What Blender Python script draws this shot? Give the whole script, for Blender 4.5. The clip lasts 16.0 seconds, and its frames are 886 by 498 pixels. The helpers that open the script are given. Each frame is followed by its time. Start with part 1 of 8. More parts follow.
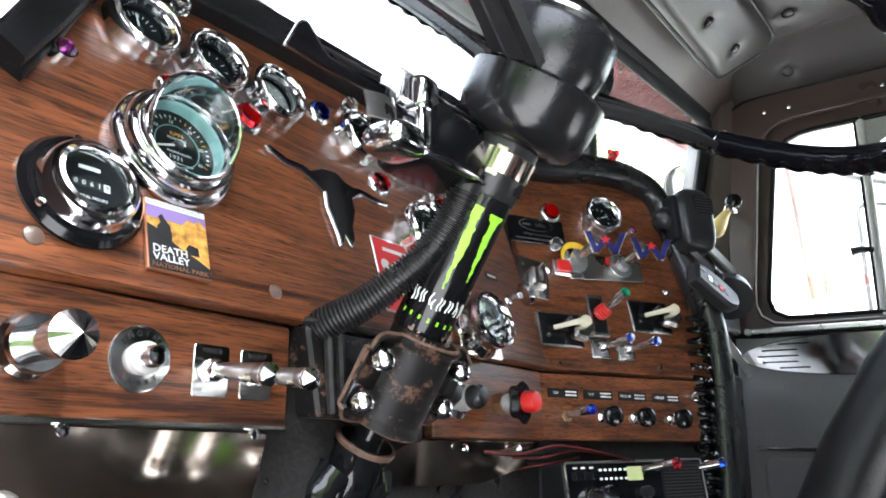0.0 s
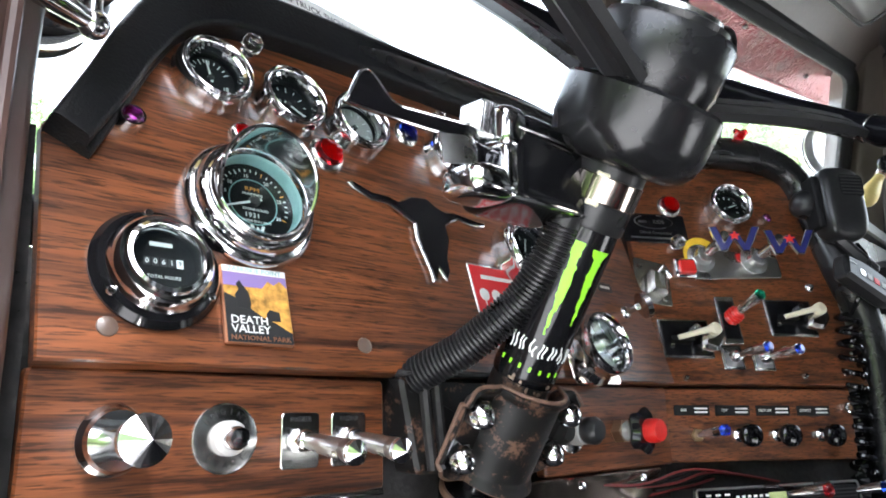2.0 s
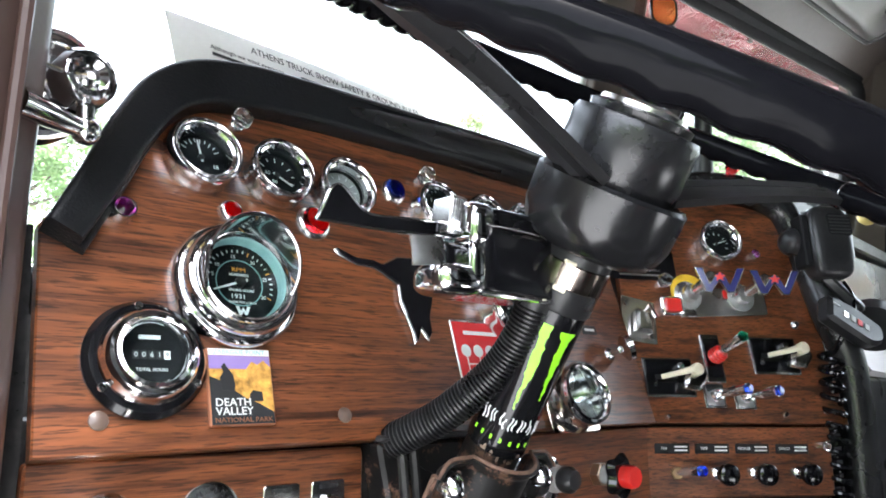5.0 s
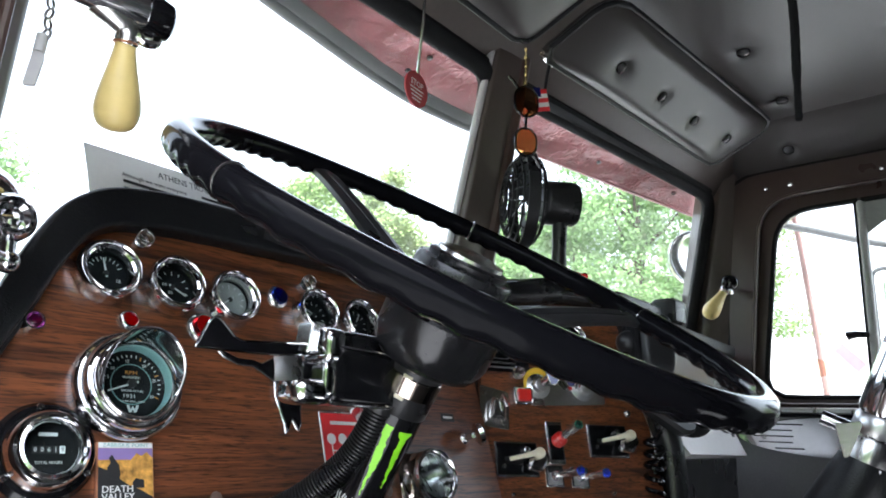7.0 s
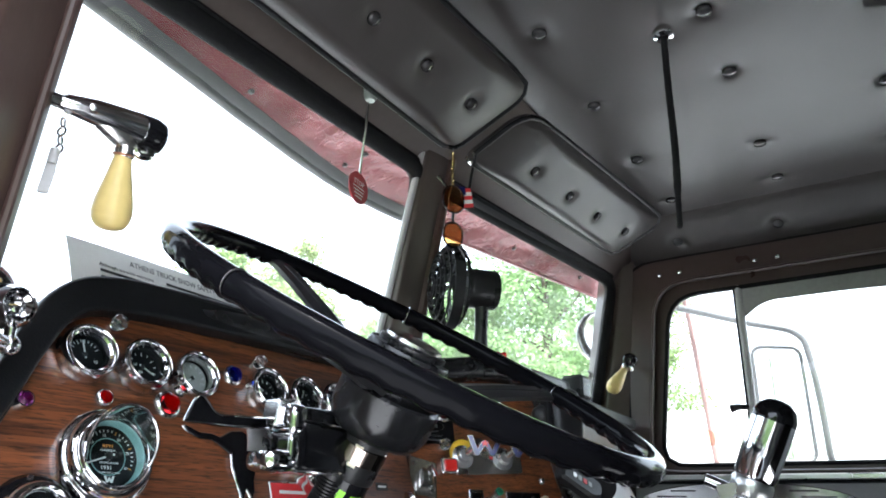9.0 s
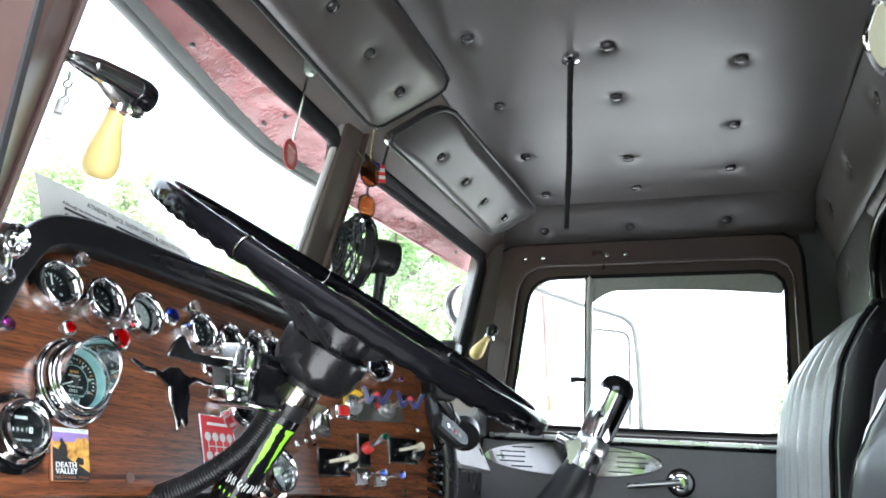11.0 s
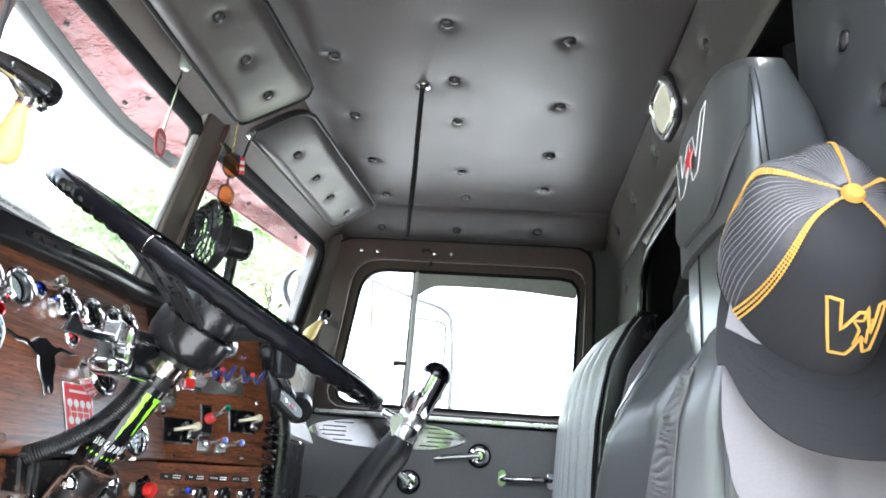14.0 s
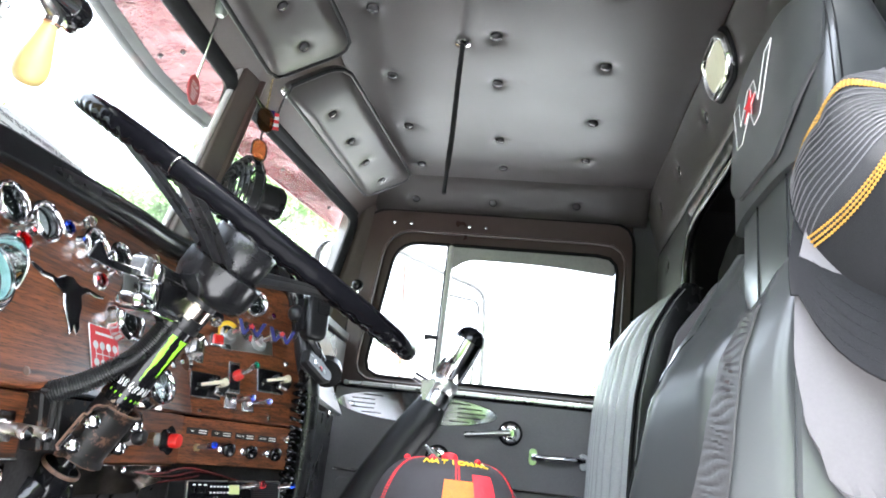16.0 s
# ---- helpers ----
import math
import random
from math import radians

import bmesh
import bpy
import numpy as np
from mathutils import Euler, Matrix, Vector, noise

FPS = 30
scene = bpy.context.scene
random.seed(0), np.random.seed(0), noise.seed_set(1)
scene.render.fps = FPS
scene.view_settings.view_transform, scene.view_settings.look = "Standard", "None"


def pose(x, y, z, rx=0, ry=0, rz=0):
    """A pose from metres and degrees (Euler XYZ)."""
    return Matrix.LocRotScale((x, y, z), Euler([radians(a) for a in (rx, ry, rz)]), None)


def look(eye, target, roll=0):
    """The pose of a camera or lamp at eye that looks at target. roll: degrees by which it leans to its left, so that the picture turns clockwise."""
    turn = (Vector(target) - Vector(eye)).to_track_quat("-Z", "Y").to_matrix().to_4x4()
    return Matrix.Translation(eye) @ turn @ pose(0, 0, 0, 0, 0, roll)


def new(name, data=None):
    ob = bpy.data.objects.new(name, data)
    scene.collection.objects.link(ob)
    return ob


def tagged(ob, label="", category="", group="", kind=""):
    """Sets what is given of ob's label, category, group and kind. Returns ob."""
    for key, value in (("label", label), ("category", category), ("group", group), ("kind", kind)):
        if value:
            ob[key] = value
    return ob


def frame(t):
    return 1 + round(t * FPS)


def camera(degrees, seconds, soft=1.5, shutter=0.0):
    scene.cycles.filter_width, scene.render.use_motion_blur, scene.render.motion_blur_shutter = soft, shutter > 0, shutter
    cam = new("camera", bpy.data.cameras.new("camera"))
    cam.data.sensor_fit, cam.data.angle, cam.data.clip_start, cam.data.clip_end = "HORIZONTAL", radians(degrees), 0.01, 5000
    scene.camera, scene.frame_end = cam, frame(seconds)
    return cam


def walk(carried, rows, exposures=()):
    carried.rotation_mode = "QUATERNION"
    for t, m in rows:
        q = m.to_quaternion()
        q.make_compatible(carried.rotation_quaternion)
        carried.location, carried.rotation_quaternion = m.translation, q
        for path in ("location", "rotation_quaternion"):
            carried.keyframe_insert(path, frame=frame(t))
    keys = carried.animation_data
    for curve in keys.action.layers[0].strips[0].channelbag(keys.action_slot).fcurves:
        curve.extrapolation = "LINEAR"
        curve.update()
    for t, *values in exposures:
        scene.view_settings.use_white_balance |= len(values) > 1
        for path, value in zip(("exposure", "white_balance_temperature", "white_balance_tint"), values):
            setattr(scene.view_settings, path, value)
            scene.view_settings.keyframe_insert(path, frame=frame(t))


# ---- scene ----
# ---------- camera ----------
cam = camera(64.4, 16.0, soft=1.8)
PATH = [
    (0, (-0.172, -0.422, 0.492), (1.376, 0.731, 1.014), 1.3),
    (0.5, (-0.163, -0.41, 0.508), (1.362, 0.771, 1.037), 1.2),
    (1, (-0.161, -0.415, 0.53), (1.312, 0.839, 1.039), 1.2),
    (1.5, (-0.152, -0.41, 0.548), (1.247, 0.945, 1.005), 1.0),
    (2, (-0.133, -0.415, 0.562), (1.207, 1.011, 0.977), 0.4),
    (2.5, (-0.127, -0.417, 0.575), (1.169, 1.06, 0.951), -0.0),
    (3, (-0.121, -0.422, 0.588), (1.144, 1.09, 0.925), 0.1),
    (5.5, (-0.151, -0.495, 0.645), (1.196, 0.939, 1.003), 1.8),
    (6, (-0.165, -0.535, 0.654), (1.226, 0.846, 1.05), 2.1),
    (6.5, (-0.178, -0.569, 0.659), (1.249, 0.761, 1.098), 2.4),
    (7, (-0.2, -0.598, 0.667), (1.251, 0.684, 1.167), 2.4),
    (7.5, (-0.226, -0.622, 0.67), (1.24, 0.61, 1.246), 2.0),
    (8, (-0.245, -0.639, 0.67), (1.229, 0.551, 1.311), 1.5),
    (8.5, (-0.277, -0.645, 0.66), (1.226, 0.481, 1.348), 1.0),
    (11, (-0.488, -0.618, 0.627), (1.29, 0.069, 1.233), 3.9),
    (11.5, (-0.54, -0.607, 0.617), (1.273, 0.012, 1.191), 3.9),
    (12, (-0.6, -0.611, 0.615), (1.246, -0.063, 1.155), 4.1),
    (12.5, (-0.638, -0.63, 0.611), (1.241, -0.197, 1.14), 4.0),
    (13, (-0.66, -0.639, 0.608), (1.236, -0.297, 1.142), 4.0),
    (13.5, (-0.67, -0.632, 0.607), (1.231, -0.361, 1.164), 4.0),
    (14, (-0.674, -0.618, 0.606), (1.227, -0.416, 1.194), 4.5),
    (14.5, (-0.663, -0.597, 0.601), (1.23, -0.462, 1.233), 5.4),
    (15, (-0.638, -0.581, 0.586), (1.245, -0.466, 1.252), 5.8),
    (15.5, (-0.62, -0.592, 0.575), (1.266, -0.424, 1.219), 5.8),
    (16, (-0.608, -0.607, 0.557), (1.289, -0.317, 1.119), 6.7),
]
EXPOSURE = [(0, 4.1, 6300, 11), (3, 3.95, 6300, 11), (5.5, 4.1, 6300, 11), (6.5, 3.7, 6200, 11), (7, 3.15, 6100, 11), (7.5, 2.2, 6000, 10), (8, 2.2, 6000, 10), (8.5, 2.82, 6050, 10), (11, 4.02, 6100, 9), (12, 4.2, 6100, 10), (13, 4.15, 6100, 11), (14.5, 4.38, 6150, 11), (15, 4.42, 6180, 11), (16, 4.4, 6200, 11)]
walk(cam, [(t, look(eye, target, roll)) for t, eye, target, roll in PATH], EXPOSURE)

# ---------- light ----------
world = bpy.data.worlds.new("sky")
scene.world = world
world.use_nodes = True
wn = world.node_tree.nodes
sky = wn.new("ShaderNodeTexSky")
sky.sky_type, sky.sun_disc = "NISHITA", False
sky.sun_elevation, sky.sun_rotation = radians(74), radians(-146)
sky.air_density, sky.dust_density, sky.ozone_density = 1.2, 3.0, 1.0
haze = wn.new("ShaderNodeHueSaturation")
haze.inputs["Saturation"].default_value = 0.35
world.node_tree.links.new(sky.outputs[0], haze.inputs["Color"])
world.node_tree.links.new(haze.outputs[0], wn["Background"].inputs[0])
wn["Background"].inputs[1].default_value = 0.12
sun = new("sun", bpy.data.lights.new("sun", "SUN"))
sun.data.energy, sun.data.angle, sun.data.color = 2.3, radians(16), (1.0, 0.98, 0.95)
sun.matrix_world = look((-0.80, -1.20, 5.6), (0.0, 0.0, 0.6))

# ---------- materials ----------
MATS = {}


def material(name, color, rough=0.5, metal=0.0, vary=0.15, grain=60.0, stain=6.0, bump=0.0, bump_scale=200.0, coat=0.0, rough_vary=0.1, spec=0.5):
    """A surface with colour and gloss variation at two scales and a fine relief."""
    m = bpy.data.materials.new(name)
    m.use_nodes = True
    n, l = m.node_tree.nodes, m.node_tree.links
    b = n["Principled BSDF"]
    co = n.new("ShaderNodeTexCoord")
    fine, broad = n.new("ShaderNodeTexNoise"), n.new("ShaderNodeTexNoise")
    fine.inputs["Scale"].default_value, broad.inputs["Scale"].default_value = grain, stain
    fine.inputs["Detail"].default_value, broad.inputs["Detail"].default_value = 4, 5
    for t in (fine, broad):
        l.new(co.outputs["Object"], t.inputs["Vector"])
    add = n.new("ShaderNodeMath")
    add.operation = "ADD"
    l.new(fine.outputs[0], add.inputs[0]), l.new(broad.outputs[0], add.inputs[1])
    ramp = n.new("ShaderNodeMapRange")
    ramp.inputs[1].default_value, ramp.inputs[2].default_value = 0.6, 1.4
    l.new(add.outputs[0], ramp.inputs[0])
    mix = n.new("ShaderNodeMix")
    mix.data_type = "RGBA"
    mix.inputs[6].default_value = (*[c * (1 - vary) for c in color], 1)
    mix.inputs[7].default_value = (*[min(1, c * (1 + vary)) for c in color], 1)
    l.new(ramp.outputs[0], mix.inputs[0]), l.new(mix.outputs[2], b.inputs["Base Color"])
    rr = n.new("ShaderNodeMapRange")
    rr.inputs[1].default_value, rr.inputs[2].default_value = 0.3, 0.7
    rr.inputs[3].default_value, rr.inputs[4].default_value = rough * (1 - rough_vary), min(1, rough * (1 + rough_vary))
    l.new(broad.outputs[0], rr.inputs[0]), l.new(rr.outputs[0], b.inputs["Roughness"])
    b.inputs["Metallic"].default_value = metal
    b.inputs["Coat Weight"].default_value = coat
    b.inputs["Coat Roughness"].default_value = 0.08
    b.inputs["Specular IOR Level"].default_value = spec
    if bump:
        bn, bt = n.new("ShaderNodeBump"), n.new("ShaderNodeTexNoise")
        bt.inputs["Scale"].default_value, bt.inputs["Detail"].default_value = bump_scale, 3
        bn.inputs["Strength"].default_value, bn.inputs["Distance"].default_value = bump, 0.002
        l.new(co.outputs["Object"], bt.inputs["Vector"]), l.new(bt.outputs[0], bn.inputs["Height"])
        l.new(bn.outputs[0], b.inputs["Normal"])
    MATS[name] = m
    return m


def wood_material(name, dark, light, rough=0.36):
    """Walnut laminate: long streaks along x, dark pores, a clear satin coat."""
    m = bpy.data.materials.new(name)
    m.use_nodes = True
    n, l = m.node_tree.nodes, m.node_tree.links
    b = n["Principled BSDF"]
    co, mp = n.new("ShaderNodeTexCoord"), n.new("ShaderNodeMapping")
    l.new(co.outputs["Object"], mp.inputs[0])
    mp.inputs["Scale"].default_value = (0.62, 4.0, 17.0)
    warp = n.new("ShaderNodeTexNoise")
    warp.inputs["Scale"].default_value, warp.inputs["Detail"].default_value = 5.0, 4
    l.new(mp.outputs[0], warp.inputs["Vector"])
    streak = n.new("ShaderNodeTexNoise")
    streak.inputs["Scale"].default_value, streak.inputs["Detail"].default_value, streak.inputs["Roughness"].default_value = 9.0, 8, 0.68
    streak.inputs["Distortion"].default_value = 0.9
    l.new(mp.outputs[0], streak.inputs["Vector"])
    mp2 = n.new("ShaderNodeMapping")
    mp2.inputs["Scale"].default_value = (48.0, 200.0, 760.0)
    l.new(co.outputs["Object"], mp2.inputs[0])
    pores = n.new("ShaderNodeTexNoise")
    pores.inputs["Scale"].default_value, pores.inputs["Detail"].default_value = 1.0, 3
    l.new(mp2.outputs[0], pores.inputs["Vector"])
    ramp = n.new("ShaderNodeValToRGB")
    e = ramp.color_ramp.elements
    e[0].position, e[0].color = 0.39, (*dark, 1)
    e[1].position, e[1].color = 0.615, (*light, 1)
    mid = ramp.color_ramp.elements.new(0.5)
    mid.color = (*[0.45 * a + 0.55 * c for a, c in zip(dark, light)], 1)
    both = n.new("ShaderNodeMix")
    both.inputs[0].default_value = 0.4
    l.new(streak.outputs[0], both.inputs[2]), l.new(warp.outputs[0], both.inputs[3])
    l.new(both.outputs[0], ramp.inputs[0])
    pr = n.new("ShaderNodeMapRange")
    pr.inputs[1].default_value, pr.inputs[2].default_value, pr.inputs[3].default_value, pr.inputs[4].default_value = 0.38, 0.47, 0.22, 1.0
    l.new(pores.outputs[0], pr.inputs[0])
    mul = n.new("ShaderNodeMix")
    mul.data_type, mul.blend_type = "RGBA", "MULTIPLY"
    mul.inputs[0].default_value = 0.85
    l.new(ramp.outputs[0], mul.inputs[6]), l.new(pr.outputs[0], mul.inputs[7])
    l.new(mul.outputs[2], b.inputs["Base Color"])
    b.inputs["Roughness"].default_value = rough
    b.inputs["Coat Weight"].default_value, b.inputs["Coat Roughness"].default_value = 0.45, 0.26
    bn = n.new("ShaderNodeBump")
    bn.inputs["Strength"].default_value, bn.inputs["Distance"].default_value = 0.12, 0.001
    l.new(pores.outputs[0], bn.inputs["Height"]), l.new(bn.outputs[0], b.inputs["Normal"])
    MATS[name] = m
    return m


def glass_material(name, color=(1, 1, 1), rough=0.0, ior=1.45):
    m = bpy.data.materials.new(name)
    m.use_nodes = True
    b = m.node_tree.nodes["Principled BSDF"]
    b.inputs["Base Color"].default_value = (*color, 1)
    b.inputs["Transmission Weight"].default_value, b.inputs["Roughness"].default_value, b.inputs["IOR"].default_value = 1.0, rough, ior
    MATS[name] = m
    return m


def pane_material(name, tint=(0.97, 0.99, 0.98), gloss=0.06, dusty_haze=0.0):
    """A thin window pane: clear, with a faint sheen and a pale painted haze."""
    m = bpy.data.materials.new(name)
    m.use_nodes = True
    n, l = m.node_tree.nodes, m.node_tree.links
    out = n["Material Output"]
    t, g, mix, lw = n.new("ShaderNodeBsdfTransparent"), n.new("ShaderNodeBsdfGlossy"), n.new("ShaderNodeMixShader"), n.new("ShaderNodeLayerWeight")
    t.inputs[0].default_value = (*tint, 1)
    g.inputs["Roughness"].default_value = 0.02
    lw.inputs[0].default_value = 0.5
    power, lift = n.new("ShaderNodeMath"), n.new("ShaderNodeMath")
    power.operation, lift.operation = "POWER", "MULTIPLY_ADD"
    power.inputs[1].default_value, lift.inputs[1].default_value, lift.inputs[2].default_value = 5.0, 0.35, gloss * 0.5
    l.new(lw.outputs["Facing"], power.inputs[0]), l.new(power.outputs[0], lift.inputs[0])
    l.new(lift.outputs[0], mix.inputs[0]), l.new(t.outputs[0], mix.inputs[1]), l.new(g.outputs[0], mix.inputs[2])
    # translucent white mixed in: haze over the view, put into the glass
    film, veil, spots, amount = n.new("ShaderNodeMixShader"), n.new("ShaderNodeBsdfTranslucent"), n.new("ShaderNodeTexNoise"), n.new("ShaderNodeMath")
    veil.inputs[0].default_value = (0.8, 0.8, 0.78, 1)
    spots.inputs["Scale"].default_value, spots.inputs["Detail"].default_value = 9.0, 6
    amount.operation, amount.inputs[1].default_value = "MULTIPLY", dusty_haze
    l.new(spots.outputs[0], amount.inputs[0]), l.new(amount.outputs[0], film.inputs[0])
    l.new(mix.outputs[0], film.inputs[1]), l.new(veil.outputs[0], film.inputs[2])
    l.new(film.outputs[0], out.inputs[0])
    MATS[name] = m
    return m


def worn_material(name, paint, bare, rough=0.4, amount=0.56, scale=38.0):
    """Old paint chipped through to rusty metal in ragged spots."""
    m = bpy.data.materials.new(name)
    m.use_nodes = True
    n, l = m.node_tree.nodes, m.node_tree.links
    b = n["Principled BSDF"]
    co, big, fine, add = n.new("ShaderNodeTexCoord"), n.new("ShaderNodeTexNoise"), n.new("ShaderNodeTexNoise"), n.new("ShaderNodeMix")
    for tex, sc in ((big, scale), (fine, scale * 7)):
        tex.inputs["Scale"].default_value, tex.inputs["Detail"].default_value, tex.inputs["Roughness"].default_value = sc, 6, 0.65
        l.new(co.outputs["Object"], tex.inputs["Vector"])
    add.inputs[0].default_value = 0.38
    l.new(big.outputs[0], add.inputs[2]), l.new(fine.outputs[0], add.inputs[3])
    edge = n.new("ShaderNodeMapRange")
    edge.inputs[1].default_value, edge.inputs[2].default_value = amount, amount + 0.05
    l.new(add.outputs[0], edge.inputs[0])
    col = n.new("ShaderNodeMix")
    col.data_type = "RGBA"
    col.inputs[6].default_value, col.inputs[7].default_value = (*paint, 1), (*bare, 1)
    l.new(edge.outputs[0], col.inputs[0]), l.new(col.outputs[2], b.inputs["Base Color"])
    rg = n.new("ShaderNodeMapRange")
    rg.inputs[3].default_value, rg.inputs[4].default_value = rough * 0.7, rough * 1.5
    l.new(fine.outputs[0], rg.inputs[0]), l.new(rg.outputs[0], b.inputs["Roughness"])
    bn = n.new("ShaderNodeBump")
    bn.inputs["Strength"].default_value, bn.inputs["Distance"].default_value = 0.3, 0.001
    l.new(add.outputs[0], bn.inputs["Height"]), l.new(bn.outputs[0], b.inputs["Normal"])
    b.inputs["Specular IOR Level"].default_value = 0.25
    MATS[name] = m
    return m


chipped = worn_material("chipped black paint over rust", (0.007, 0.0065, 0.0065), (0.10, 0.055, 0.038), amount=0.535)
lid_paint = material("pale grey lid paint", (0.66, 0.64, 0.62), 0.38, 0.0, 0.08, 90, 7, bump=0.04)
wood = wood_material("walnut laminate", (0.031, 0.0098, 0.0050), (0.236, 0.076, 0.028))
chrome = material("chrome", (0.74, 0.74, 0.75), 0.10, 1.0, 0.08, 90, 14, rough_vary=0.6)
steel = material("polished steel", (0.62, 0.61, 0.59), 0.2, 1.0, 0.12, 140, 12, bump=0.03, rough_vary=0.4)
brushed = material("brushed aluminium", (0.6, 0.6, 0.59), 0.3, 1.0, 0.1, 300, 15, rough_vary=0.3)
# the brown tint stands in for wood mirrored in the metal
kick_metal = material("dull polished kick metal", (0.52, 0.44, 0.38), 0.14, 1.0, 0.3, 60, 10, bump=0.04, bump_scale=14, rough_vary=0.6)
black_paint = material("worn black paint", (0.017, 0.016, 0.016), 0.42, 0.0, 0.75, 130, 26, bump=0.3, bump_scale=200, rough_vary=0.45, spec=0.3)
rust = material("rusty edge paint", (0.11, 0.06, 0.04), 0.6, 0.0, 0.6, 190, 30, bump=0.3, bump_scale=300)
black_gloss = material("gloss black enamel", (0.006, 0.006, 0.007), 0.1, 0.0, 0.3, 60, 8, rough_vary=0.6, spec=0.4)
black_plastic = material("black plastic", (0.017, 0.017, 0.018), 0.32, 0.0, 0.3, 260, 10, bump=0.05, bump_scale=900, rough_vary=0.3, spec=0.35)
hub_plastic = material("scuffed black hub plastic", (0.011, 0.011, 0.012), 0.24, 0.0, 0.35, 120, 14, bump=0.05, bump_scale=500, rough_vary=0.5, spec=0.42)
vinyl_black = material("black grained vinyl", (0.008, 0.0085, 0.0095), 0.36, 0.0, 0.25, 220, 8, bump=0.3, bump_scale=520, rough_vary=0.25, spec=0.28)
vinyl_edging = material("smooth dark edging vinyl", (0.013, 0.013, 0.0135), 0.24, 0.0, 0.2, 160, 9, bump=0.06, bump_scale=520, rough_vary=0.4, spec=0.5)
vinyl_ceiling = material("grey headliner vinyl", (0.0345, 0.0298, 0.0282), 0.36, 0.0, 0.08, 240, 4, bump=0.12, bump_scale=700, rough_vary=0.12, spec=0.45)
vinyl_door = material("charcoal door vinyl", (0.165, 0.158, 0.162), 0.45, 0.0, 0.15, 300, 5, bump=0.15, bump_scale=800)
vinyl_rear = material("charcoal rear panel vinyl", (0.040, 0.041, 0.043), 0.42, 0.0, 0.15, 300, 5, bump=0.15, bump_scale=800)
leather = material("grey-green seat leather", (0.058, 0.061, 0.061), 0.29, 0.0, 0.05, 300, 6, bump=0.05, bump_scale=600, rough_vary=0.04, spec=0.9)
leather_light = material("light grey seat cloth", (0.100, 0.093, 0.097), 0.6, 0.0, 0.08, 320, 7, bump=0.15, bump_scale=900)
leather_mid = material("mid grey gathered leather", (0.046, 0.045, 0.046), 0.36, 0.0, 0.12, 300, 6, bump=0.1, bump_scale=600, spec=0.8)
channel_vinyl = material("silver grey channelled vinyl", (0.42, 0.43, 0.42), 0.22, 0.0, 0.1, 200, 6, bump=0.1, bump_scale=600)
black_seat = material("glossy black seat vinyl", (0.010, 0.010, 0.011), 0.22, 0.0, 0.2, 240, 7, bump=0.08, bump_scale=500, rough_vary=0.3, spec=0.25)
button_vinyl = material("dark button vinyl", (0.028, 0.027, 0.028), 0.22, 0.0, 0.15, 300, 9)
mesh_thread = material("grey mesh thread", (0.085, 0.082, 0.088), 0.6, 0.0, 0.3, 700, 30)
rim_leather = material("black wheel rim plastic", (0.004, 0.004, 0.005), 0.10, 0.0, 0.2, 150, 12, rough_vary=0.3, spec=0.04)
brown_paint = material("brown cab paint", (0.073, 0.043, 0.037), 0.38, 0.0, 0.12, 90, 6, bump=0.06, bump_scale=160, rough_vary=0.25)
door_paint = material("dark brown door paint", (0.044, 0.027, 0.0235), 0.36, 0.0, 0.12, 90, 6, bump=0.06, bump_scale=160, rough_vary=0.25)
header_paint = material("taupe header paint", (0.072, 0.056, 0.048), 0.42, 0.0, 0.1, 80, 5, bump=0.05)
red_metallic = material("red metallic visor paint", (0.13, 0.014, 0.018), 0.22, 0.45, 0.3, 400, 22, bump=0.5, bump_scale=110, coat=0.25)
rubber = material("black rubber", (0.010, 0.010, 0.011), 0.72, 0.0, 0.25, 200, 9, bump=0.1, spec=0.12)
grey_paint = material("light grey painted metal", (0.45, 0.44, 0.43), 0.4, 0.0, 0.1, 90, 7, bump=0.04)
grey_plastic = material("grey plastic", (0.3, 0.3, 0.29), 0.4, 0.0, 0.12, 120, 10)
dial_black = material("black dial face", (0.008, 0.009, 0.010), 0.7, 0.0, 0.2, spec=0.12)
teal = material("teal reflector ring", (0.23, 0.41, 0.40), 0.35, 0.0, 0.08)
white_ink = material("white print", (0.75, 0.76, 0.74), 0.55, 0.0, 0.05)
orange_ink = material("orange print", (0.75, 0.3, 0.04), 0.55, 0.0, 0.05)
yellow_ink = material("yellow print", (0.85, 0.55, 0.04), 0.5, 0.0, 0.06)
green_ink = material("acid green print", (0.28, 0.75, 0.02), 0.4, 0.0, 0.06)
black_ink = material("black print", (0.015, 0.015, 0.016), 0.6, 0.0, 0.1)
red_print = material("red print", (0.65, 0.025, 0.03), 0.45, 0.0, 0.08)
blue_enamel = material("dark blue enamel", (0.012, 0.014, 0.10), 0.22, 0.0, 0.1, coat=0.5)
red_plastic = material("red plastic", (0.6, 0.02, 0.016), 0.3, 0.0, 0.1, coat=0.3)
cream = material("yellowed cream plastic", (0.68, 0.52, 0.2), 0.38, 0.0, 0.12, 60, 12)
ivory = material("ivory plastic", (0.72, 0.66, 0.5), 0.4, 0.0, 0.08)
paper = material("white paper", (0.78, 0.78, 0.76), 0.75, 0.0, 0.04, 200, 5)
lilac = material("lilac print", (0.27, 0.19, 0.42), 0.35, 0.0, 0.08)
gold_print = material("gold rock print", (0.5, 0.26, 0.06), 0.35, 0.0, 0.8, 240, 90)
copper = material("copper edge", (0.5, 0.22, 0.12), 0.35, 0.8, 0.1)
cloth_black = material("charcoal cap cotton", (0.012, 0.012, 0.0132), 0.9, 0.0, 0.3, 900, 30, bump=0.5, bump_scale=1500, spec=0.2)
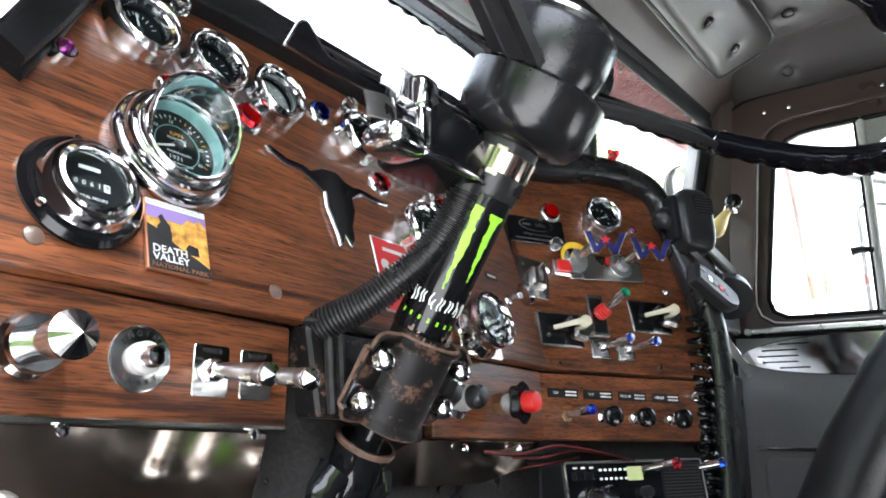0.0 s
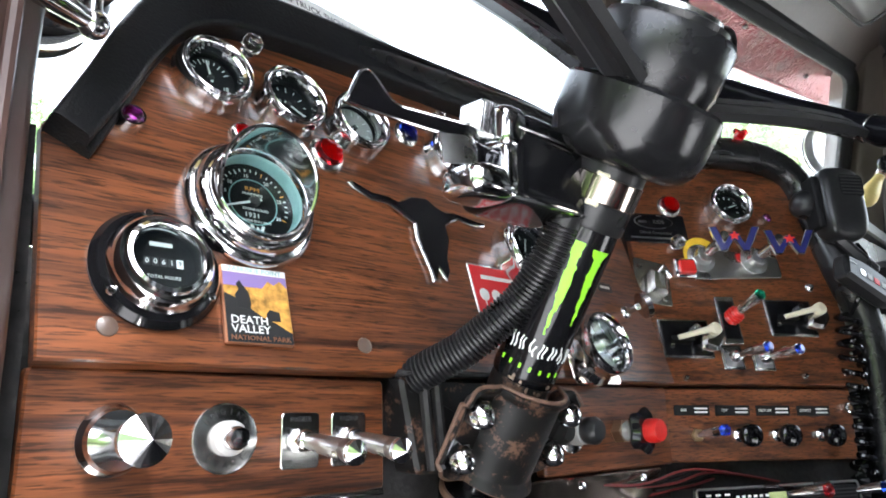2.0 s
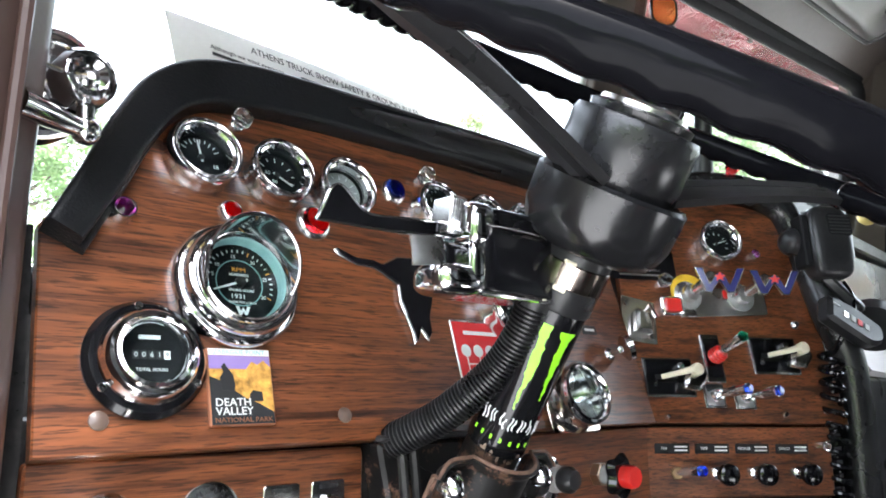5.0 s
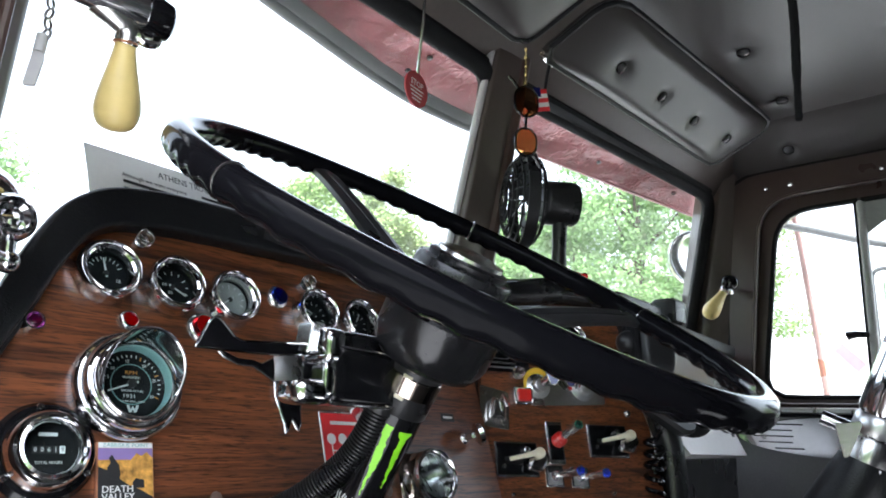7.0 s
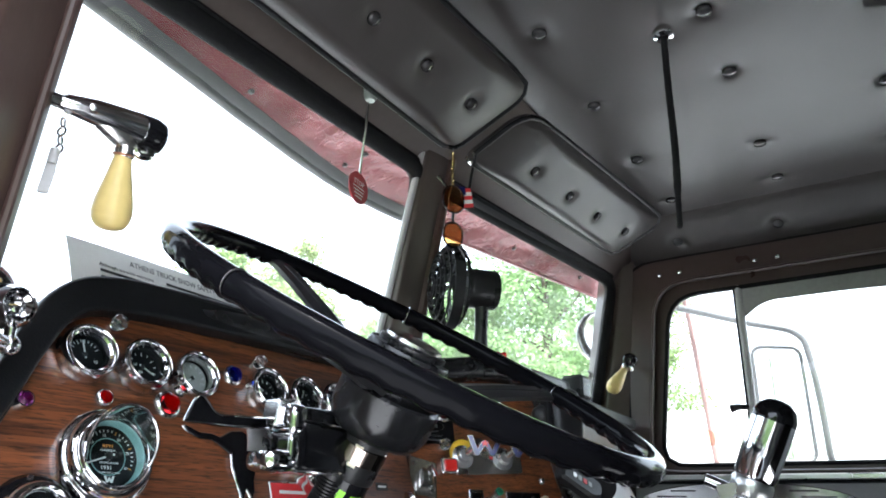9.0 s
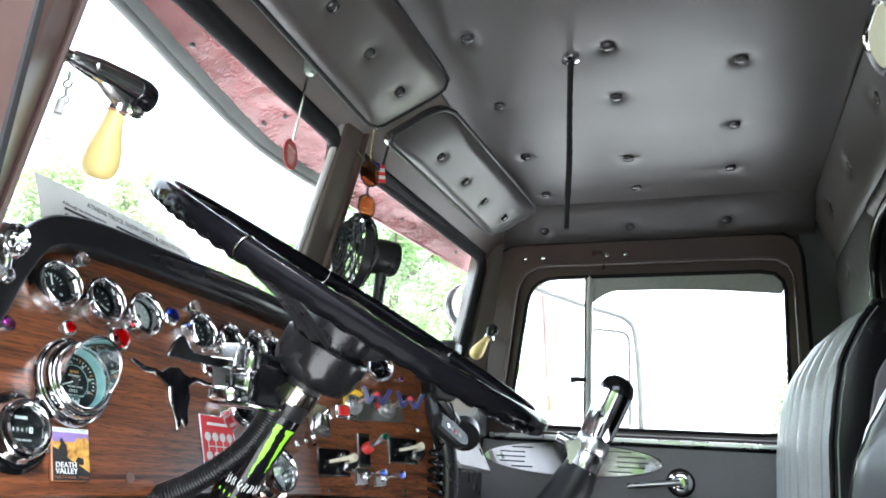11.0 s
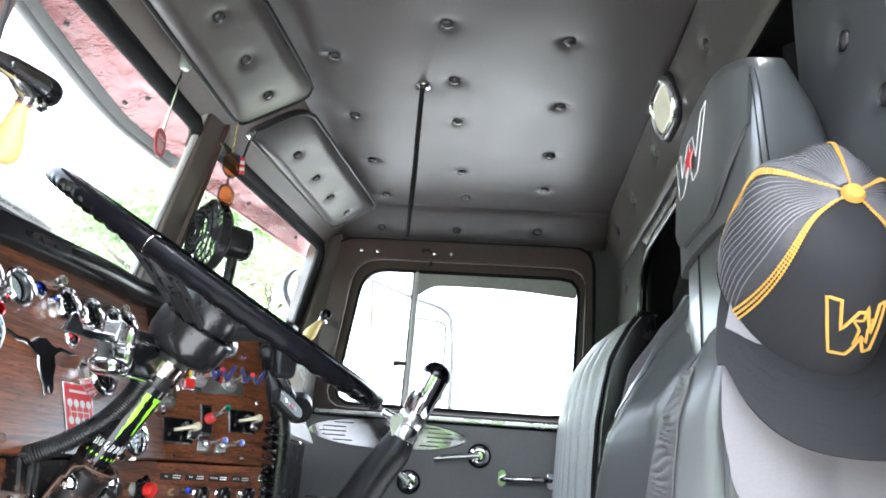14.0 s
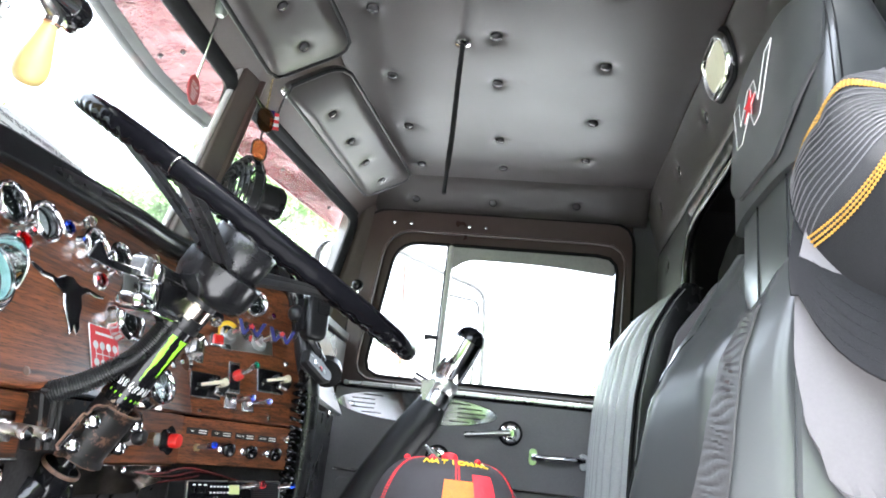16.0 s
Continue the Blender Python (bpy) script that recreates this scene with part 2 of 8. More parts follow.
cap_brim = material("charcoal brim cotton", (0.013, 0.013, 0.0142), 0.9, 0.0, 0.25, 900, 30, bump=0.4, bump_scale=1500, spec=0.2)
cloth_grey = material("washed grey cap cotton", (0.030, 0.028, 0.031), 0.85, 0.0, 0.2, 900, 25, bump=0.5, bump_scale=1500)
mesh_cloth = material("black cap mesh", (0.014, 0.014, 0.016), 0.6, 0.0, 0.4, 700, 30, bump=0.7, bump_scale=1300)
gold_thread = material("golden thread", (0.40, 0.215, 0.03), 0.6, 0.0, 0.25, 1400, 60, bump=0.6, bump_scale=1800)
red_thread = material("red thread", (0.7, 0.02, 0.03), 0.6, 0.0, 0.2, 1400, 60, bump=0.5)
lens_milk = material("yellowed lamp lens", (0.72, 0.7, 0.52), 0.3, 0.0, 0.08, coat=0.3)
clear = glass_material("clear glass")
ruby = glass_material("ruby lens", (0.75, 0.02, 0.03), 0.05)
sapphire = glass_material("sapphire lens", (0.03, 0.09, 0.7), 0.05)
amethyst = glass_material("violet jewel", (0.6, 0.08, 0.6), 0.02)
emerald = glass_material("green jewel", (0.02, 0.55, 0.3), 0.02)
bronze = glass_material("bronze lens", (0.35, 0.16, 0.05), 0.03)
amber = glass_material("amber lens", (0.80, 0.40, 0.12), 0.03)
crystal = glass_material("crystal", (0.92, 0.92, 0.9), 0.03)
pane_mat = pane_material("window pane", dusty_haze=0.045)
sticker_orange = pane_material("faded orange sticker", (0.94, 0.74, 0.64), dusty_haze=0.10)
sticker_pale = pane_material("faded pale sticker", (0.91, 0.87, 0.90), dusty_haze=0.10)
sticker_red = pane_material("faded red sticker", (0.93, 0.58, 0.59), dusty_haze=0.10)
dial_glass = pane_material("gauge glass", (0.93, 0.96, 0.96), 0.02)

# ---------- geometry helpers ----------
class Shape:
    """Vertices and faces gathered from simple solids."""

    def __init__(self):
        self.v, self.f = [], []

    def add(self, verts, faces, m=None):
        k = len(self.v)
        self.v += [tuple(m @ Vector(p)) if m is not None else tuple(p) for p in verts]
        self.f += [tuple(i + k for i in f) for f in faces]
        return self

    def lathe(self, profile, m=None, seg=32, start=0.0, turn=360.0):
        """A profile of (radius, height) turned about z."""
        full = turn >= 360
        n = seg if full else seg + 1
        verts, faces = [], []
        for k in range(n):
            a = radians(start + turn * k / seg)
            verts += [(r * math.cos(a), r * math.sin(a), z) for r, z in profile]
        p = len(profile)
        for k in range(seg):
            a, b = k * p, ((k + 1) % n) * p
            faces += [(a + i, b + i, b + i + 1, a + i + 1) for i in range(p - 1)]
        if full:
            if profile[0][0] > 1e-6:
                faces.append(tuple(k * p for k in range(n))[::-1])
            if profile[-1][0] > 1e-6:
                faces.append(tuple(k * p + p - 1 for k in range(n)))
        return self.add(verts, faces, m)

    def ring(self, profile, m=None, seg=40):
        """A closed profile of (radius, height) turned about z."""
        p = len(profile)
        verts, faces = [], []
        for k in range(seg):
            a = 2 * math.pi * k / seg
            verts += [(r * math.cos(a), r * math.sin(a), z) for r, z in profile]
        for k in range(seg):
            a, b = k * p, ((k + 1) % seg) * p
            faces += [(a + i, b + i, b + (i + 1) % p, a + (i + 1) % p) for i in range(p)]
        return self.add(verts, faces, m)

    def prism(self, outline, z0, z1, chamfer=0.0, m=None):
        """An outline in x, y raised from z0 to z1, its edges chamfered."""
        n = len(outline)
        c = min(chamfer, 0.49 * abs(z1 - z0))
        if c > 0:
            loops = [(inset(outline, c), z0), (outline, z0 + c), (outline, z1 - c), (inset(outline, c), z1)]
        else:
            loops = [(outline, z0), (outline, z1)]
        verts = [(x, y, z) for o, z in loops for x, y in o]
        faces = [tuple(range(n))[::-1], tuple((len(loops) - 1) * n + i for i in range(n))]
        for k in range(len(loops) - 1):
            faces += [(k * n + i, k * n + (i + 1) % n, (k + 1) * n + (i + 1) % n, (k + 1) * n + i) for i in range(n)]
        return self.add(verts, faces, m)

    def box(self, w, h, d, bevel=0.002, m=None, r=None):
        """A box centred in x and y, from z 0 to d, with rounded upright edges."""
        return self.prism(rrect(w, h, bevel if r is None else r, 3), 0, d, bevel, m)

    def tube(self, points, radius, seg=12, closed=False, m=None, caps=True, flat=1.0):
        pts = [Vector(p) for p in points]
        n = len(pts)
        rad = radius if isinstance(radius, (list, tuple)) else [radius] * n
        verts, faces, side = [], [], None
        for k in range(n):
            a, b = pts[(k - 1) % n] if closed or k else pts[0], pts[(k + 1) % n] if closed or k < n - 1 else pts[-1]
            d = (b - a).normalized()
            if side is None:
                side = d.cross(Vector((0, 0, 1)))
                side = side if side.length > 0.05 else d.cross(Vector((1, 0, 0)))
            side = (side - d * side.dot(d)).normalized()
            up = d.cross(side)
            verts += [tuple(pts[k] + rad[k] * (math.cos(t) * side + flat * math.sin(t) * up)) for t in [2 * math.pi * j / seg for j in range(seg)]]
        for k in range(n if closed else n - 1):
            a, b = k * seg, ((k + 1) % n) * seg
            faces += [(a + j, a + (j + 1) % seg, b + (j + 1) % seg, b + j) for j in range(seg)]
        if caps and not closed:
            faces += [tuple(range(seg))[::-1], tuple((n - 1) * seg + j for j in range(seg))]
        return self.add(verts, faces, m)

    def sheet(self, fn, nu, nv, thick=0.0, m=None):
        """A sheet from fn(a, b), a and b from 0 to 1; with a thickness it is closed."""
        P = [[Vector(fn(i / nu, j / nv)) for j in range(nv + 1)] for i in range(nu + 1)]
        w = nv + 1
        verts = [tuple(p) for row in P for p in row]
        faces = [(i * w + j, (i + 1) * w + j, (i + 1) * w + j + 1, i * w + j + 1) for i in range(nu) for j in range(nv)]
        if thick:
            k = len(verts)
            for i in range(nu + 1):
                for j in range(nv + 1):
                    du = P[min(i + 1, nu)][j] - P[max(i - 1, 0)][j]
                    dv = P[i][min(j + 1, nv)] - P[i][max(j - 1, 0)]
                    q = du.cross(dv)
                    verts.append(tuple(P[i][j] - (q.normalized() if q.length else Vector((0, 0, 1))) * thick))
            faces += [tuple(x + k for x in f[::-1]) for f in faces]
            for i in range(nu):
                faces += [(i * w, i * w + k, (i + 1) * w + k, (i + 1) * w), (i * w + nv, (i + 1) * w + nv, (i + 1) * w + nv + k, i * w + nv + k)]
            for j in range(nv):
                faces += [(j, j + 1, j + 1 + k, j + k), (nu * w + j, nu * w + j + k, nu * w + j + 1 + k, nu * w + j + 1)]
        return self.add(verts, faces, m)

    def ball(self, r, m=None, seg=16, flat=1.0):
        k = seg // 2
        return self.lathe([(r * math.sin(math.pi * i / k), -flat * r * math.cos(math.pi * i / k)) for i in range(k + 1)], m, seg)


def inset(o, c):
    n = len(o)
    area = sum(o[i][0] * o[(i + 1) % n][1] - o[(i + 1) % n][0] * o[i][1] for i in range(n))
    s = 1 if area > 0 else -1
    out = []
    for i in range(n):
        a, b, d = Vector(o[i - 1]), Vector(o[i]), Vector(o[(i + 1) % n])
        e, g = (b - a), (d - b)
        e = e.normalized() if e.length > 1e-9 else g.normalized()
        g = g.normalized() if g.length > 1e-9 else e
        n1, n2 = Vector((-e.y, e.x)) * s, Vector((-g.y, g.x)) * s
        q = n1 + n2
        q = q / max(0.5, q.length_squared / 2) if q.length > 1e-6 else n1
        out.append((b.x + c * q.x, b.y + c * q.y))
    return out


def rrect(w, h, r, k=4):
    r = min(r, w / 2 - 1e-5, h / 2 - 1e-5)
    out = []
    for cx, cy, a0 in ((w / 2 - r, h / 2 - r, 0), (-w / 2 + r, h / 2 - r, 90), (-w / 2 + r, -h / 2 + r, 180), (w / 2 - r, -h / 2 + r, 270)):
        out += [(cx + r * math.cos(radians(a0 + 90 * i / k)), cy + r * math.sin(radians(a0 + 90 * i / k))) for i in range(k + 1)]
    return out


def rpoly(points, r, k=4):
    """A polygon with rounded corners."""
    out, n = [], len(points)
    for i in range(n):
        a, b, c = Vector(points[i - 1]), Vector(points[i]), Vector(points[(i + 1) % n])
        d = min(r[i] if isinstance(r, (list, tuple)) else r, 0.49 * (a - b).length, 0.49 * (c - b).length)
        p, q = b + (a - b).normalized() * d, b + (c - b).normalized() * d
        out += [tuple((1 - s) ** 2 * p + 2 * s * (1 - s) * b + s * s * q) for s in [j / k for j in range(k + 1)]]
    return out


def circle(r, n=24):
    return [(r * math.cos(2 * math.pi * i / n), r * math.sin(2 * math.pi * i / n)) for i in range(n)]


def spline(points, n=8):
    """A smooth line through points."""
    P = [Vector(p) for p in points]
    out = []
    for i in range(len(P) - 1):
        a, b, c, d = P[max(i - 1, 0)], P[i], P[i + 1], P[min(i + 2, len(P) - 1)]
        for k in range(n):
            t = k / n
            out.append(0.5 * (2 * b + (c - a) * t + (2 * a - 5 * b + 4 * c - d) * t * t + (3 * b - a - 3 * c + d) * t ** 3))
    return out + [P[-1]]


def finish(name, shape, mat, sharp=38):
    me = bpy.data.meshes.new(name)
    me.from_pydata(shape.v, [], shape.f)
    bm = bmesh.new()
    bm.from_mesh(me)
    bmesh.ops.remove_doubles(bm, verts=bm.verts, dist=1e-6)
    bmesh.ops.recalc_face_normals(bm, faces=bm.faces)
    lim = radians(sharp)
    for f in bm.faces:
        f.smooth = True
    for e in bm.edges:
        if len(e.link_faces) != 2 or e.calc_face_angle(0) > lim:
            e.smooth = False
    bm.to_mesh(me)
    bm.free()
    me.materials.append(mat)
    return me


def part(name, shape, mat, parent=None, label="", m=None, sharp=38):
    ob = new(name, finish(name, shape, mat, sharp))
    if parent is not None:
        ob.parent = parent
    if m is not None:
        ob.matrix_basis = m
    return tagged(ob, label)


def thing(name, label, category, m=None, group="", kind=""):
    ob = new(name)
    ob.empty_display_size = 0.02
    if m is not None:
        ob.matrix_basis = m
    return tagged(ob, label, category, group, kind)


def words(text, size, mat, parent, m, name="lettering", depth=0.0003, align="CENTER", stretch=1.0):
    """Raised or printed words, as a mesh."""
    cu = bpy.data.curves.new("words", "FONT")
    cu.body, cu.size, cu.align_x, cu.align_y, cu.extrude, cu.resolution_u = text, size, align, "CENTER", depth, 2
    tmp = bpy.data.objects.new("words", cu)
    scene.collection.objects.link(tmp)
    bpy.context.view_layer.update()
    me = bpy.data.meshes.new_from_object(tmp.evaluated_get(bpy.context.evaluated_depsgraph_get()))
    bpy.data.objects.remove(tmp)
    bpy.data.curves.remove(cu)
    if stretch != 1.0:
        me.transform(Matrix.Diagonal((stretch, 1, 1, 1)))
    me.materials.clear()
    me.materials.append(mat)
    ob = new(name, me)
    ob.parent, ob.matrix_basis = parent, m
    return ob


def move(x=0.0, y=0.0, z=0.0):
    return Matrix.Translation((x, y, z))


def axes(o, x, y):
    x = Vector(x).normalized()
    z = x.cross(Vector(y)).normalized()
    y = z.cross(x)
    m = Matrix((x, y, z)).transposed().to_4x4()
    m.translation = o
    return m


def along(a, b):
    """A frame at a whose z points to b."""
    d = Vector(b) - Vector(a)
    m = d.to_track_quat("Z", "Y").to_matrix().to_4x4()
    m.translation = a
    return m


# frames of the four dash panels: x along, y up the panel, z towards the seat
LEAN_UP, LEAN_LOW, WING = math.tan(radians(19)), math.tan(radians(3)), math.tan(radians(32))


def on_left(u, v, n=0.0):
    return axes((0, 0, 0.6), (1, 0, 0), (0, LEAN_UP, 1)) @ move(u, v, n)


def on_right(u, v, n=0.0):
    return axes((0.624, 0.0185, 0.6538), (1, -WING, 0), (0, 0.345, 1)) @ move(u, v, n)


def on_low(u, v, n=0.0):
    return axes((0, 0.002, 0.575), (1, 0, 0), (0, LEAN_LOW, 1)) @ move(u, v, n)


def on_wing(u, v, n=0.0):
    return axes((0.6285, -0.009, 0.572), (1, -WING, 0), (0, LEAN_LOW, 1)) @ move(u, v, n)

# ---------- the cab shell ----------
def radial(outline, centre, count=72):
    """An outline sampled by angle round a centre."""
    out, n = [], len(outline)
    for k in range(count):
        d = Vector((math.cos(2 * math.pi * k / count), math.sin(2 * math.pi * k / count)))
        best = None
        for i in range(n):
            a, b = Vector(outline[i]) - Vector(centre), Vector(outline[(i + 1) % n]) - Vector(centre)
            e = b - a
            det = d.x * -e.y + d.y * e.x
            if abs(det) < 1e-12:
                continue
            t, s = (a.x * -e.y + a.y * e.x) / det, (d.x * a.y - d.y * a.x) / det
            if t > 0 and -1e-6 <= s <= 1 + 1e-6:
                best = t if best is None else max(best, t)
        out.append((centre[0] + d.x * best, centre[1] + d.y * best))
    return out


def frame_plate(outer, inner, centre, z0, z1, m=None, count=96):
    """A plate with a hole."""
    o, i = radial(outer, centre, count), radial(inner, centre, count)
    s = Shape()
    verts = [(x, y, z) for loop, z in ((o, z0), (o, z1), (i, z1), (i, z0)) for x, y in loop]
    faces = []
    for k in range(4):
        a, b = k * count, ((k + 1) % 4) * count
        faces += [(a + j, a + (j + 1) % count, b + (j + 1) % count, b + j) for j in range(count)]
    return s.add(verts, faces, m)


ROOF, RIGHT_WALL = 1.385, 1.54

floor = tagged(part("floor", Shape().prism([(-0.12, -0.96), (1.58, -0.96), (1.58, 0.36), (-0.12, 0.36)], -0.03, 0.0), rubber), "black rubber cab floor mat", "floor", kind="structure")
firewall = tagged(part("wall_north", Shape().prism([(-0.12, 0.33), (1.56, 0.33), (1.56, 0.36), (-0.12, 0.36)], 0.0, 0.70), black_paint), "black painted firewall below the dash", "wall", kind="structure")

# padded ceiling with sunk buttons
BUTTONS = [(0.573, -0.228), (0.830, -0.219), (1.084, -0.216), (1.330, -0.216), (0.33, -0.228), (0.08, -0.228),
           (0.458, -0.472), (0.661, -0.472), (0.850, -0.467), (1.146, -0.461), (0.25, -0.471), (0.05, -0.471), (1.330, -0.463),
           (0.507, -0.704), (0.762, -0.706), (1.021, -0.700), (1.249, -0.698), (0.25, -0.704), (0.02, -0.704)]
HOLE = (0.681, -0.401)


def ceiling_height(x, y):
    z = ROOF + 0.006 * math.sin(math.pi * min(1, max(0, (x + 0.02) / 1.5))) + 0.004
    for bx, by in BUTTONS:
        d2 = (x - bx) ** 2 + (y - by) ** 2
        if d2 < 0.03:
            d = math.sqrt(d2)
            a = math.atan2(y - by, x - bx)
            z += 0.0062 * math.exp(-(d / 0.0175) ** 2) + 0.0036 * math.exp(-d / 0.040) * (0.8 + 0.3 * abs(math.sin(1.5 * a + bx * 9)))
    d = math.hypot(x - HOLE[0], y - HOLE[1])
    z += 0.004 * math.exp(-d / 0.03)
    return z + 0.0012 * noise.noise((x * 7, y * 7, 0))


def ceiling_point(a, b):
    return (-0.06 + 1.468 * a, -0.905 + 0.80 * b, ceiling_height(-0.06 + 1.468 * a, -0.905 + 0.80 * b))


def button(shape, m, r=0.0125):
    """A covered button with a rolled rim and a groove round its dome."""
    shape.lathe([(r * 1.0, -0.004), (r * 1.02, 0.002), (r * 0.97, 0.0042), (r * 0.88, 0.0046), (r * 0.82, 0.0036), (r * 0.76, 0.0042), (r * 0.5, 0.0058), (0, 0.0064)], m, 24)


def button_faces(ob, first):
    """The covered buttons take a darker vinyl than the sheet they sit in."""
    ob.data.materials.append(button_vinyl)
    for p in ob.data.polygons[first:]:
        p.material_index = 1


top = Shape().sheet(ceiling_point, 300, 160, -0.012)
plain = len(top.f)
for bx, by in BUTTONS:
    button(top, pose(bx, by, ceiling_height(bx, by) - 0.0058, 180))
roof_lining = part("ceiling", top, vinyl_ceiling, sharp=60)
button_faces(roof_lining, plain)
tagged(roof_lining, "grey padded vinyl headliner with sunk buttons", "ceiling", kind="structure")
tagged(part("roof", Shape().prism([(-0.16, -0.98), (1.6, -0.98), (1.6, 0.02), (-0.16, 0.02)], 1.425, 1.45), brown_paint), "brown painted cab roof above the headliner", "roof", kind="structure")


def tufted(name, corner, ex, ey, spots, label, mat=vinyl_ceiling, nu=70, nv=24, thick=0.012, depth=0.010, category="wall"):
    """A padded panel over corner + a ex + b ey, with buttons at spots (a, b)."""
    c, ex, ey = Vector(corner), Vector(ex), Vector(ey)
    nrm = ex.cross(ey).normalized()

    def fn(a, b):
        p = c + a * ex + b * ey
        lift = 0.0
        for sa, sb in spots:
            d = ((a - sa) * ex + (b - sb) * ey).length
            lift -= depth * math.exp(-(d / 0.019) ** 2) + 0.004 * math.exp(-d / 0.045)
        edge = min(a * ex.length, (1 - a) * ex.length, b * ey.length, (1 - b) * ey.length)
        lift -= 0.008 * math.exp(-edge / 0.01)
        return p + nrm * lift

    s = Shape().sheet(fn, nu, nv, thick)
    plain = len(s.f)
    for sa, sb in spots:
        q = c + sa * ex + sb * ey - nrm * (depth * 1.1)
        button(s, axes(q, ex, ey))
    ob = part(name, s, mat, sharp=60)
    button_faces(ob, plain)
    return tagged(ob, label, category, kind="structure")


# side coves between the ceiling and the doors
tufted("trim_cove_right", (1.404, -0.91, 1.392), (0, 0.87, 0), (0.136, 0, -0.088), [(0.84, 0.64), (0.553, 0.64), (0.252, 0.60)], "grey padded vinyl cove above the passenger door", nu=170, nv=26)
tufted("trim_cove_left", (-0.06, -0.05, 1.392), (0, -0.86, 0), (-0.06, 0, -0.075), [(0.2, 0.5), (0.5, 0.5), (0.8, 0.5)], "grey padded vinyl cove above the driver door", nu=170, nv=22)
# rear header, rear side panels, the sleeper behind them
tufted("wall_rear_header", (0.10, -0.900, 1.392), (1.44, 0, 0), (0, -0.045, -0.165), [(0.21, 0.42), (0.5, 0.45), (0.70, 0.45), (0.88, 0.45)], "grey padded vinyl header over the sleeper opening", nu=260, nv=34)
tufted("wall_rear_left", (0.185, -0.975, 0.05), (-0.279, 0, 0), (0, 0, 1.36), [(0.437, 0.778), (0.69, 0.697), (0.3, 0.60), (0.7, 0.5)], "charcoal padded vinyl panel behind the driver seat", mat=vinyl_rear, nu=70, nv=260)
tufted("wall_rear_right", (1.56, -0.950, 0.05), (-0.455, 0, 0), (0, 0, 1.185), [(0.35, 0.93), (0.88, 0.865), (0.35, 0.6)], "charcoal padded vinyl panel behind the passenger seat", mat=vinyl_rear, nu=80, nv=240)
sleeper = Shape()
sleeper.prism([(-0.16, -2.0), (1.6, -2.0), (1.6, -2.03), (-0.16, -2.03)], 0, 1.42)
sleeper.prism([(-0.16, -2.0), (-0.19, -2.0), (-0.19, -0.935), (-0.16, -0.935)], 0, 1.42)
sleeper.prism([(1.6, -2.0), (1.63, -2.0), (1.63, -0.935), (1.6, -0.935)], 0, 1.42)
sleeper.prism([(-0.16, -2.0), (1.6, -2.0), (1.6, -0.985), (-0.16, -0.985)], 1.40, 1.43)
sleeper.prism([(-0.16, -2.0), (1.6, -2.0), (1.6, -0.965), (-0.16, -0.965)], 0.28, 0.31)
tagged(part("wall_sleeper", sleeper, vinyl_rear), "dark vinyl lining of the sleeper", "wall", kind="structure")
edge = Shape().tube(spline([(1.100, -0.944, 0.30), (1.100, -0.944, 0.70), (1.098, -0.944, 1.00), (1.070, -0.944, 1.095), (0.985, -0.946, 1.150), (0.80, -0.950, 1.163), (0.45, -0.950, 1.165)], 8), 0.011, 10)
tagged(part("trim_sleeper_opening", edge, black_gloss), "dark glossy edging of the sleeper opening", "trim", kind="structure")
roll = Shape().sheet(lambda a, b: (0.25 + 0.79 * a, -0.957 - 0.022 * math.cos(2 * math.pi * b) + 0.003 * noise.noise((a * 30, b * 3, 1)), 1.192 + (0.022 + 0.004 * noise.noise((a * 12, b * 2, 5))) * math.sin(2 * math.pi * b)), 90, 14)
tagged(part("rolled_curtain", roll, vinyl_black), "glossy black curtain rolled up under the header", "curtain")


def curtain(x0, x1, y, folds, label):
    def fn(a, b):
        return (x0 + (x1 - x0) * a, y + 0.022 * math.sin(a * folds * math.pi * 2) * (0.7 + 0.3 * b), 0.3 + 0.93 * b)
    return tagged(part("curtain", Shape().sheet(fn, folds * 10, 8, 0.003), cloth_black), label, "curtain")


curtain(0.195, 0.30, -1.02, 2, "black sleeper curtain gathered behind the driver seat")

# pillars
def pillar_shift(z):
    """The driver's pillar leans back with the windscreen above the dash."""
    k = 1.06 - z if z > 0.74 else 0.32 * max(0.0, (z - 0.58) / 0.16)
    return 0.03 * k, 0.20 * k


base = rpoly([(-0.057, -0.05), (-0.048, 0.10), (-0.16, 0.12), (-0.215, -0.03), (-0.195, -0.140), (-0.146, -0.142), (-0.105, -0.098)], 0.008, 3)
n, rows = len(base), []
for z in (0.0, 0.58, 0.74, 0.90, 1.06, 1.23, 1.40):
    dx, dy = pillar_shift(z)
    rows += [(x + dx, y + dy, z) for x, y in base]
sides = [(k * n + j, k * n + (j + 1) % n, (k + 1) * n + (j + 1) % n, (k + 1) * n + j) for k in range(6) for j in range(n)]
tagged(part("pillar_left", Shape().add(rows, sides + [tuple(range(n))[::-1], tuple(range(6 * n, 7 * n))]), brown_paint), "brown painted windscreen pillar beside the open door", "pillar", kind="structure")
rib = Shape().tube([(-0.076 + pillar_shift(z)[0], -0.0735 + pillar_shift(z)[1], z) for z in (0.02, 0.58, 0.74, 0.90, 1.06, 1.23, 1.38)], 0.004, 8)
tagged(part("trim_pillar_seam", rib, brown_paint), "brown sealed seam along the pillar", "trim", kind="structure")
lean = []
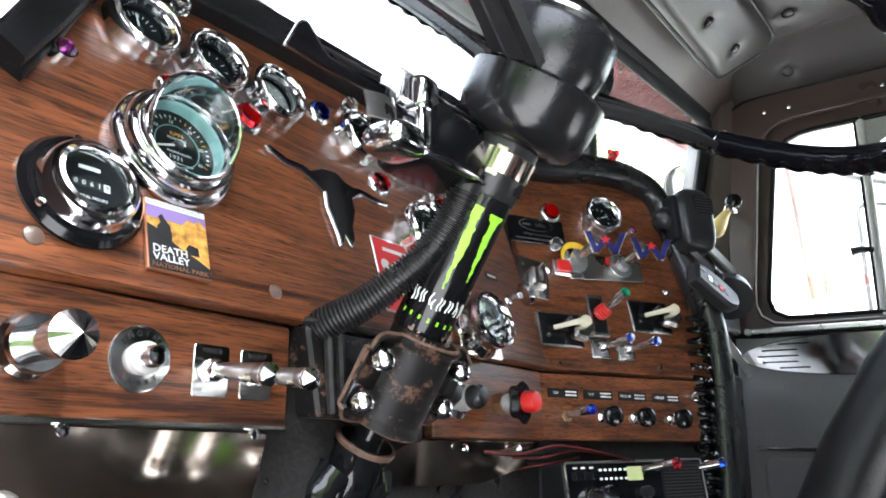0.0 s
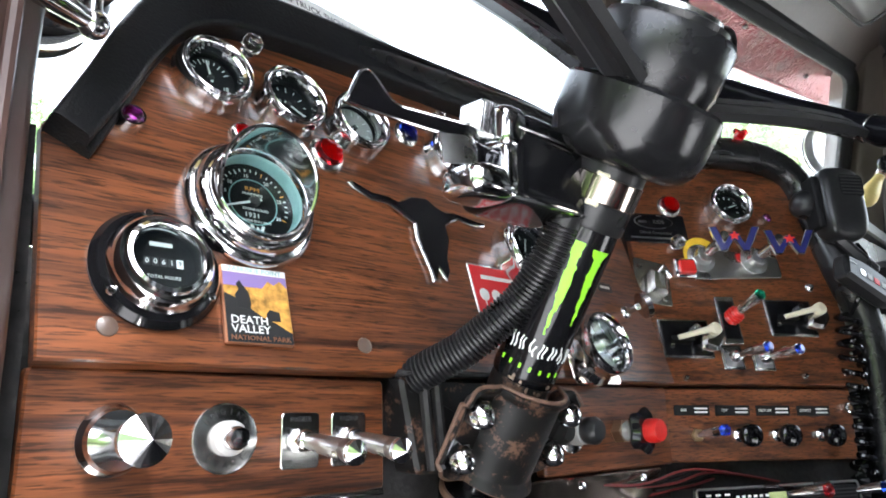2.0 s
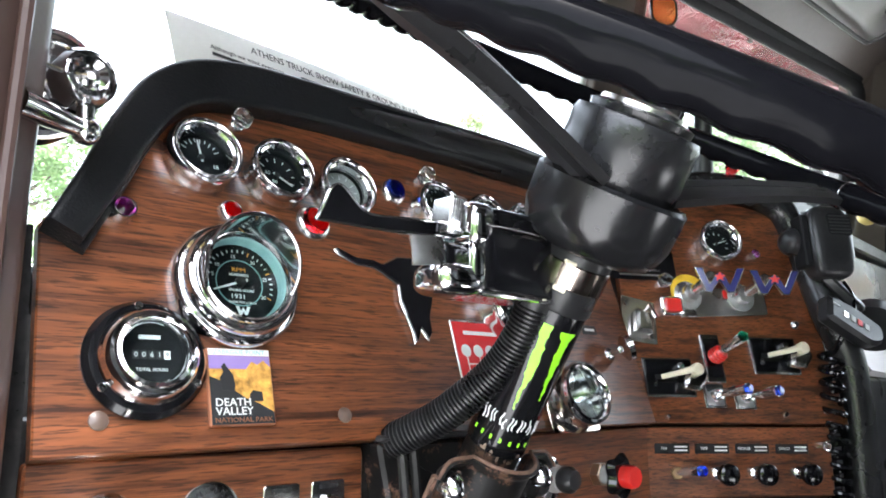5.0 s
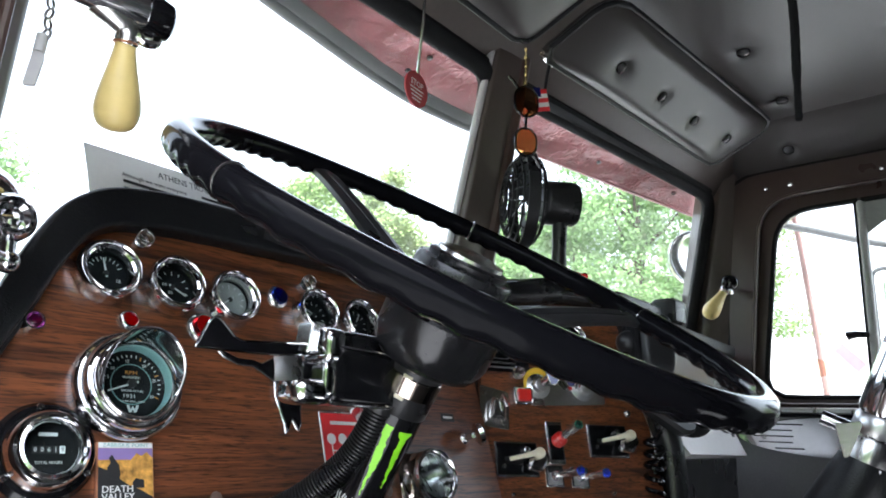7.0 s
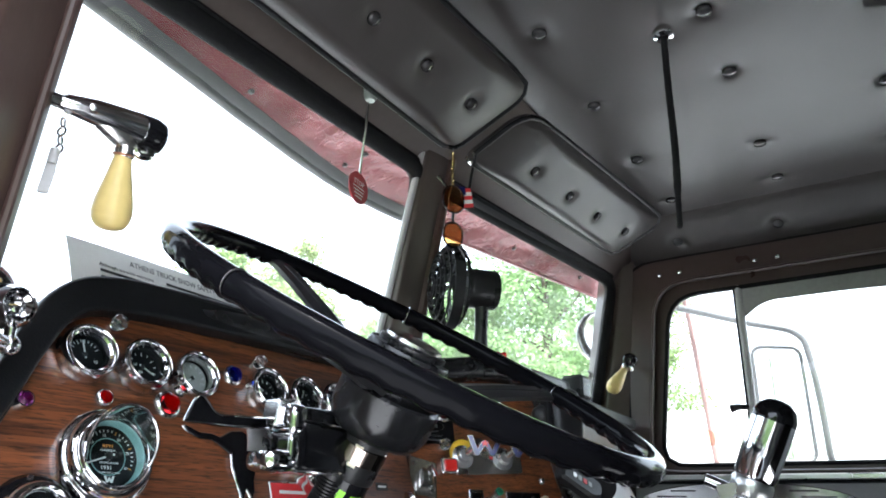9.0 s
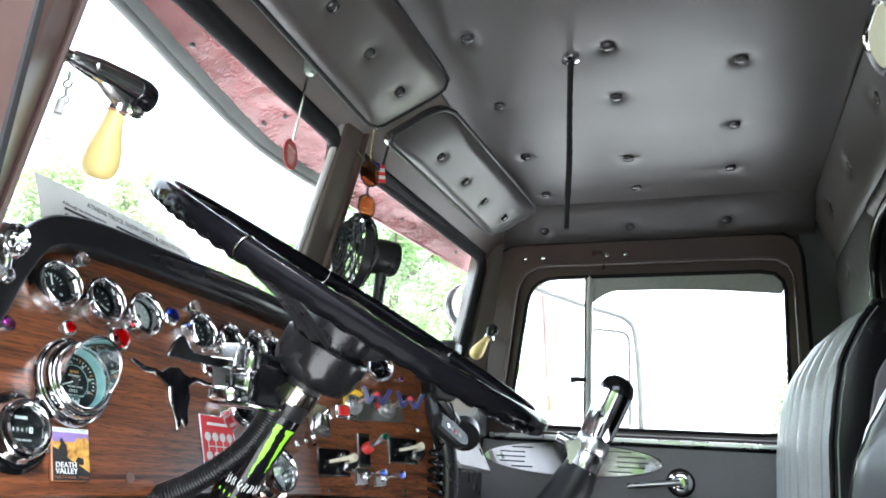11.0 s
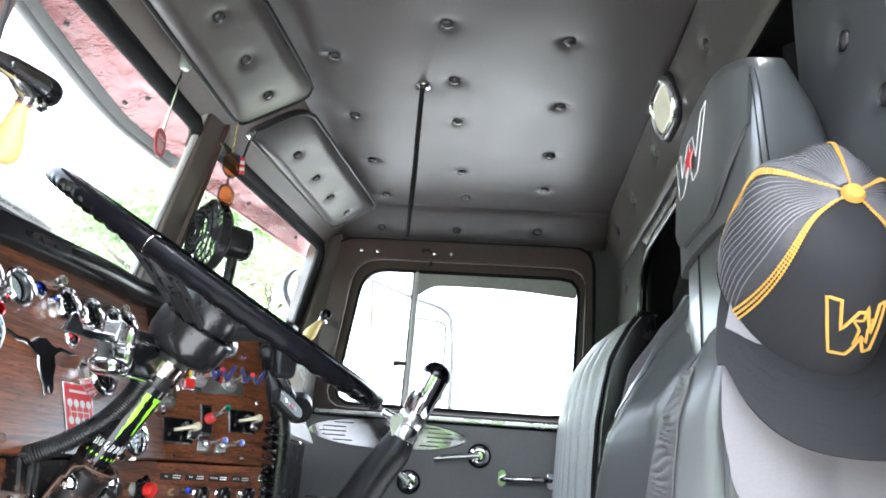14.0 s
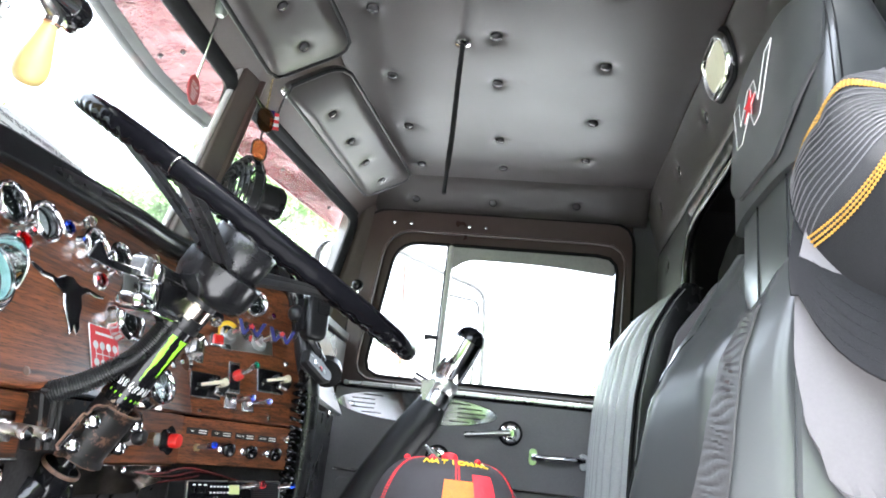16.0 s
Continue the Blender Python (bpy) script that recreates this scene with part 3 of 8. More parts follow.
for k in range(2):
    z = 1.40 * k
    yg, ys = 0.035 - 0.18 * (z - 1.0), -0.005 - 0.10 * (z - 0.92)
    lean.append([(x, y, z) for x, y in rpoly([(1.503, yg), (1.530, ys), (1.575, ys), (1.575, yg + 0.10), (1.515, yg + 0.045)], 0.006, 3)])
n = len(lean[0])
tagged(part("pillar_right", Shape().add(lean[0] + lean[1], [(j, (j + 1) % n, n + (j + 1) % n, n + j) for j in range(n)] + [tuple(range(n))[::-1], tuple(range(n, 2 * n))]), header_paint), "taupe painted windscreen pillar by the passenger door", "pillar", kind="structure")
tagged(part("pillar_rear_left", Shape().prism(rpoly([(-0.175, -0.935), (-0.128, -0.928), (-0.096, -0.945), (-0.092, -1.02), (-0.175, -1.02)], 0.006, 3), 0.0, 1.40, 0.002), grey_paint), "pale painted rear door post", "pillar", kind="structure")
tagged(part("pillar_rear_right", Shape().prism([(1.545, -0.985), (1.60, -0.985), (1.60, -0.875), (1.545, -0.875)], 0.0, 1.40, 0.002), vinyl_rear), "dark vinyl post behind the passenger door", "pillar", kind="structure")

# windscreen: two leaning panes that meet at a post
WS_L = [(-0.050, 0.162, 0.690), (0.680, 0.238, 0.690), (0.680, 0.086, 1.276), (-0.050, 0.022, 1.222)]
WS_R = [(0.745, 0.195, 0.900), (1.492, 0.088, 0.885), (1.492, 0.008, 1.262), (0.745, 0.114, 1.290)]


def windscreen(name, c, label, first):
    c = [Vector(p) for p in c]
    m = axes(c[0], c[1] - c[0], c[3] - c[0])
    inv = m.inverted()
    flat = [tuple((inv @ p).xy) for p in c]
    outline = rpoly(flat, [0.03, 0.03, 0.05, 0.06], 6)
    w = thing(name, label, "window", m, kind="structure")
    p = part("pane", Shape().prism(outline, -0.003, 0.003), pane_mat, w)
    p.visible_shadow = False
    run = outline[7 * first:] + outline[:7 * first]
    part("gasket", Shape().tube([(x, y, 0) for x, y in run], 0.019, 10, flat=0.8), rubber, w, "black rubber gasket")
    return w


windscreen("window_1", WS_L, "clear driver-side windscreen pane in black rubber", 2)
windscreen("window_2", WS_R, "clear passenger-side windscreen pane in black rubber", 0)
post = Shape().prism(rrect(0.074, 0.020, 0.006, 4), 0.0, 0.46, 0, along((0.702, 0.158, 0.885), (0.702, 0.062, 1.335)))
tagged(part("trim_windscreen_post", post, header_paint), "taupe painted centre post of the windscreen", "post", kind="structure")
tagged(part("trim_windscreen_post_cap", Shape().tube([(0.745, 0.146, 0.885), (0.745, 0.056, 1.335)], 0.012, 8), brown_paint), "brown metal cover strip of the windscreen post", "post", kind="structure")

# pale tube that makes the post lighter along its left side
tagged(part("trim_windscreen_strip", Shape().tube([(0.662, 0.168, 0.90), (0.662, 0.066, 1.325)], 0.007, 8), grey_paint), "pale strip down the left of the windscreen post", "trim", kind="structure")


def header_point(a, b):
    x = -0.09 + 1.63 * a
    v = abs(x - 0.72) / 0.75
    y0, z0 = 0.098 - (0.072 if x < 0.72 else 0.085) * v, 1.288 - (0.056 if x < 0.72 else 0.022) * v
    return (x, y0 + (-0.115 - y0) * b, z0 + (1.392 - z0) * b + 0.012 * math.sin(math.pi * b))


tagged(part("trim_windscreen_header", Shape().sheet(header_point, 60, 12, 0.012), header_paint), "taupe painted panel above the windscreen", "trim", kind="structure")
lip = Shape()
for x0, x1 in ((-0.05, 0.71), (0.73, 1.47)):
    lip.tube([Vector(header_point((x0 + (x1 - x0) * k / 8 + 0.09) / 1.63, 0.04)) - Vector((0, -0.006, 0.004)) for k in range(9)], 0.019, 10, flat=0.6)
tagged(part("trim_windscreen_lip", lip, rubber), "black rubber lip along the windscreen header", "trim", kind="structure")

# outer sun visor seen through the glass, its red underside
def outer_visor(a, b):
    x = -0.25 + 1.95 * a
    v = (math.sqrt((x - 0.72) ** 2 + 0.02) - 0.10) / 0.75
    y = 0.135 - 0.14 * v + (0.165 - 0.02 * v) * b
    z = 1.352 - 0.015 * v - 0.022 * b - 0.035 * b * b + 0.0016 * noise.noise((x * 14, y * 20, 3)) + 0.0005 * noise.noise((x * 45, y * 70, 8))
    return (x, y, z)


visor_hem = material("dull dark visor hem", (0.010, 0.010, 0.0105), 0.55, 0.0, 0.25, 120, 20, bump=0.2)
visor_out = thing("sun_visor", "red metallic outer sun visor above the windscreen", "sun visor")
part("blade", Shape().sheet(outer_visor, 300, 30, 0.006), red_metallic, visor_out)
part("rim", Shape().tube([outer_visor(k / 40 * 0.60, 1.0) for k in range(41)], 0.013, 10), visor_hem, visor_out, "dull metal rolled edge")
part("hem", Shape().sheet(lambda a, b: Vector(outer_visor(a * 0.60, 0.83 + 0.17 * b)) - Vector((0, 0, 0.004 + 0.003 * math.sin(math.pi * b))), 120, 5, 0.004), visor_hem, visor_out, "dull grey hem")
part("edge", Shape().tube([outer_visor(0.602 + 0.398 * k / 40, 1.0) for k in range(41)], 0.008, 10), red_metallic, visor_out, "red rolled edge")
for k in range(6):
    for a, b in ((0.152, 0.73), (0.158, 0.46)):
        part("bolt", Shape().lathe([(0.006, 0.004), (0.006, -0.008), (0.004, -0.011), (0, -0.011)], move(*outer_visor(a + 0.15 * k, b)), 8), black_paint, visor_out)
    part("brace", Shape().tube([outer_visor(0.149 + 0.15 * k, 0.38), outer_visor(0.135 + 0.15 * k, 0.80)], 0.003, 6), black_paint, visor_out)


# ---------- doors ----------
def door(name, place, label, letters, opened):
    """A door with a framed window, built along s from its hinge, n towards the cab."""
    d = thing(name, label, "door", kind="structure")
    T = lambda s, n, z: Vector(place(s, n, z))
    o = T(0, 0, 0)
    m = Matrix((T(1, 0, 0) - o, T(0, 0, 1) - o, T(0, 1, 0) - o)).transposed().to_4x4()
    m.translation = o
    outer = rpoly([(0.0, 0.735), (0.872, 0.735), (0.872, 1.312), (0.01, 1.312)], [0.004, 0.004, 0.07, 0.09], 6)
    rebate = rpoly([(0.045, 0.755), (0.842, 0.755), (0.852, 1.245), (0.095, 1.245)], [0.07, 0.06, 0.07, 0.09], 8)
    hole = rpoly([(0.07, 0.772), (0.815, 0.772), (0.832, 1.212), (0.125, 1.212)], [0.06, 0.05, 0.06, 0.08], 8)
    c = (0.45, 1.0)
    part("frame", frame_plate(outer, rebate, c, -0.03, 0.012, m), door_paint, d, "brown painted window frame")
    part("inner_frame", frame_plate(rebate, hole, c, -0.035, -0.008, m), door_paint, d)
    part("seal", Shape().tube([m @ Vector((x, y, 0.004)) for x, y in radial(outer, c, 120)], 0.009, 8, True), rubber, d, "black door seal")
    gasket = radial(hole, c, 96)
    part("gasket", Shape().tube([m @ Vector((x, y, -0.012)) for x, y in gasket], 0.006, 8, True), rubber, d, "black rubber channel")
    part("bead", Shape().tube([m @ Vector((x, y, 0.012)) for x, y in radial(rebate, c, 96)], 0.004, 6, True), door_paint, d)
    pane = part("pane", Shape().prism(hole, -0.024, -0.020, 0, m), pane_mat, d)
    pane.visible_shadow = False
    part("vent_post", Shape().tube([T(0.30, -0.016, 0.765), T(0.302, -0.016, 1.0), T(0.304, -0.016, 1.215)], 0.0095, 10), grey_paint, d, "bright vent window post")
    part("vent_seal", Shape().tube([T(0.288, -0.016, 0.765), T(0.290, -0.016, 1.0), T(0.292, -0.016, 1.215)], 0.0028, 8), rubber, d)
    part("vent_latch", Shape().tube([T(0.295, 0.0, 0.905), T(0.272, 0.012, 0.905), T(0.255, 0.012, 0.902)], [0.006, 0.008, 0.010], 8), black_plastic, d)
    part("weather_strip", Shape().prism(rpoly([(0.306, 1.128), (0.36, 1.168), (0.60, 1.168), (0.822, 1.148), (0.828, 1.212), (0.306, 1.212)], [0.001, 0.06, 0.3, 0.01, 0.02, 0.001], 6), -0.018, -0.014, 0, m), grey_plastic, d, "grey tinted strip along the window top")
    skin = rpoly([(0.0, 0.08), (0.872, 0.08), (0.872, 0.732), (0.0, 0.732)], 0.01, 3)
    part("skin", Shape().prism(skin, -0.05, 0.008, 0.004, m), vinyl_door, d, "charcoal vinyl door lining")
    part("lower_pad", Shape().prism(rrect(0.80, 0.34, 0.02), 0.008, 0.02, 0.006, m @ move(0.44, 0.30, 0)), vinyl_door, d)
    part("lower_trim", Shape().tube([T(0.03, 0.016, 0.488), T(0.84, 0.016, 0.488)], 0.004, 6), steel, d)
    part("sill", Shape().prism(rrect(0.79, 0.014, 0.004), 0.006, 0.026, 0.003, m @ move(0.42, 0.742, 0)), brushed, d, "bright metal window sill")
    ell = [(0.245 * math.cos(2 * math.pi * k / 64), 0.045 * math.sin(2 * math.pi * k / 64)) for k in range(64)]
    plate = part("scuff_plate", Shape().prism(ell, 0.008, 0.0125, 0.002, m @ move(0.255, 0.686, 0)), chrome, d, "polished oval plate with slots")
    for side in (-1, 1):
        for k in range(5):
            y = -0.026 + 0.013 * k
            half = 0.245 * math.sqrt(1 - (y / 0.045) ** 2)
            x1 = side * (half - 0.035)
            x0 = x1 - side * (0.085 - 0.012 * abs(k - 2))
            part("slot", Shape().prism(rrect(abs(x1 - x0), 0.0032, 0.0015, 2), 0.0115, 0.0136, 0, m @ move(0.255 + (x0 + x1) / 2, 0.686 + y, 0)), black_paint, plate)
    for s0, z0, s1, z1, nm in ((0.542, 0.643, 0.41, 0.626, "latch_lever"), (0.335, 0.553, 0.27, 0.61, "window_crank")):
        h = part(nm, Shape().lathe([(0.030, 0.0), (0.030, 0.004), (0.026, 0.007), (0.017, 0.008), (0.017, 0.022), (0.012, 0.027), (0, 0.028)], m @ move(s0, z0, 0.008), 24), chrome, d, "chrome " + nm.replace("_", " "))
        part("escutcheon", Shape().ring([(0.030, 0), (0.036, 0), (0.036, 0.003), (0.030, 0.005)], m @ move(s0, z0, 0.008), 28), rubber, h)
        part("arm", Shape().tube([T(s0, 0.030, z0), T(s0 + 0.5 * (s1 - s0), 0.036, z0 + 0.5 * (z1 - z0)), T(s1, 0.034, z1)], [0.011, 0.008, 0.0095], 12, flat=0.8), brushed, h)
    g = part("grab_handle", Shape().tube(spline([T(0.615, 0.010, 0.583), T(0.63, 0.035, 0.584), T(0.68, 0.042, 0.586), T(0.735, 0.036, 0.588), T(0.755, 0.010, 0.589)], 5), 0.009, 10), chrome, d, "chrome grab handle")
    for s0 in (0.612, 0.757):
        part("foot", Shape().prism(rrect(0.026, 0.05, 0.012), 0.008, 0.014, 0.002, m @ move(s0, 0.585, 0)), chrome, g)
    for s0 in (0.113, 0.168, 0.358, 0.412):
        part("screw", Shape().lathe([(0.0055, 0), (0.0055, 0.002), (0.003, 0.004), (0, 0.0042)], m @ move(s0, 1.27, 0.012), 10), chrome, d)
    if letters:
        # two faded stickers seen from behind on the vent glass
        oval = [(0.050 * math.cos(2 * math.pi * k / 36) * (1 + 0.10 * math.sin(3 * k)), 0.025 * math.sin(2 * math.pi * k / 36) * (1 + 0.08 * math.cos(2 * k))) for k in range(36)]
        part("sticker", Shape().prism(oval, -0.0195, -0.0188, 0, m @ move(0.160, 0.838, 0)), sticker_orange, d, "faded orange oval sticker")
        disc = part("sticker", Shape().prism(circle(0.036, 28), -0.0195, -0.0188, 0, m @ move(0.250, 0.858, 0)), sticker_pale, d, "faded round sticker with a red slash")
        part("slash", Shape().prism([(-0.030, 0.016), (-0.012, 0.034), (0.032, -0.014), (0.014, -0.032)], -0.0187, -0.0184, 0, m @ move(0.250, 0.858, 0)), sticker_red, disc, "red diagonal")
        # illegible red script across the lower corner of the glass
        for k in range(5):
            x = 0.665 + 0.022 * k
            part("script_bar", Shape().tube([m @ Vector((x + dx, 0.802 + dz, -0.018)) for dx, dz in ((0.006, 0.014 - 0.002 * k), (0, 0), (0.012, 0.004), (0.016, 0.0))], 0.0013, 5), red_print, d)
    return d


surround = frame_plate([(-0.02, 0.02), (0.96, 0.02), (0.96, 1.42), (-0.02, 1.42)], rpoly([(0.02, 0.10), (0.855, 0.10), (0.855, 1.295), (0.03, 1.295)], [0.02, 0.02, 0.08, 0.10], 6), (0.45, 0.7), 0, 0.03, Matrix(((0, 0, 1, 1.572), (-1, 0, 0, 0), (0, 1, 0, 0), (0, 0, 0, 1))), 120)
tagged(part("wall_east", surround, door_paint), "brown painted cab side round the passenger door", "wall", kind="structure")
door("door_1", lambda s, n, z: (RIGHT_WALL - n, -s, z), "closed brown passenger door with charcoal lining and a window", True, False)
door("door_2", lambda s, n, z: (-0.178 - s, -0.152 - n, z), "driver door standing wide open, brown with charcoal lining", False, True)
for k in range(2):
    h = Shape().lathe([(0.009, 0), (0.009, 0.05), (0.006, 0.053), (0, 0.053)], move(-0.172, -0.146, 0.35 + 0.65 * k), 12)
    tagged(part("hinge", h, brown_paint), "brown painted door hinge", "hinge", group="door hinges")

# ---------- dashboard ----------
dash = thing("dashboard", "dashboard in walnut laminate with black vinyl edging", "dashboard", move(0, 0, 0))
left_outline = [(-0.036, -0.021), (0.612, -0.021), (0.612, 0.285), (0.09, 0.285), (0.03, 0.235), (-0.036, 0.13)]
part("upper_panel", Shape().prism(left_outline, -0.012, 0.0, 0.0012, on_left(0, 0)), wood, dash, "walnut laminate gauge panel")
part("wing_panel", Shape().prism([(-0.014, -0.0765), (0.262, -0.0765), (0.252, 0.15), (0.225, 0.24), (-0.014, 0.245)], -0.012, 0.0, 0.0012, on_right(0, 0)), wood, dash, "walnut laminate switch panel turned to the driver")
part("lower_panel", Shape().prism(rpoly([(-0.037, -0.077), (0.199, -0.077), (0.199, -0.001), (-0.037, 0.002)], 0.004, 3), -0.012, 0.0, 0.0015, on_low(0, 0)), wood, dash, "walnut laminate lower panel")
part("lower_middle_panel", Shape().prism(rpoly([(0.383, -0.082), (0.604, -0.082), (0.604, 0.0), (0.383, 0.0)], 0.003, 3), -0.012, 0.0, 0.0015, on_low(0, 0)), wood, dash)
part("lower_wing_panel", Shape().prism(rpoly([(-0.028, -0.078), (0.216, -0.076), (0.216, 0.004), (-0.028, 0.002)], 0.003, 3), -0.012, 0.0, 0.0015, on_wing(0, 0)), wood, dash)
backing = Shape()
backing.prism([(-0.05, 0.015), (0.62, 0.015), (0.60, 0.05), (-0.05, 0.05)], 0.40, 0.60)
backing.prism([(0.60, 0.03), (0.835, -0.115), (0.86, -0.08), (0.62, 0.06)], 0.40, 0.62)
backing.prism([(0.075, 0.112), (0.62, 0.105), (0.90, -0.04), (0.92, 0.0), (0.64, 0.14), (0.075, 0.13)], 0.58, 0.86)
backing.prism([(-0.02, 0.30), (0.012, 0.60), (0.046, 0.722), (0.19, 0.722), (0.19, 0.30)], 0.0, 0.036, 0, Matrix(((0, 0, 1, -0.074), (1, 0, 0, 0), (0, 1, 0, 0), (0, 0, 0, 1))))
part("backing", backing, black_paint, dash, "black painted frame behind the panels")

def strip(path, halves, n0, n1, frame_of):
    """A flat band with rounded edges swept along a path on a panel."""
    secs = []
    for i, p in enumerate(path):
        a, b = path[max(0, i - 1)], path[min(len(path) - 1, i + 1)]
        t = Vector((b[0] - a[0], b[1] - a[1])).normalized()
        w = halves[i]
        sec = rpoly([(-w, n0), (w, n0), (w, n1 - 0.003), (-w, n1)], [0.001, 0.001, 0.005, 0.006], 4)
        secs.append([tuple((frame_of(p[0] + t.y * x, p[1] - t.x * x, n)).translation) for x, n in sec])
    m = len(secs[0])
    verts = [p for sec in secs for p in sec]
    faces = [(k * m + j, k * m + (j + 1) % m, (k + 1) * m + (j + 1) % m, (k + 1) * m + j) for k in range(len(secs) - 1) for j in range(m)]
    faces += [tuple(range(m))[::-1], tuple((len(secs) - 1) * m + j for j in range(m))]
    return Shape().add(verts, faces)


leg_line = [(v.x, v.y) for v in spline([(-0.025, 0.119, 0), (-0.002, 0.165, 0), (0.019, 0.210, 0), (0.044, 0.250, 0), (0.078, 0.274, 0), (0.125, 0.284, 0), (0.17, 0.287, 0), (0.25, 0.2895, 0), (0.34, 0.291, 0), (0.43, 0.292, 0)], 8)]
leg_half = [0.0125 + 0.009 * min(1, k / 39) for k in range(len(leg_line))]
part("edging_leg", strip(leg_line, leg_half, -0.002, 0.022, on_left), vinyl_black, dash, "flat black vinyl edging with a square end", sharp=50)
part("edging_lip", strip([(u + 0.010, v - 0.006) for u, v in leg_line], [0.006] * len(leg_line), -0.001, 0.010, on_left), vinyl_black, dash, sharp=50)
rail = [(on_left(0.12, 0.284, 0.0), 0.008), (on_left(0.165, 0.287, 0.002), 0.013), (on_left(0.23, 0.289, 0.004), 0.0175),
        (on_left(0.34, 0.291, 0.006), 0.021), (on_left(0.45, 0.292, 0.008), 0.023), (on_left(0.57, 0.288, 0.010), 0.024), (on_right(0.03, 0.232, 0.012), 0.02), (on_right(0.12, 0.245, 0.012), 0.022), (on_right(0.19, 0.244, 0.010), 0.022), (on_right(0.238, 0.222, 0.008), 0.020),
        (on_right(0.256, 0.17, 0.004), 0.020), (move(0.850, -0.118, 0.72), 0.021), (move(0.859, -0.134, 0.66), 0.021), (move(0.862, -0.140, 0.56), 0.021), (move(0.862, -0.140, 0.40), 0.021)]
line = spline([p.translation for p, r in rail], 5)
thick = [v.x for v in spline([(r, 0, 0) for p, r in rail], 5)]
part("edging", Shape().tube(line, thick, 16), vinyl_edging, dash, "black grained vinyl edging")
part("edging_seam", Shape().tube([p + Vector((0, -0.012, 0.020)) for p in line[8:36]], 0.0016, 6), vinyl_black, dash)
top_slab = rpoly([(0.085, 0.085), (0.60, 0.095), (0.86, -0.045), (1.0, -0.06), (1.485, -0.03), (1.49, 0.035), (0.72, 0.185), (0.085, 0.115)], 0.004, 2)
part("top_pad", Shape().prism(top_slab, 0.858, 0.884, 0.004), vinyl_black, dash, "black vinyl dash top")

# passenger side of the dash
pass_dash = thing("glove_compartment", "black passenger-side dash with a light grey glove box lid", "dash panel")
side = Shape()
side.prism([(0.872, -0.04), (1.482, -0.025), (1.482, 0.12), (0.9, 0.16)], 0.73, 0.857, 0.006)
side.prism([(0.895, -0.085), (1.478, -0.02), (1.478, 0.12), (0.9, 0.16)], 0.36, 0.638, 0.005)
part("body", side, black_plastic, pass_dash)
q = [Vector(p) for p in ((0.915, -0.135, 0.640), (1.472, -0.035, 0.636), (1.472, 0.02, 0.745), (0.885, -0.065, 0.735))]
lid = part("lid", Shape().sheet(lambda a, b: (q[0] * (1 - a) + q[1] * a) * (1 - b) + (q[3] * (1 - a) + q[2] * a) * b, 10, 4, -0.012), lid_paint, pass_dash, "light grey painted lid")
part("latch", Shape().box(0.03, 0.022, 0.012, 0.003, axes((1.425, -0.022, 0.684), (1, 0.18, 0), (0, 0.5, 0.8))), brushed, lid, "small bright latch")
shelf = Shape().box(0.055, 0.05, 0.05, 0.006, move(1.12, -0.03, 0.884)).box(0.17, 0.08, 0.03, 0.006, move(0.98, 0.0, 0.884))
tagged(part("dash_tray", shelf, black_plastic), "black plastic tray on the dash top", "tray")

# bright kick strips below the panels
kick = thing("kick_panel", "polished metal kick strip under the lower panel", "trim panel", group="kick strips")
part("flange", Shape().box(0.36, 0.0045, 0.003, 0.001, axes((0.015, -0.004, 0.497), (1, 0, 0), (0, 0.2, 1))), steel, kick)
part("plate", Shape().prism(rpoly([(-0.15, -0.085), (0.115, -0.085), (0.150, -0.050), (0.178, 0.000), (-0.15, 0.004)], [0.006, 0.02, 0.02, 0.004, 0.004], 4), -0.003, 0.0, 0.001, axes((0.0, -0.007, 0.4935), (1, 0, 0), (0, 0.55, 1))), kick_metal, kick, "polished plate with reflections")
for x in (0.03, 0.165):
    part("screw", Shape().lathe([(0.005, 0), (0.004, 0.002), (0, 0.003)], axes((x, -0.007, 0.492), (1, 0, 0), (0, 0.2, 1)), 10), chrome, kick)
part("knob", Shape().ball(0.011, axes((-0.005, -0.028, 0.452), (1, 0, 0), (0, 0, 1)), 14), brushed, kick, "round bright knob")
kick2 = thing("kick_panel", "dark metal strip under the middle panel", "trim panel", group="kick strips")
# warm reflections come from the metal's painted tint
part("plate", Shape().prism(rpoly([(0.305, -0.044), (0.475, -0.047), (0.565, -0.030), (0.575, -0.002), (0.36, -0.002), (0.322, -0.012)], [0.004, 0.004, 0.01, 0.003, 0.012, 0.008], 4), -0.003, 0.0, 0.001, axes((0.0, -0.006, 0.493), (1, 0, 0), (0, -0.22, 1))), kick_metal, kick2, "polished plate, tinted brown for warm reflections")
for x in (0.425, 0.53):
    part("screw", Shape().lathe([(0.005, 0), (0.004, 0.002), (0, 0.003)], axes((x, -0.010, 0.484), (1, 0, 0), (0, 0.35, 1)), 10), chrome, kick2)

# ---------- steering ----------
AX = Vector((0.0, -0.5126, 0.8587))
BASE = Vector((0.2845, -0.055, 0.571))


def shaft(s):
    """A frame on the column's axis, s metres above the bracket: z up the column, x to the right."""
    return axes(BASE + AX * s, (1, 0, 0), (0, 0.8587, 0.5126))


column = thing("steering_column", "black steering column with a decorated sleeve", "steering column")
part("tube", Shape().lathe([(0.0232, -0.07), (0.0232, 0.16), (0.020, 0.165)], shaft(0), 32), chipped, column)
part("sleeve", Shape().lathe([(0.0240, 0.010), (0.0246, 0.013), (0.0246, 0.134), (0.0240, 0.137)], shaft(0), 48), black_gloss, column, "glossy black printed sleeve")


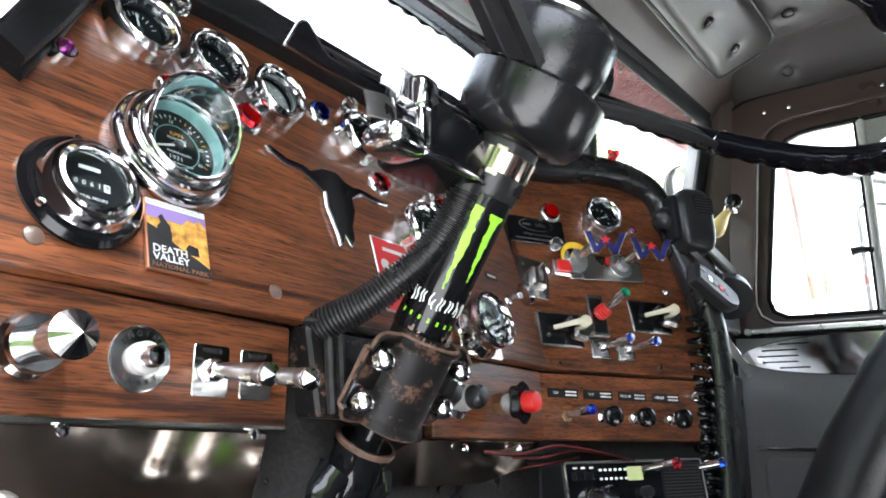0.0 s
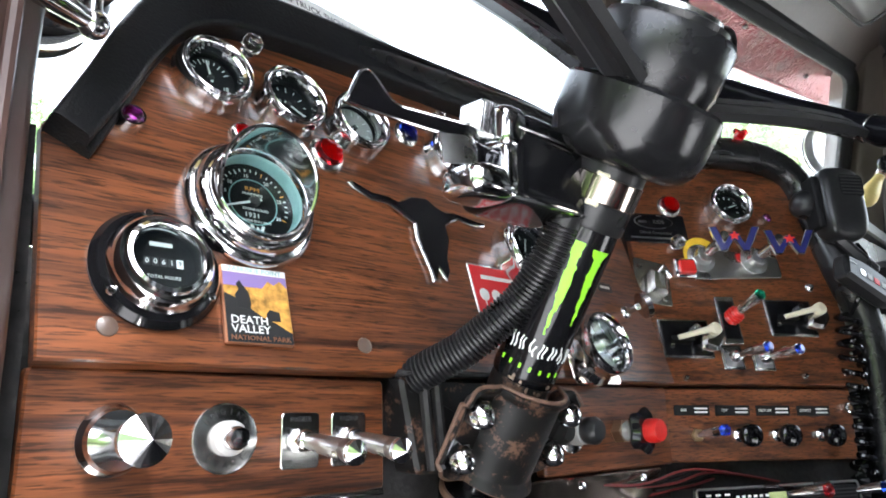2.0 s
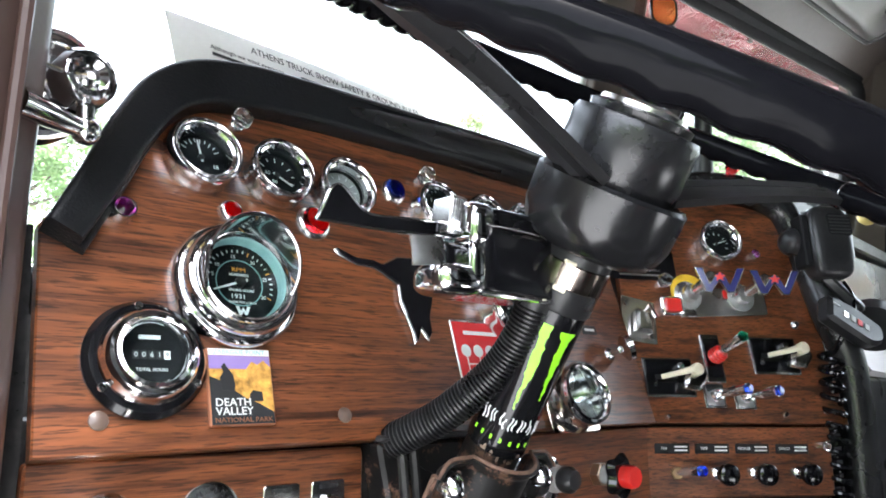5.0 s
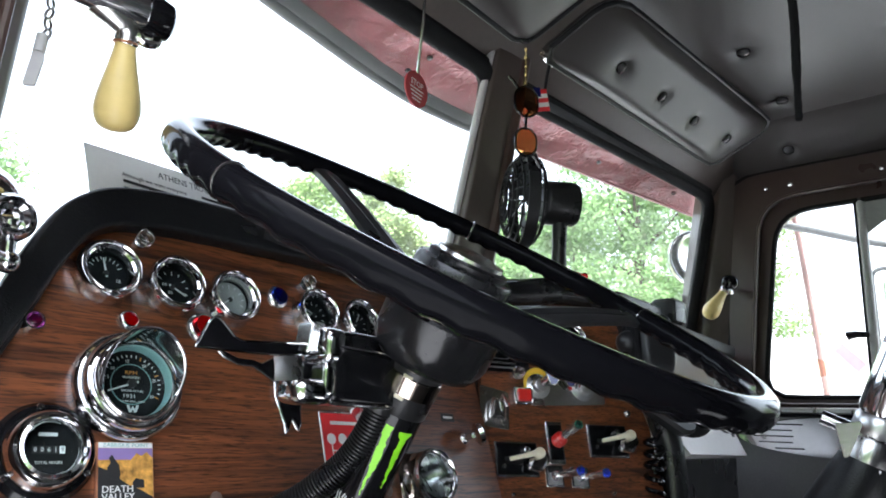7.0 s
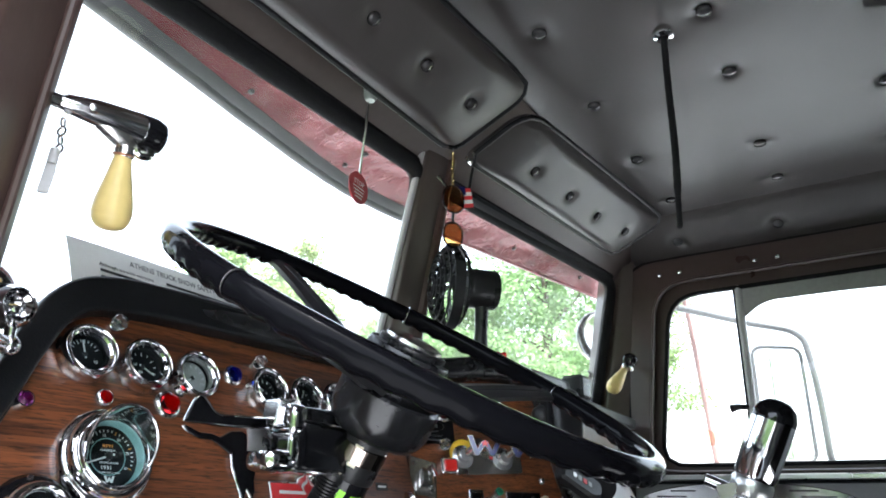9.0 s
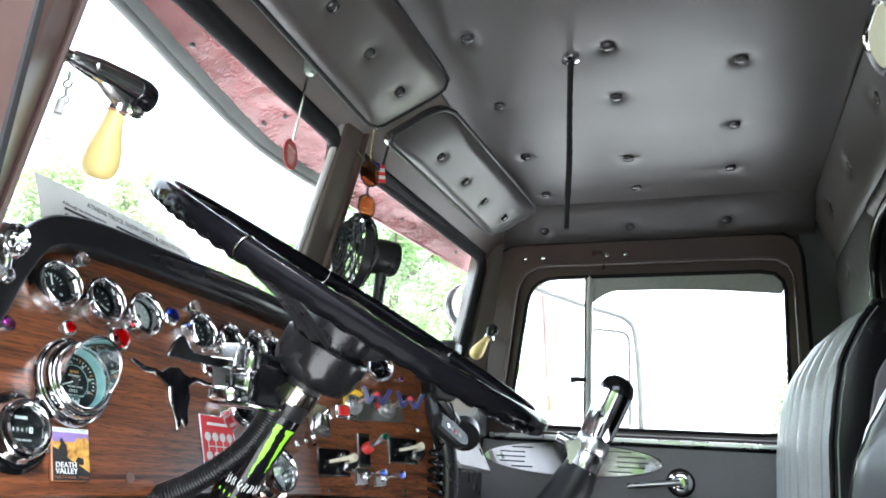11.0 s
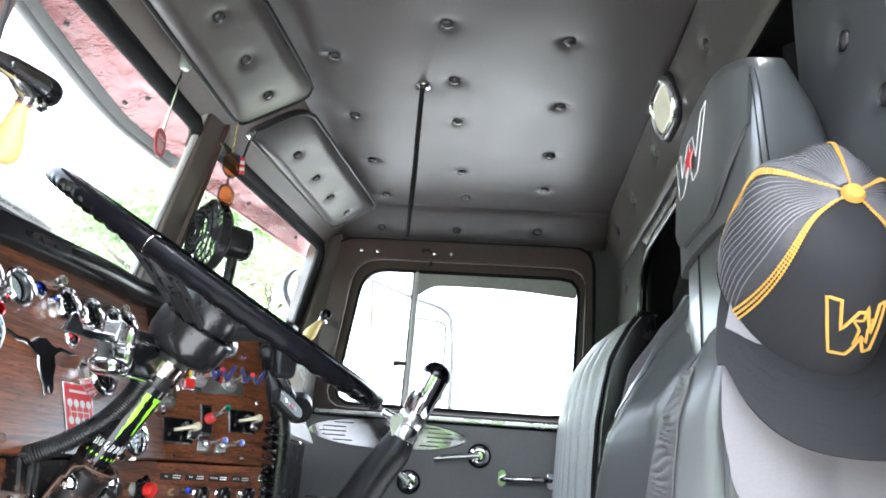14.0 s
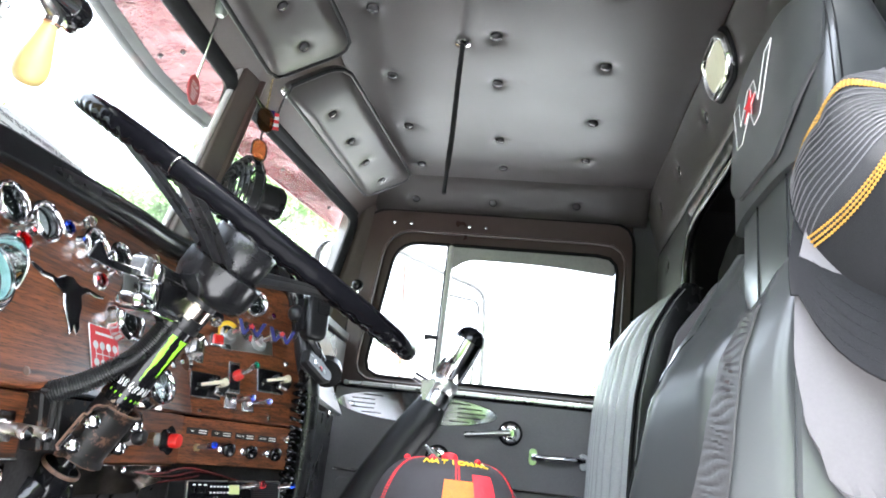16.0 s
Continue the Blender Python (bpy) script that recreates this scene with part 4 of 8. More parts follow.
def wrap(deg, v, r=0.0248):
    """A point on the sleeve: an angle round it, v up it."""
    return shaft(v) @ Vector((r * math.cos(radians(deg)), r * math.sin(radians(deg)), 0))


def decal(v0, v1, low_edge, high_edge, label="acid green claw stripe"):
    """A ragged printed stripe between two edges, laid on the sleeve."""
    s = Shape().sheet(lambda a, b: wrap(low_edge(a) + (high_edge(a) - low_edge(a)) * b, v0 + (v1 - v0) * a), 44, 4, 0.0003)
    part("stripe", s, green_ink, column, label)


rnd = random.Random(4)
jag = [rnd.uniform(-1, 1) for _ in range(200)]
step = lambda a, k: jag[int(a * 22) + k]
decal(0.052, 0.124, lambda a: -138 - 7 * min(1, a * 2.2) - 6 * max(0, a - 0.5) * 2 + 1.8 * step(a, 0), lambda a: -136 + 5 * min(1, a * 1.6) - 5 * math.sin(a * 9) * 0.4 + 1.8 * step(a, 30))
decal(0.064, 0.122, lambda a: -99 - 10 * min(1, a * 1.5) - 9 * max(0, a - 0.86) * 7 + 1.5 * step(a, 60), lambda a: -97 + 6 * a + 9 * max(0, a - 0.86) * 7 + 1.5 * step(a, 90))
decal(0.076, 0.118, lambda a: -186 - 4 * a + 1.5 * step(a, 120), lambda a: -184 + 5 * a + 1.5 * step(a, 150))
for k in range(7):
    a0 = -187 + 18.4 * k
    tall, wide = (0.0125, 0.011, 0.0105, 0.0115, 0.0105, 0.0105, 0.012)[k], (13, 9, 11, 10, 11, 9, 12)[k]
    for j in range(2):
        s = Shape().sheet(lambda a, b: wrap(a0 + wide * 0.62 * j + 1.6 * math.sin(6 * a + k) + (wide * 0.26) * b, 0.0335 + 0.0012 * ((k + j) % 3) + (tall - 0.002 * j) * a), 8, 2, 0.0003)
        part("word_bar", s, white_ink, column)
    part("word_bar", Shape().sheet(lambda a, b: wrap(a0 - 6 + 4.2 * b, 0.0220 + 0.0036 * a), 3, 2, 0.0003), green_ink, column)
scuff = material("bare worn metal", (0.20, 0.14, 0.105), 0.5, 0.2, 0.5, 400, 60, bump=0.2, bump_scale=400)
for k in range(8):
    a0, v0 = rnd.uniform(-170, -80), rnd.uniform(0.004, 0.021)
    w0, h0 = rnd.uniform(4, 13), rnd.uniform(0.002, 0.006)
    edge_of = [rnd.uniform(0.55, 1.0) for _ in range(7)]
    s = Shape().sheet(lambda a, b: wrap(a0 + w0 * (b - 0.5) * edge_of[int(a * 6)] * math.sin(math.pi * (0.1 + 0.8 * a)), v0 + h0 * a, 0.0237 + 0.0012 * (v0 + h0 * a > 0.0115)), 6, 4, 0.0002)
    part("bare_patch", s, scuff, column, "chipped paint showing primer and rust")

bracket = thing("column_bracket", "black column clamp with rusty edges and chrome bolts", "bracket")
LOW, HIGH = -0.070, 0.006


def clamp(a, b):
    """Saddle plate: flat ears, a half round over the tube, edges turned outward."""
    q = (a - 0.5) * 2
    x = 0.066 * q
    k = min(1.0, max(0.0, (abs(x) - 0.018) / 0.022))
    y = -0.006 - 0.5 * (math.sqrt(max(0, 0.032 ** 2 - x * x)) - 0.006 + math.sqrt((math.sqrt(max(0, 0.032 ** 2 - x * x)) - 0.006) ** 2 + 0.004 ** 2))
    e = min(a, 1 - a) * 0.132
    z = LOW + (HIGH - LOW) * b
    f = min(z - LOW, HIGH - z)
    flare = 0.0055 * math.exp(-(f / 0.005) ** 2) + 0.0050 * math.exp(-(e / 0.005) ** 2)
    round_off = 0.012 * max(0, 1 - e / 0.018) ** 2
    z = z + (round_off if b < 0.5 else -round_off) * (1 if abs(b - 0.5) > 0.3 else 0) * (abs(b - 0.5) - 0.3) / 0.2
    return shaft(0) @ Vector((x, y - flare, z + 0.004 * (1 - k) * (b - 0.5)))


part("shell", Shape().sheet(clamp, 72, 40, -0.004), chipped, bracket, "black saddle plate with worn paint", sharp=50)
rim_of = [clamp(k / 40, 1.0) for k in range(41)] + [clamp(1.0, 1 - k / 16) for k in range(1, 17)] + [clamp(1 - k / 40, 0.0) for k in range(1, 41)] + [clamp(0.0, k / 16) for k in range(1, 16)]
part("lip", Shape().tube(rim_of, 0.0016, 8, True), rust, bracket, "rusty turned edge")
mount = part("mount", Shape().prism(rpoly([(0.205, 0.577), (0.368, 0.577), (0.360, 0.506), (0.224, 0.506)], 0.005, 3), -0.022, 0.010, 0.003, Matrix(((1, 0, 0, 0), (0, 0, -1, 0), (0, 1, 0, 0), (0, 0, 0, 1)))), chipped, bracket, "black channel behind the clamp")
part("ledge", Shape().prism(rpoly([(0.205, -0.014), (0.368, -0.014), (0.368, 0.06), (0.205, 0.06)], 0.004, 3), 0.578, 0.583, 0.0015), black_paint, bracket)
for x0 in (0.226, 0.2385):
    part("rib", Shape().tube([(x0, -0.0125, 0.573), (x0 + 0.004, -0.0135, 0.54), (x0 + 0.010, -0.0125, 0.510)], 0.0042, 8), black_paint, mount, "welded rib")
for x, z in ((-0.0500, -0.0134), (-0.0512, -0.0494), (0.0505, -0.0134), (0.0510, -0.0494)):
    b = part("bolt", Shape().prism(circle(0.0112, 6), 0, 0.009, 0.0012, axes(shaft(0) @ Vector((x, -0.0075, z)), (1, 0.3, 0), AX)), chrome, bracket, "chrome acorn bolt")
    part("cap", Shape().lathe([(0.0104, 0), (0.0104, 0.003), (0.0090, 0.008), (0.0055, 0.0125), (0.0018, 0.0150), (0, 0.0152)], axes(shaft(0) @ Vector((x, -0.016, z)), (1, 0, 0), AX), 16), chrome, b)

joint = thing("universal_joint", "greasy black universal joint below the column", "joint")
part("shaft", Shape().lathe([(0.0135, -0.110)] + [(0.0138 - 0.0012 * (k % 2), -0.105 + 0.004 * k) for k in range(10)] + [(0.0135, -0.05)], shaft(0), 24), black_gloss, joint, "threaded shaft end")
low = shaft(-0.128)
part("yoke", Shape().lathe([(0.0135, 0.034), (0.0235, 0.034), (0.0262, 0.031), (0.0262, 0.025), (0.0235, 0.020), (0.0245, 0.004), (0.0275, -0.010), (0.0240, -0.024), (0.010, -0.028)], low, 32), black_gloss, joint, "glossy black yoke")
part("yoke_edge", Shape().ring([(0.0232, 0.0335), (0.0266, 0.0335), (0.0272, 0.031), (0.0266, 0.0285), (0.0245, 0.0285)], low, 32), rust, joint, "rusty yoke edge")
for sgn in (-1, 1):
    part("arm", Shape().tube(spline([low @ Vector((sgn * 0.017, 0, 0.004)), low @ Vector((sgn * 0.029, -0.003, -0.020)), low @ Vector((sgn * 0.031, -0.004, -0.045)), low @ Vector((sgn * 0.028, -0.004, -0.066))], 5), [0.015] * 4 + [0.0165] * 8 + [0.0175] * 4, 14, flat=1.25), black_gloss, joint, "forged yoke arm")
part("bolt", Shape().prism(circle(0.0095, 6), 0, 0.012, 0.001, axes(low @ Vector((0.020, -0.012, 0.004)), (0, 1, 0.4), (0, 0, 1))), black_gloss, joint, "hex clamp bolt")
part("nut", Shape().prism(circle(0.0125, 6), 0, 0.008, 0.001, axes(low @ Vector((0.022, -0.014, -0.002)), (0, 1, 0.4), (0, 0, 1))), black_gloss, joint)
part("cross", Shape().ball(0.024, low @ move(0, 0, -0.058)), black_gloss, joint)
part("lower_shaft", Shape().tube([low @ Vector((0, 0, -0.06)), (0.20, 0.06, 0.34), (0.17, 0.22, 0.14)], [0.026, 0.022, 0.02], 14), black_paint, joint)

# wheel
HUB = 0.294
wheel = thing("steering_wheel", "large black steering wheel with finger grips", "steering wheel", shaft(HUB))
R = 0.268


def rim_point(deg, r=R, z=0.0):
    return Vector((r * math.cos(radians(deg)), r * math.sin(radians(deg)), z))


def rim_part(a0, a1, thick, bumps, name, label=""):
    n = max(8, int((a1 - a0) / 0.8))
    s, pts = Shape(), []
    seg = 14
    verts, faces = [], []
    for k in range(n + 1):
        deg = a0 + (a1 - a0) * k / n
        out = Vector((math.cos(radians(deg)), math.sin(radians(deg)), 0))
        for j in range(seg):
            t = 2 * math.pi * j / seg
            r = thick
            if bumps:
                r += (0.0026 if bumps > 60 else 0.0020) * (0.5 + 0.5 * math.cos(radians(deg) * bumps)) * max(0, -math.sin(t)) ** 1.2
            verts.append(tuple(out * R + r * (math.cos(t) * out + math.sin(t) * Vector((0, 0, 1)))))
    for k in range(n):
        faces += [(k * seg + j, k * seg + (j + 1) % seg, (k + 1) * seg + (j + 1) % seg, (k + 1) * seg + j) for j in range(seg)]
    faces += [tuple(range(seg))[::-1], tuple(n * seg + j for j in range(seg))]
    s.add(verts, faces)
    return part(name, s, rim_leather, wheel, label)


rim_part(44, 160, 0.0112, 76, "grip", "rim with finger bumps underneath")
rim_part(160.2, 186, 0.0122, 76, "grip", "rim with finger bumps underneath")
rim_part(186.4, 350, 0.0124, 58, "grip", "thicker rim with long finger bumps")
rim_part(350.4, 403.6, 0.0116, 76, "grip", "rim with finger bumps underneath")
for deg in (44, 186, 350):
    part("collar", Shape().lathe([(0.0122, -0.0010), (0.0134, -0.0005), (0.0134, 0.0005), (0.0122, 0.0010)], axes(rim_point(deg), rim_point(deg), (0, 0, 1)) @ pose(0, 0, 0), 16), steel, wheel, "thin bright joint ring")
for deg in (90, 187, 352):
    out = rim_point(deg, 1.0)
    tang = Vector((-out.y, out.x, 0))

    def blade(a, b):
        r = 0.045 + (R - 0.05) * a
        w = 0.030 - 0.010 * a
        sag = -0.050 * (1 - a) ** 1.3 - 0.004
        return out * r + tang * w * (b - 0.5) * 2 * 0.8 + Vector((0, 0, sag + 0.004 * math.cos((b - 0.5) * math.pi)))

    sp = part("spoke", Shape().sheet(blade, 16, 6, 0.007), black_plastic, wheel, "flat black spoke")
    part("rib", Shape().tube([blade(k / 8, 0.5) + Vector((0, 0, -0.006)) for k in range(9)], [0.009] * 8 + [0.006], 8), black_plastic, sp)
hubp = part("hub", Shape().lathe([(0.034, -0.092), (0.0440, -0.088), (0.0455, -0.055), (0.0475, -0.050), (0.0480, -0.018), (0.0455, -0.013), (0.036, -0.012), (0.0, -0.011)], None, 40), hub_plastic, wheel, "scuffed black hub")
part("horn_button", Shape().lathe([(0.038, -0.012), (0.039, -0.007), (0.028, -0.003), (0, -0.002)], None, 32), hub_plastic, hubp)
# steel dome sized to imitate the glossy reflection on the horn button
part("badge", Shape().lathe([(0.033, -0.0055), (0.032, -0.0015), (0.022, 0.0010), (0.010, 0.0025), (0, 0.0028)], None, 32), steel, hubp, "silver dome for the horn button's bright reflection")

cup = thing("column_housing", "black round housing under the wheel with a band clamp", "housing")
part("cup", Shape().lathe([(0.028, 0.166), (0.036, 0.167), (0.047, 0.171), (0.053, 0.179), (0.0565, 0.190), (0.0575, 0.218), (0.055, 0.221), (0.050, 0.218), (0.048, 0.19), (0.03, 0.18)], shaft(0.013) @ move(0.003, 0.0, 0), 44), hub_plastic, cup, "black rounded housing")
part("collar", Shape().lathe([(0.0252, 0.134), (0.0262, 0.136), (0.0262, 0.184), (0.0255, 0.188)], shaft(0), 36), black_plastic, cup)
part("band", Shape().lathe([(0.0262, 0.153), (0.0274, 0.154), (0.0274, 0.171), (0.0262, 0.172)], shaft(0), 36), kick_metal, cup, "bright metal clamp band")
part("band_screw", Shape().box(0.011, 0.026, 0.009, 0.002, axes(shaft(0.162) @ Vector((-0.0235, -0.0135, 0)), (-0.5, 0.866 * 0.8587, 0.866 * 0.5126), AX)), ivory, cup, "pale clamp screw block")

# indicator switch on the column
switch = thing("turn_signal_switch", "chrome and black turn signal switch with a long lever", "switch", move(0.226, -0.112, 0.712))


def upright(x, y, z):
    """x to the right, y up, z towards the driver."""
    return Matrix(((1, 0, 0, x), (0, 0, -1, y), (0, 1, 0, z), (0, 0, 0, 1)))


def pebble(c, r, e=0.5):
    """A smooth rounded block: half sizes r about c, squarer as e falls."""
    def fn(a, b):
        th, ph = 2 * math.pi * a, math.pi * (b - 0.5)
        bend = lambda v: math.copysign(abs(v) ** e, v)
        return (c[0] + r[0] * bend(math.cos(ph)) * bend(math.cos(th)), c[1] + r[1] * bend(math.cos(ph)) * bend(math.sin(th)), c[2] + r[2] * bend(math.sin(ph)))
    return Shape().sheet(fn, 48, 28)


part("body", pebble((0.003, -0.0005, -0.0035), (0.040, 0.0270, 0.0240), 0.22), black_gloss, switch, "gloss black switch body", sharp=60)
part("top_shell", pebble((0.007, -0.001, 0.0215), (0.038, 0.0235, 0.0155), 0.45), black_gloss, switch, "rounded black upper shell", sharp=60)
part("seam", Shape().tube(spline([(-0.034, -0.0262, 0.0205), (0.0, -0.0272, 0.0205), (0.030, -0.0272, 0.0195), (0.041, -0.0262, 0.016)], 6), 0.0011, 6), chrome, switch, "thin bright joint")
part("bottom_trim", Shape().tube(spline([(-0.036, -0.0240, -0.0262), (-0.010, -0.0272, -0.0268), (0.025, -0.0272, -0.0268), (0.042, -0.0235, -0.0262)], 6), 0.0019, 8), chrome, switch, "bright lower edge")
part("end_cap", pebble((-0.050, -0.007, -0.0180), (0.0205, 0.0205, 0.0115), 0.62), chrome, switch, "rounded chrome end cap", sharp=60)
# the corner's upright highlight, modelled as a chrome piece
part("corner_highlight", pebble((-0.0405, -0.0155, -0.0075), (0.0065, 0.0125, 0.0160), 0.42), chrome, switch, "chrome corner piece shaped like the edge's highlight", sharp=60)
# solid black block in place of a hollow, imitating its shade
part("recess", pebble((-0.0520, -0.004, -0.0030), (0.0110, 0.0130, 0.0100), 0.4), black_gloss, switch, "black block for the shaded recess behind the tab", sharp=60)
part("shoulder", pebble((-0.0335, -0.0065, 0.0205), (0.0115, 0.0205, 0.0165), 0.5), chrome, switch, "rounded chrome shoulder", sharp=60)
part("top_cap", Shape().prism(rpoly([(-0.054, 0.014), (-0.040, 0.014), (-0.036, 0.041), (-0.050, 0.041)], 0.003, 3), -0.012, 0.012, 0.003, upright(0, 0, 0)), brushed, switch, "knurled metal cap")
for k in range(6):
    part("knurl", Shape().tube([(-0.0535 + 0.0022 * k, -0.0125, 0.016), (-0.0500 + 0.0022 * k, -0.0125, 0.039)], 0.0006, 5), chrome, switch)


def hazard(a, b):
    """Wide tab turned towards the driver, its outer edge rolled back."""
    return (-0.084 + 0.023 * a, -0.0165 + 0.006 * (1 - a) ** 2 + 0.004 * b * b, 0.0080 - 0.0195 * (1 - b) + 0.002 * a)


part("tab", Shape().sheet(hazard, 14, 8, 0.0025), brushed, switch, "bright curved hazard tab")
part("tab_arm", Shape().box(0.022, 0.008, 0.008, 0.002, move(-0.058, -0.006, -0.002)), brushed, switch)
part("neck", Shape().box(0.026, 0.044, 0.040, 0.004, move(0.046, 0.006, -0.020)), black_plastic, switch)
bar = rpoly([(-0.1535, 0.0080), (-0.1515, 0.0115), (-0.1440, 0.0290), (-0.1385, 0.0325), (-0.1335, 0.0300), (-0.1185, 0.0165), (-0.044, 0.0225), (-0.044, 0.0125), (-0.090, 0.0085)], [0.002, 0.004, 0.008, 0.007, 0.008, 0.008, 0.002, 0.002, 0.03], 5)
lever = part("lever", Shape().prism(bar, 0.001, 0.0055, 0.0012, upright(0, 0, 0)), black_gloss, switch, "long flat black lever with an upright paddle")
part("lever_edge", Shape().tube([upright(0, 0, 0) @ Vector((x, y, 0.0050)) for x, y in bar], 0.0009, 6, True), chrome, lever, "bright lever edge")
part("lever_root", Shape().tube([(-0.046, -0.004, 0.0175), (-0.034, -0.004, 0.018)], [0.0062, 0.0068], 12), black_gloss, lever)


def hose(points, r, pitch=0.0034, seg=16):
    """A corrugated hose along a line."""
    line = spline(points, 24)
    length = [0.0]
    for a, b in zip(line, line[1:]):
        length.append(length[-1] + (b - a).length)
    total, out, rad, k = length[-1], [], [], 0
    n = int(total / pitch) * 4
    for i in range(n + 1):
        d = total * i / n
        while k < len(length) - 2 and length[k + 1] < d:
            k += 1
        t = (d - length[k]) / max(1e-9, length[k + 1] - length[k])
        out.append(line[k].lerp(line[k + 1], t))
        rad.append(r * (1.0 if i % 4 in (0, 1) else 0.80))
    return Shape().tube(out, rad, seg)


conduit = thing("corrugated_hose", "black corrugated wiring hose beside the column", "hose", group="wiring hoses")
part("sleeve", hose([(0.2640, -0.124, 0.694), (0.2625, -0.108, 0.664), (0.2590, -0.086, 0.636), (0.2490, -0.062, 0.614), (0.2390, -0.040, 0.597), (0.2270, -0.016, 0.5835), (0.2190, 0.006, 0.572)], 0.0142), black_plastic, conduit, sharp=25)
part("end_collar", Shape().tube([(0.2642, -0.124, 0.695), (0.2636, -0.118, 0.684)], 0.0158, 18), black_plastic, conduit)
conduit2 = thing("corrugated_hose", "black corrugated hose hanging below the dash", "hose", group="wiring hoses")
part("sleeve", hose([(0.222, 0.035, 0.54), (0.222, 0.03, 0.51), (0.215, 0.035, 0.48), (0.19, 0.06, 0.44), (0.15, 0.11, 0.40)], 0.013), black_plastic, conduit2, sharp=25)

# ---------- instruments ----------
def dial_marks(parent, r, a0, a1, n, mat, z, long_every=2, w=0.0007, mark=0.003):
    """Tick marks as small raised bars round a dial."""
    for k in range(n):
        a = radians(a0 + (a1 - a0) * k / (n - 1))
        ln = mark * (1.5 if k % long_every == 0 else 1.0)
        part("tick", Shape().prism([(r - ln, -w / 2), (r, -w / 2), (r, w / 2), (r - ln, w / 2)], z, z + 0.0002, 0, pose(0, 0, 0, 0, 0, math.degrees(a))), mat, parent)


def small_gauge(m, label, figures, sweep, needle, R=0.0295, depth=0.019, face=dial_black):
    g = thing("gauge", label, "gauge", m, group="small round gauges")
    part("bezel", Shape().ring([(R * 0.69, depth - 0.0115), (R * 0.715, depth - 0.008), (R * 0.73, depth - 0.0045), (R * 0.80, depth - 0.0030), (R * 0.83, depth + 0.0005), (R * 0.88, depth + 0.0018), (R * 0.92, depth + 0.0005), (R * 0.93, depth - 0.0012), (R * 0.96, depth - 0.0005), (R * 1.0, depth - 0.003), (R * 1.02, depth - 0.008), (R * 1.01, depth - 0.010), (R * 1.035, 0.004), (R * 1.055, 0.002), (R * 1.055, 0.0), (R * 0.84, 0.0)], None, 48), chrome, g, "double-stepped chrome bezel")
    part("well", Shape().ring([(R * 0.695, depth - 0.018), (R * 0.71, depth - 0.018), (R * 0.71, depth - 0.010), (R * 0.695, depth - 0.010)], None, 40), dial_black, g, "dark inner wall")
    part("dial", Shape().lathe([(R * 0.80, depth - 0.017), (R * 0.80, depth - 0.016), (0, depth - 0.016)], None, 36), face, g)
    z = depth - 0.0159
    dial_marks(g, R * 0.60, sweep[0], sweep[1], 9, white_ink, z)
    for text, x, y, size in figures:
        words(text, size, white_ink, g, move(x, y, z + 0.0001), depth=0.0001)
    a = radians(needle)
    part("needle", Shape().prism([(-0.004, -0.0009), (R * 0.54, -0.0005), (R * 0.54, 0.0005), (-0.004, 0.0009)], z + 0.0012, z + 0.0018, 0, pose(0, 0, 0, 0, 0, needle)), white_ink, g, "white needle")
    part("hub", Shape().lathe([(0.0026, 0), (0.0026, 0.0022), (0, 0.0026)], move(0, 0, z), 12), black_plastic, g)
    gl = part("glass", Shape().lathe([(R * 0.72, depth - 0.0075), (R * 0.72, depth - 0.0070), (0, depth - 0.0070)], None, 32), dial_glass, g)
    gl.visible_shadow = False
    return g


small_gauge(on_left(0.0755, 0.2065), "chrome-rimmed volt gauge, black dial and white needle", [("18", 0.012, -0.006, 0.005)], (150, 30), 100)
small_gauge(on_left(0.142, 0.205), "chrome-rimmed pressure gauge with figures 60 and 80", [("60", -0.008, 0.002, 0.005), ("80", -0.002, -0.006, 0.005)], (200, -20), -30)
small_gauge(on_left(0.208, 0.203), "chrome-rimmed gauge with a faded grey dial", [], (200, -20), 215, face=grey_plastic)
small_gauge(on_left(0.321, 0.203), "chrome-rimmed dark gauge on the wood panel", [("80", -0.006, 0.0, 0.005)], (200, -20), 150, R=0.029)
small_gauge(on_left(0.388, 0.202), "chrome-rimmed dark gauge beside the steering column", [], (200, -20), 60, R=0.029)
small_gauge(on_left(0.450, 0.203), "chrome-rimmed dark gauge behind the steering column", [], (200, -20), 40, R=0.029)
small_gauge(on_left(0.500, 0.205), "chrome-rimmed dark gauge at the panel's end", [], (200, -20), 120, R=0.029)
small_gauge(on_right(0.131, 0.162), "chrome-rimmed square-dial gauge on the switch panel", [], (200, -20), 20, R=0.030, depth=0.020)
small_gauge(on_left(0.392, 0.104), "large chrome-rimmed gauge hidden by the column", [], (200, -20), 70, R=0.036, depth=0.024)

# deep chrome cup gauge low on the panel
deep = thing("gauge", "deep chrome-cupped gauge low on the wood panel", "gauge", on_left(0.456, 0.0065) @ pose(0, 0, 0, 0, -5, 0))
part("cup", Shape().ring([(0.0262, 0.031), (0.0285, 0.034), (0.0312, 0.033), (0.0325, 0.029), (0.0322, 0.024), (0.0305, 0.021), (0.0318, 0.010), (0.0345, 0.006), (0.0345, 0.0), (0.0235, 0.0), (0.0240, 0.012), (0.0250, 0.024)], None, 44), chrome, deep, "deep chrome cup")
part("dial", Shape().lathe([(0.0258, 0.006), (0.0258, 0.007), (0, 0.007)], None, 32), brushed, deep)
dial_marks(deep, 0.022, 220, -40, 11, black_ink, 0.0071)
part("needle", Shape().box(0.0012, 0.03, 0.001, 0.0002, pose(0, 0.0, 0.0085, 0, 0, 30)), black_ink, deep)
